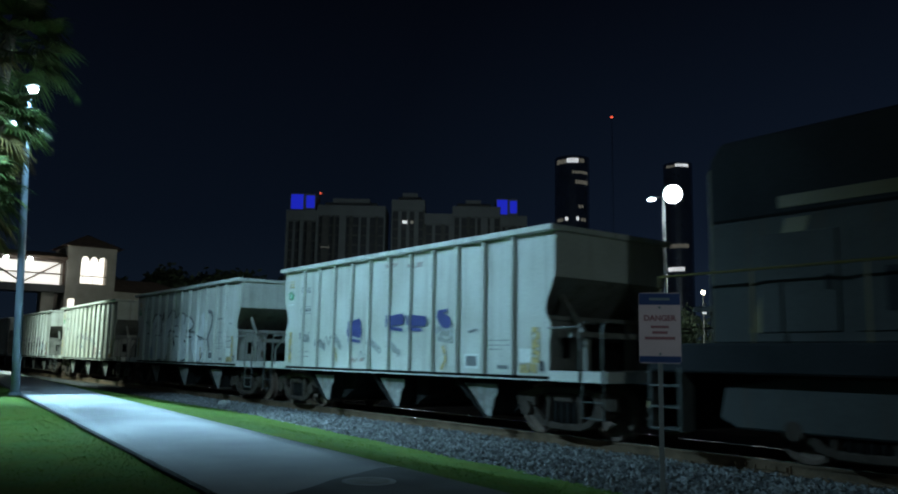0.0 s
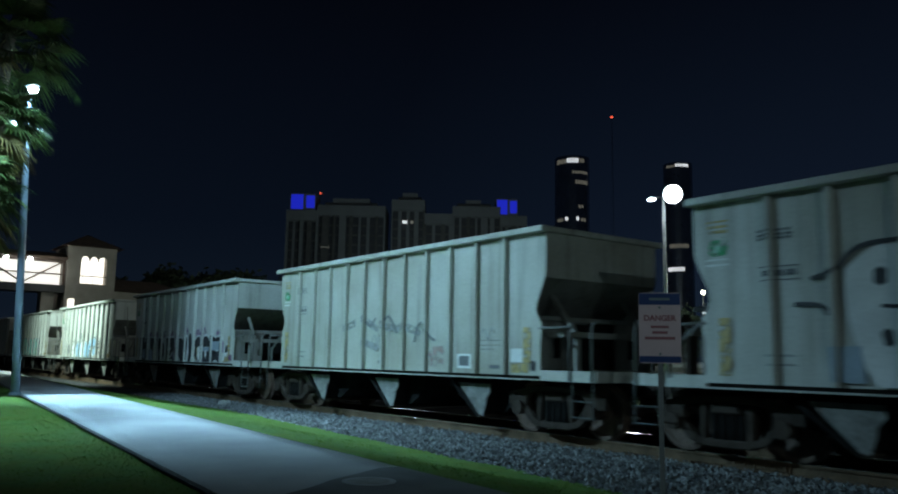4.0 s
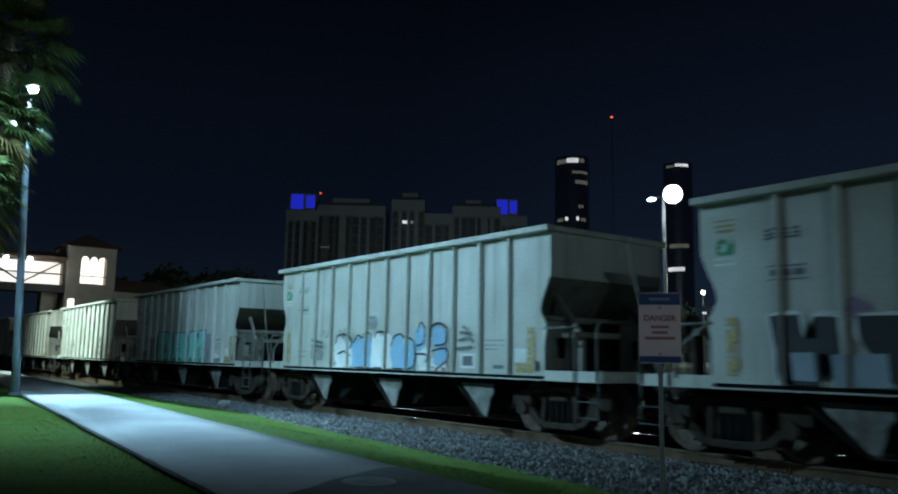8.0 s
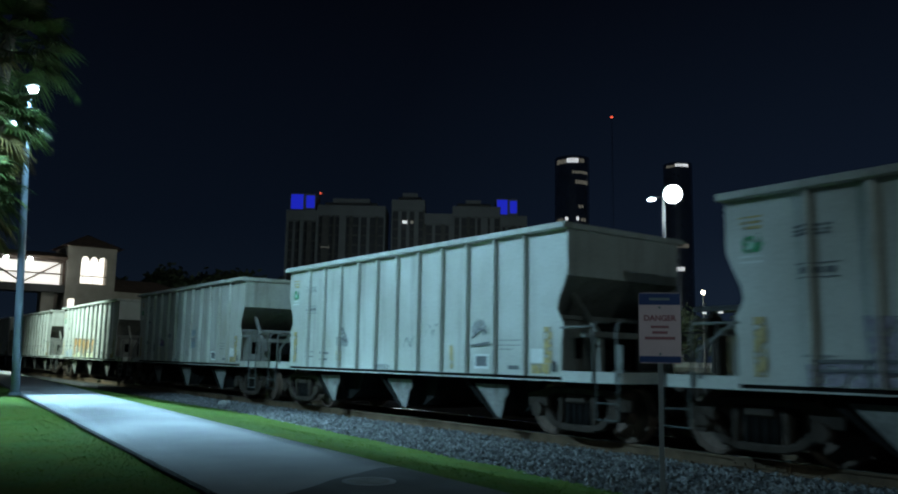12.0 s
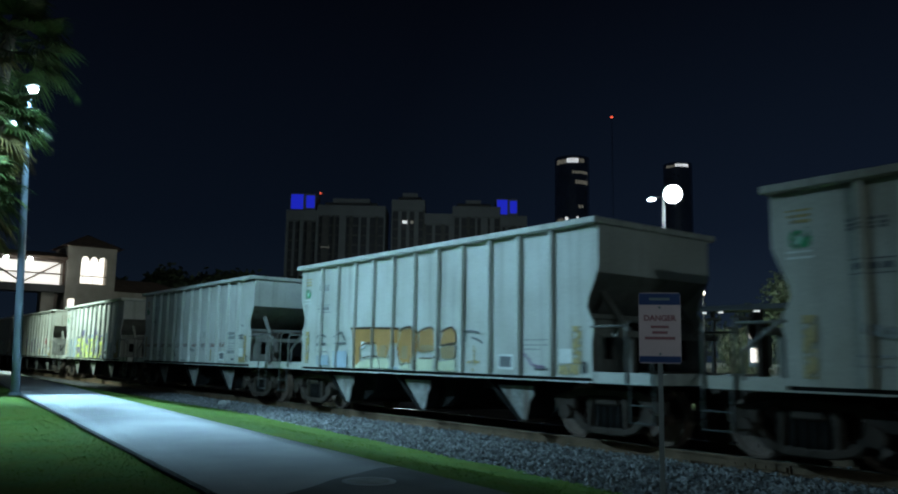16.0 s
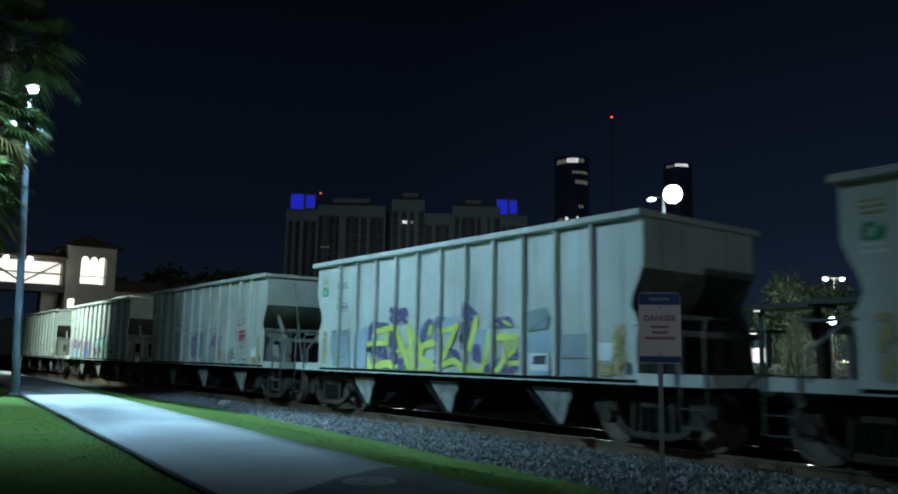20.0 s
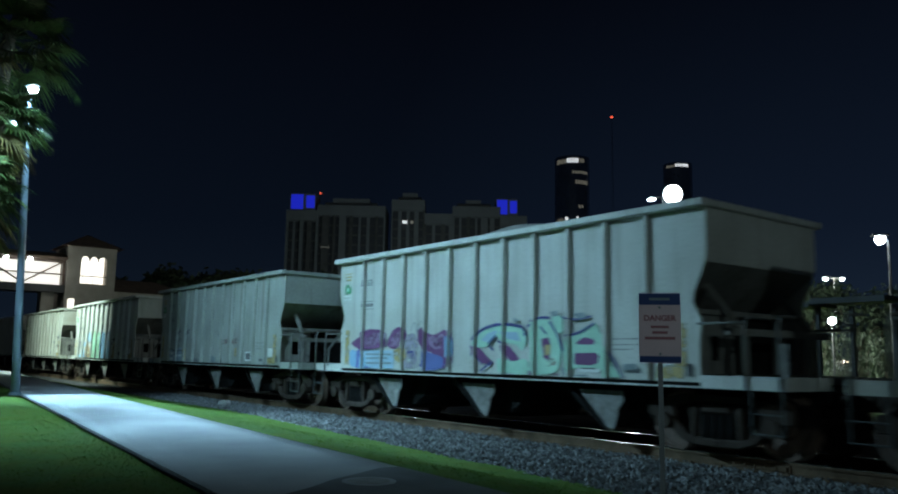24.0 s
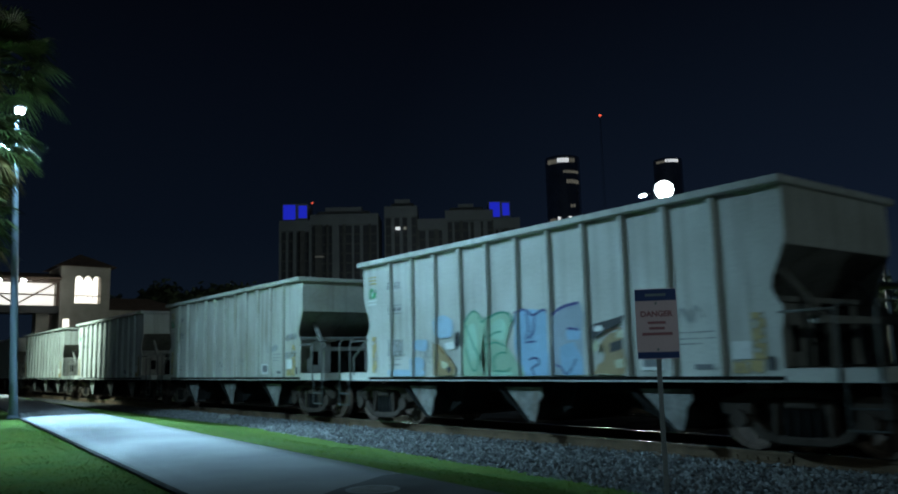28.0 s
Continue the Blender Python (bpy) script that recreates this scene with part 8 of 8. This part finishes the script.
def shelter():
    t = thing("platform_shelter", Matrix.Translation((-16.7, 24.0, -0.45)), "open dark steel canopy with small lights under its roof", "shelter")
    for x0, x1, z in ((-0.1, 4.0, 3.33), (4.02, 6.2, 3.42)):
        bm = bmesh.new()
        box(bm, x0, x1, -0.8, 0.9, z, z + 0.13)
        roof = part("roof", bm, "dark_metal", t, bevel=0.02)
        bm = bmesh.new()
        box(bm, x0, x1, -0.83, -0.804, z - 0.05, z + 0.05)
        part("fascia", bm, "dark_metal", roof, "dark roof edge")
    for x in (0.1, 1.9, 3.84, 4.88, 6.1):
        bm = bmesh.new()
        box(bm, x - 0.055, x + 0.055, -0.06, 0.05, 0, 3.33)
        part("post", bm, "dark_metal", t)
    for x, w in ((0.12, 0.10), (0.75, 0.12), (2.05, 0.16)):
        bm = bmesh.new()
        box(bm, x, x + w, -0.62, -0.52, 3.22, 3.27)
        part("strip_light", bm, "cool_window", t, "small bright strip light under the roof")
    bm = bmesh.new()
    box(bm, -5.6, -2.3, -0.8, 0.9, 3.12, 3.24)
    part("roof", bm, "dark_metal", t, bevel=0.02)
    for x in (-5.45, -4.1, -2.5):
        bm = bmesh.new()
        box(bm, x - 0.06, x + 0.06, -0.06, 0.05, 0, 3.12)
        part("post", bm, "dark_metal", t)
    for z in (0.9, 2.0):
        bm = bmesh.new()
        box(bm, -5.4, -2.55, 0.0, 0.04, z, z + 0.06)
        part("cross_bar", bm, "dark_metal", t)
    bm = bmesh.new()
    box(bm, 1.05, 1.75, 0.55, 0.85, 1.45, 2.72)
    board = part("display_case", bm, "galvanised", t, "grey display case with lit panes", bevel=0.02)
    for x, z, w, h in ((1.12, 2.42, 0.26, 0.24), (1.16, 1.62, 0.52, 0.46)):
        bm = bmesh.new()
        box(bm, x, x + w, 0.53, 0.546, z, z + h)
        part("lit_pane", bm, "warm_room", board, "brightly lit pane")
    bm = bmesh.new()
    box(bm, 4.2, 5.9, 0.2, 0.5, 0.42, 0.47)
    part("bench", bm, "galvanised", t)


shelter()


def fence():
    t = thing("picket_fence", Matrix.Translation((-20, 29.5, -0.45)), "pale metal picket fence beyond the railway", "fence")
    bm = bmesh.new()
    tube(bm, [(0, 0, 0), (0, 0, 1.15)], 0.02, 5)
    picket = part("picket", bm, "galvanised", t, at=Matrix.Translation((-14, 0, 0)))
    for i in range(1, 130):
        again(picket, t, Matrix.Translation((-14 + 0.28 * i, 0, 0)))
    for z in (0.2, 1.05):
        bm = bmesh.new()
        box(bm, -14, 22.5, -0.015, 0.015, z - 0.02, z + 0.02)
        part("rail", bm, "galvanised", t)


fence()

# ---------------------------------------------------------------- the station and the skyline
def station():
    t = thing("station_tower", Matrix.Translation((-75, 17.45, -0.45)), "tan stucco stair tower with a bright scalloped window", "station building")
    W = 2.02
    z0, z1 = 7.5, 9.9
    yl, yr = -0.88, 1.28
    bm = bmesh.new()
    box(bm, -0.3, 0, -W, yl, 0, 10.7)
    box(bm, -0.3, 0, yr, W, 0, 10.7)
    box(bm, -0.3, 0, yl, yr, 0, z0)
    lobes = []
    for i in range(3):
        c, r = yl + (i + 0.5) * (yr - yl) / 3, (yr - yl) / 6
        lobes += [(c - r * math.cos(math.pi * j / 8), z1 - 0.42 + 0.42 * math.sin(math.pi * j / 8)) for j in range(9)]
    ring = [(yl, 10.7)] + [(yl, z1 - 0.42)] + lobes[1:-1] + [(yr, z1 - 0.42), (yr, 10.7)]
    a = [bm.verts.new((0, y, z)) for y, z in ring]
    b = [bm.verts.new((-0.3, y, z)) for y, z in ring]
    bm.faces.new(a)
    bm.faces.new(b[::-1])
    for i in range(len(ring)):
        bm.faces.new((a[i], b[i], b[(i + 1) % len(ring)], a[(i + 1) % len(ring)]))
    part("wall", bm, "stucco", t, "tan stucco front wall")
    for y0, y1 in ((-W, -W + 0.3), (W - 0.3, W)):
        bm = bmesh.new()
        box(bm, -4.6, -0.304, y0, y1, 0, 10.7)
        part("wall", bm, "stucco", t)
    bm = bmesh.new()
    box(bm, -4.9, -4.604, -W, W, 0, 10.7)
    part("wall", bm, "stucco", t)
    bm = bmesh.new()
    box(bm, -3.0, -2.9, -W + 0.31, W - 0.31, 7.0, 10.5)
    part("lit_room", bm, "warm_room", t, "brightly lit inner wall")
    bm = bmesh.new()
    box(bm, -4.5, -0.31, -W + 0.31, W - 0.31, 6.8, 6.95)
    part("landing", bm, "concrete", t)
    bm = bmesh.new()
    box(bm, -0.2, -0.12, yl, yr, z0 + 0.62, z0 + 0.70)
    for i in range(5):
        y = yl + (yr - yl) * (0.1 + 0.2 * i)
        box(bm, -0.18, -0.14, y - 0.02, y + 0.02, z0, z0 + 0.62)
    part("railing", bm, "dark_metal", t)
    bm = bmesh.new()
    v = [bm.verts.new(p) for p in ((0.5, -W - 0.5, 10.7), (0.5, W + 0.5, 10.7), (-5.4, W + 0.5, 10.7), (-5.4, -W - 0.5, 10.7), (-2.4, 0, 12.1))]
    for i in range(4):
        bm.faces.new((v[i], v[(i + 1) % 4], v[4]))
    bm.faces.new(v[3::-1])
    part("roof", bm, "roof_tile", t, "dark hipped tile roof")
    bm = bmesh.new()
    box(bm, 0.01, 0.12, -1.75, -1.25, 5.3, 6.1)
    part("wall_light", bm, "warm_room", t, "lit lantern over the lower door", bevel=0.05)

    b = thing("footbridge", Matrix.Translation((-75, 15.42, -0.45)), "covered truss footbridge over the railway, lit inside", "footbridge")
    length = 24.0
    bm = bmesh.new()
    box(bm, -2.6, -0.2, -length, 0, 6.6, 7.25)
    part("deck", bm, "dark_metal", b, "dark girder deck")
    bm = bmesh.new()
    prism(bm, [(0.3, 9.42), (-2.9, 9.42), (-2.9, 9.62), (-1.3, 10.1), (0.3, 9.62)], -length, 0)
    part("roof", bm, "roof_tile", b)
    bm = bmesh.new()
    box(bm, -2.6, -2.5, -length, 0, 7.25, 9.37)
    part("back_screen", bm, "bridge_room", b, "bright lit back screen")
    for i in range(8):
        y = -0.15 - 3.2 * i
        bm = bmesh.new()
        box(bm, -0.3, -0.15, y - 0.1, y + 0.1, 7.25, 9.42)
        part("truss_post", bm, "roof_tile", b)
        if i < 7:
            bm = bmesh.new()
            s = 1 if i % 2 else -1
            za, zb = (7.3, 9.32) if s > 0 else (9.32, 7.3)
            v = [((-0.22), y, za), ((-0.22), y - 3.2, zb)]
            tube(bm, v, 0.09, 4)
            part("truss_diagonal", bm, "roof_tile", b)
    bm = bmesh.new()
    box(bm, -0.3, -0.15, -length, -0.3, 8.1, 8.22)
    box(bm, -0.3, -0.15, -length, -0.3, 9.28, 9.42)
    part("truss_chord", bm, "roof_tile", b)
    for y in (-2.9, -4.7, -8.0):
        bm = bmesh.new()
        box(bm, -0.1, 0.25, y - 0.18, y + 0.18, 9.05, 9.4)
        part("lantern", bm, "led", b, "glowing white lantern under the eaves", bevel=0.06)
    for y in (-1.2, -22.0):
        bm = bmesh.new()
        box(bm, -2.2, -0.6, y - 0.5, y + 0.5, 0, 6.6)
        part("pier", bm, "stucco", b)

    h = thing("station_annex", Matrix.Translation((-80, 24.2, -0.45)), "low pale building with a dark hipped roof", "building")
    bm = bmesh.new()
    box(bm, -6, 0, -6.0, 4.0, 0, 7.3)
    part("wall", bm, "stucco", h)
    bm = bmesh.new()
    v = [bm.verts.new(p) for p in ((0.6, -6.6, 7.3), (0.6, 4.6, 7.3), (-6.6, 4.6, 7.3), (-6.6, -6.6, 7.3), (-3, -3.0, 8.7), (-3, 1.2, 8.7))]
    for f in ((0, 1, 5, 4), (1, 2, 5), (2, 3, 4, 5), (3, 0, 4), (3, 2, 1, 0)):
        bm.faces.new([v[i] for i in f])
    part("roof", bm, "roof_tile", h, "dark hipped roof")


station()


def facade_block(parent, w, d, h, x, floors, bays, seed):
    """One wing of an apartment block: piers of uneven width, dark window strips and balcony slabs between them, a parapet."""
    rng = random.Random(seed)
    bm = bmesh.new()
    box(bm, x, x + w, 1.2, d, 0, h)
    wing = part("wing", bm, "tower_wall", parent)
    bm = bmesh.new()
    box(bm, x, x + w, 0.05, 1.196, h - 3.4, h)
    part("parapet", bm, "tower_wall", wing)
    fh, bw = (h - 3.4) / floors, w / bays
    widths = [rng.choice((0.35, 0.5, 0.7, 1.1)) for _ in range(bays + 1)]
    for i, half in enumerate(widths):
        a, b = x + max(bw * i - half, 0), x + min(bw * i + half, w)
        bm = bmesh.new()
        box(bm, a, b, rng.choice((0.0, 0.3, 0.6)), 1.196, 0, h - 3.404)
        part("pier", bm, rng.choice(("tower_wall", "tower_wall", "tower_shade")), wing)
    for i in range(bays):
        a, b = x + bw * i + widths[i] + 0.02, x + bw * (i + 1) - widths[i + 1] - 0.02
        if b - a < 0.4:
            continue
        deep = rng.choice((0.5, 0.8, 0.8))
        bm = bmesh.new()
        box(bm, a, b, 1.08, 1.19, 0.25, fh - 0.3)
        pane = part("window", bm, "dark_pane", wing)
        bm = bmesh.new()
        box(bm, a, b, deep, 1.19, -0.28, 0.24)
        slab = part("balcony_slab", bm, "tower_shade", wing, at=Matrix.Translation((0, 0, fh)))
        for k in range(floors // 2, floors):
            again(pane, wing, Matrix.Translation((0, 0, fh * k)))
            again(slab, wing, Matrix.Translation((0, 0, fh * k)))
    return wing


def skyline():
    a, b = Vector((-235.95, 112.4, 0)), Vector((-190.75, 172.2, 0))
    along = (b - a).normalized()
    rot = Matrix.Translation((a.x, a.y, -0.45)) @ Matrix.Rotation(math.atan2(along.y, along.x), 4, "Z")
    apt = thing("apartment_block", rot, "tall pale apartment block with blue-lit roof corners", "apartment building")
    for i, (w, d, h, x, floors, bays) in enumerate(((10.0, 14, 48.4, 0.0, 14, 4), (22.0, 16, 50.2, 10.004, 15, 8), (10.7, 18, 52.4, 34.0, 16, 4),
                                                    (9.0, 15, 48.0, 44.704, 14, 3), (15.5, 16, 50.6, 53.71, 15, 6), (8.6, 14, 47.8, 69.22, 14, 4))):
        facade_block(apt, w, d, h, x, floors, bays, 30 + i)
    for x0, w, z0, h, glow in ((37.6, 1.5, 44.6, 0.9, "cool_window"), (40.2, 0.9, 44.6, 0.9, "dim_window"), (11.5, 3.0, 36.3, 0.18, "dim_window")):
        bm = bmesh.new()
        box(bm, x0, x0 + w, -0.05, 0.25, z0, z0 + h)
        part("lit_window", bm, glow, apt, "lit window")
    for x0, w, h in ((0.9, 8.2, 48.4), (67.9, 6.9, 47.8)):
        bm = bmesh.new()
        box(bm, x0, x0 + w, 1.0, 9.0, h, h + 5.6)
        crown = part("roof_pavilion", bm, "tower_wall", apt)
        for f0, f1, lo, hi in ((0.04, 0.52, 0.5, 5.3), (0.64, 0.97, 0.9, 5.0)):
            bm = bmesh.new()
            box(bm, x0 + w * f0, x0 + w * f1, 0.9, 0.996, h + lo, h + hi)
            part("blue_panel", bm, "blue_panel", crown, "panel lit deep blue")
    bm = bmesh.new()
    tube(bm, [(10.0, 5, 50.2), (10.0, 5, 54.8)], 0.12, 5)
    mast = part("mast", bm, "dark_metal", apt)
    bm = bmesh.new()
    box(bm, 9.75, 10.25, 4.7, 5.3, 54.8, 55.3)
    part("beacon", bm, "red_light", mast, "small red aviation light")
    for x0, w, h in ((12.0, 17.0, 50.2), (14.5, 12.0, 51.6), (36.0, 7.5, 52.4), (37.2, 5.0, 53.8), (55.2, 11.0, 50.6), (58.0, 5.0, 51.8)):
        bm = bmesh.new()
        box(bm, x0, x0 + w, 3, 9, h, h + 1.4)
        part("roof_house", bm, "tower_wall", apt)

    def round_tower(at, radius, height, label, bands, seed):
        t = thing("office_tower", Matrix.Translation(at), label, "office tower")
        n = 32
        bm = bmesh.new()
        rings = [[bm.verts.new((radius * math.cos(2 * math.pi * i / n), radius * math.sin(2 * math.pi * i / n), z)) for i in range(n)] for z in (0, height)]
        for i in range(n):
            bm.faces.new((rings[0][i], rings[0][(i + 1) % n], rings[1][(i + 1) % n], rings[1][i]))
        bm.faces.new(rings[1])
        body = part("shaft", bm, "tower_dark", t)
        rng = random.Random(seed)
        face = math.atan2(-at[1], -at[0])
        for z, h, a0, a1, mat in bands:
            k = max(1, int((a1 - a0) / 8))
            for i in range(k):
                q0, q1 = face + radians(a0 + (a1 - a0) * (i + 0.14) / k), face + radians(a0 + (a1 - a0) * (i + 0.86) / k)
                bm = bmesh.new()
                rr = radius + 0.15
                v = [bm.verts.new((rr * math.cos(q), rr * math.sin(q), zz)) for q, zz in ((q0, z), (q1, z), (q1, z + h), (q0, z + h))]
                w = [bm.verts.new(((rr - 0.12) * math.cos(q), (rr - 0.12) * math.sin(q), zz)) for q, zz in ((q0, z), (q1, z), (q1, z + h), (q0, z + h))]
                bm.faces.new(v)
                bm.faces.new(w[::-1])
                for j in range(4):
                    bm.faces.new((v[j], w[j], w[(j + 1) % 4], v[(j + 1) % 4]))
                part("window", bm, mat, body)
        return t

    round_tower((-291.5, 301.0, -0.45), 9.0, 107.0, "dark round office tower with lit top floor", (
        (102.9, 2.3, -58, -20, "dim_window"), (103.2, 2.3, -18, 22, "cool_window"), (103.4, 2.0, 24, 44, "dim_window"), (97.5, 1.3, 0, 60, "dim_window"), (92.0, 2.0, 10, 60, "dim_window"),
        (79.5, 1.5, 20, 40, "dim_window"), (72.5, 1.6, -56, -30, "dim_window"), (72.9, 1.8, -24, -12, "cool_window"), (73.0, 1.8, 12, 24, "cool_window"), (72.6, 1.6, 28, 50, "dim_window")), 3)
    round_tower((-258.0, 345.5, -0.45), 7.4, 105.0, "dark round office tower with lit top floor", ((102.3, 1.2, -50, -10, "dim_window"), (102.5, 1.5, -10, 45, "cool_window"), (60.0, 2.0, -40, 40, "dim_window"), (48.0, 2.0, -50, 20, "cool_window")), 5)
    far = thing("radio_mast", Matrix.Translation((-273.5, 312.0, -0.45)), "slender lattice radio mast with a red light", "mast")
    for i in range(3):
        a = 2.094 * i
        bm = bmesh.new()
        tube(bm, [(1.6 * math.cos(a), 1.6 * math.sin(a), 0), (0.25 * math.cos(a), 0.25 * math.sin(a), 127.6)], 0.05, 5)
        part("leg", bm, "dark_metal", far)
    for i in range(24):
        z = 5.0 * i
        r = 1.6 - 1.35 * z / 127.6
        bm = bmesh.new()
        tube(bm, [(r, 0, z), (-0.5 * r, 0.866 * r, z + 5.0)], 0.03, 4)
        part("brace", bm, "dark_metal", far)
    bm = bmesh.new()
    box(bm, -0.5, 0.5, -0.5, 0.5, 127.6, 128.6)
    part("beacon", bm, "red_light", far, "small red aviation light")


skyline()


# ---------------------------------------------------------------- motion
def motions():
    times = [i * 1.0 for i in range(29)]
    for k, car in CARS.items():
        walk(car, [(t, Matrix.Translation((car_x(k, t), TRACK_Y, RAIL_Z))) for t in times])
    walk(LOCO, [(t, Matrix.Translation((car_x(0, t) + CAR_PITCH / 2 + 9.05, TRACK_Y, RAIL_Z))) for t in times])
    first = {}
    for ob in scene.objects:
        if not ob.name.startswith("wheelset"):
            continue
        side = ob.matrix_basis.translation.x > 0
        if side not in first:
            at = ob.matrix_basis.translation.copy()
            walk(ob, [(i * 0.1, Matrix.Translation(at) @ Matrix.Rotation((travelled(i * 0.1) - travelled(0)) / 0.457, 4, "Y")) for i in range(281)])
            first[side] = ob.animation_data
        else:
            keys = ob.animation_data_create()
            ob.rotation_mode = "QUATERNION"
            keys.action = first[side].action
            keys.action_slot = first[side].action_slot


motions()
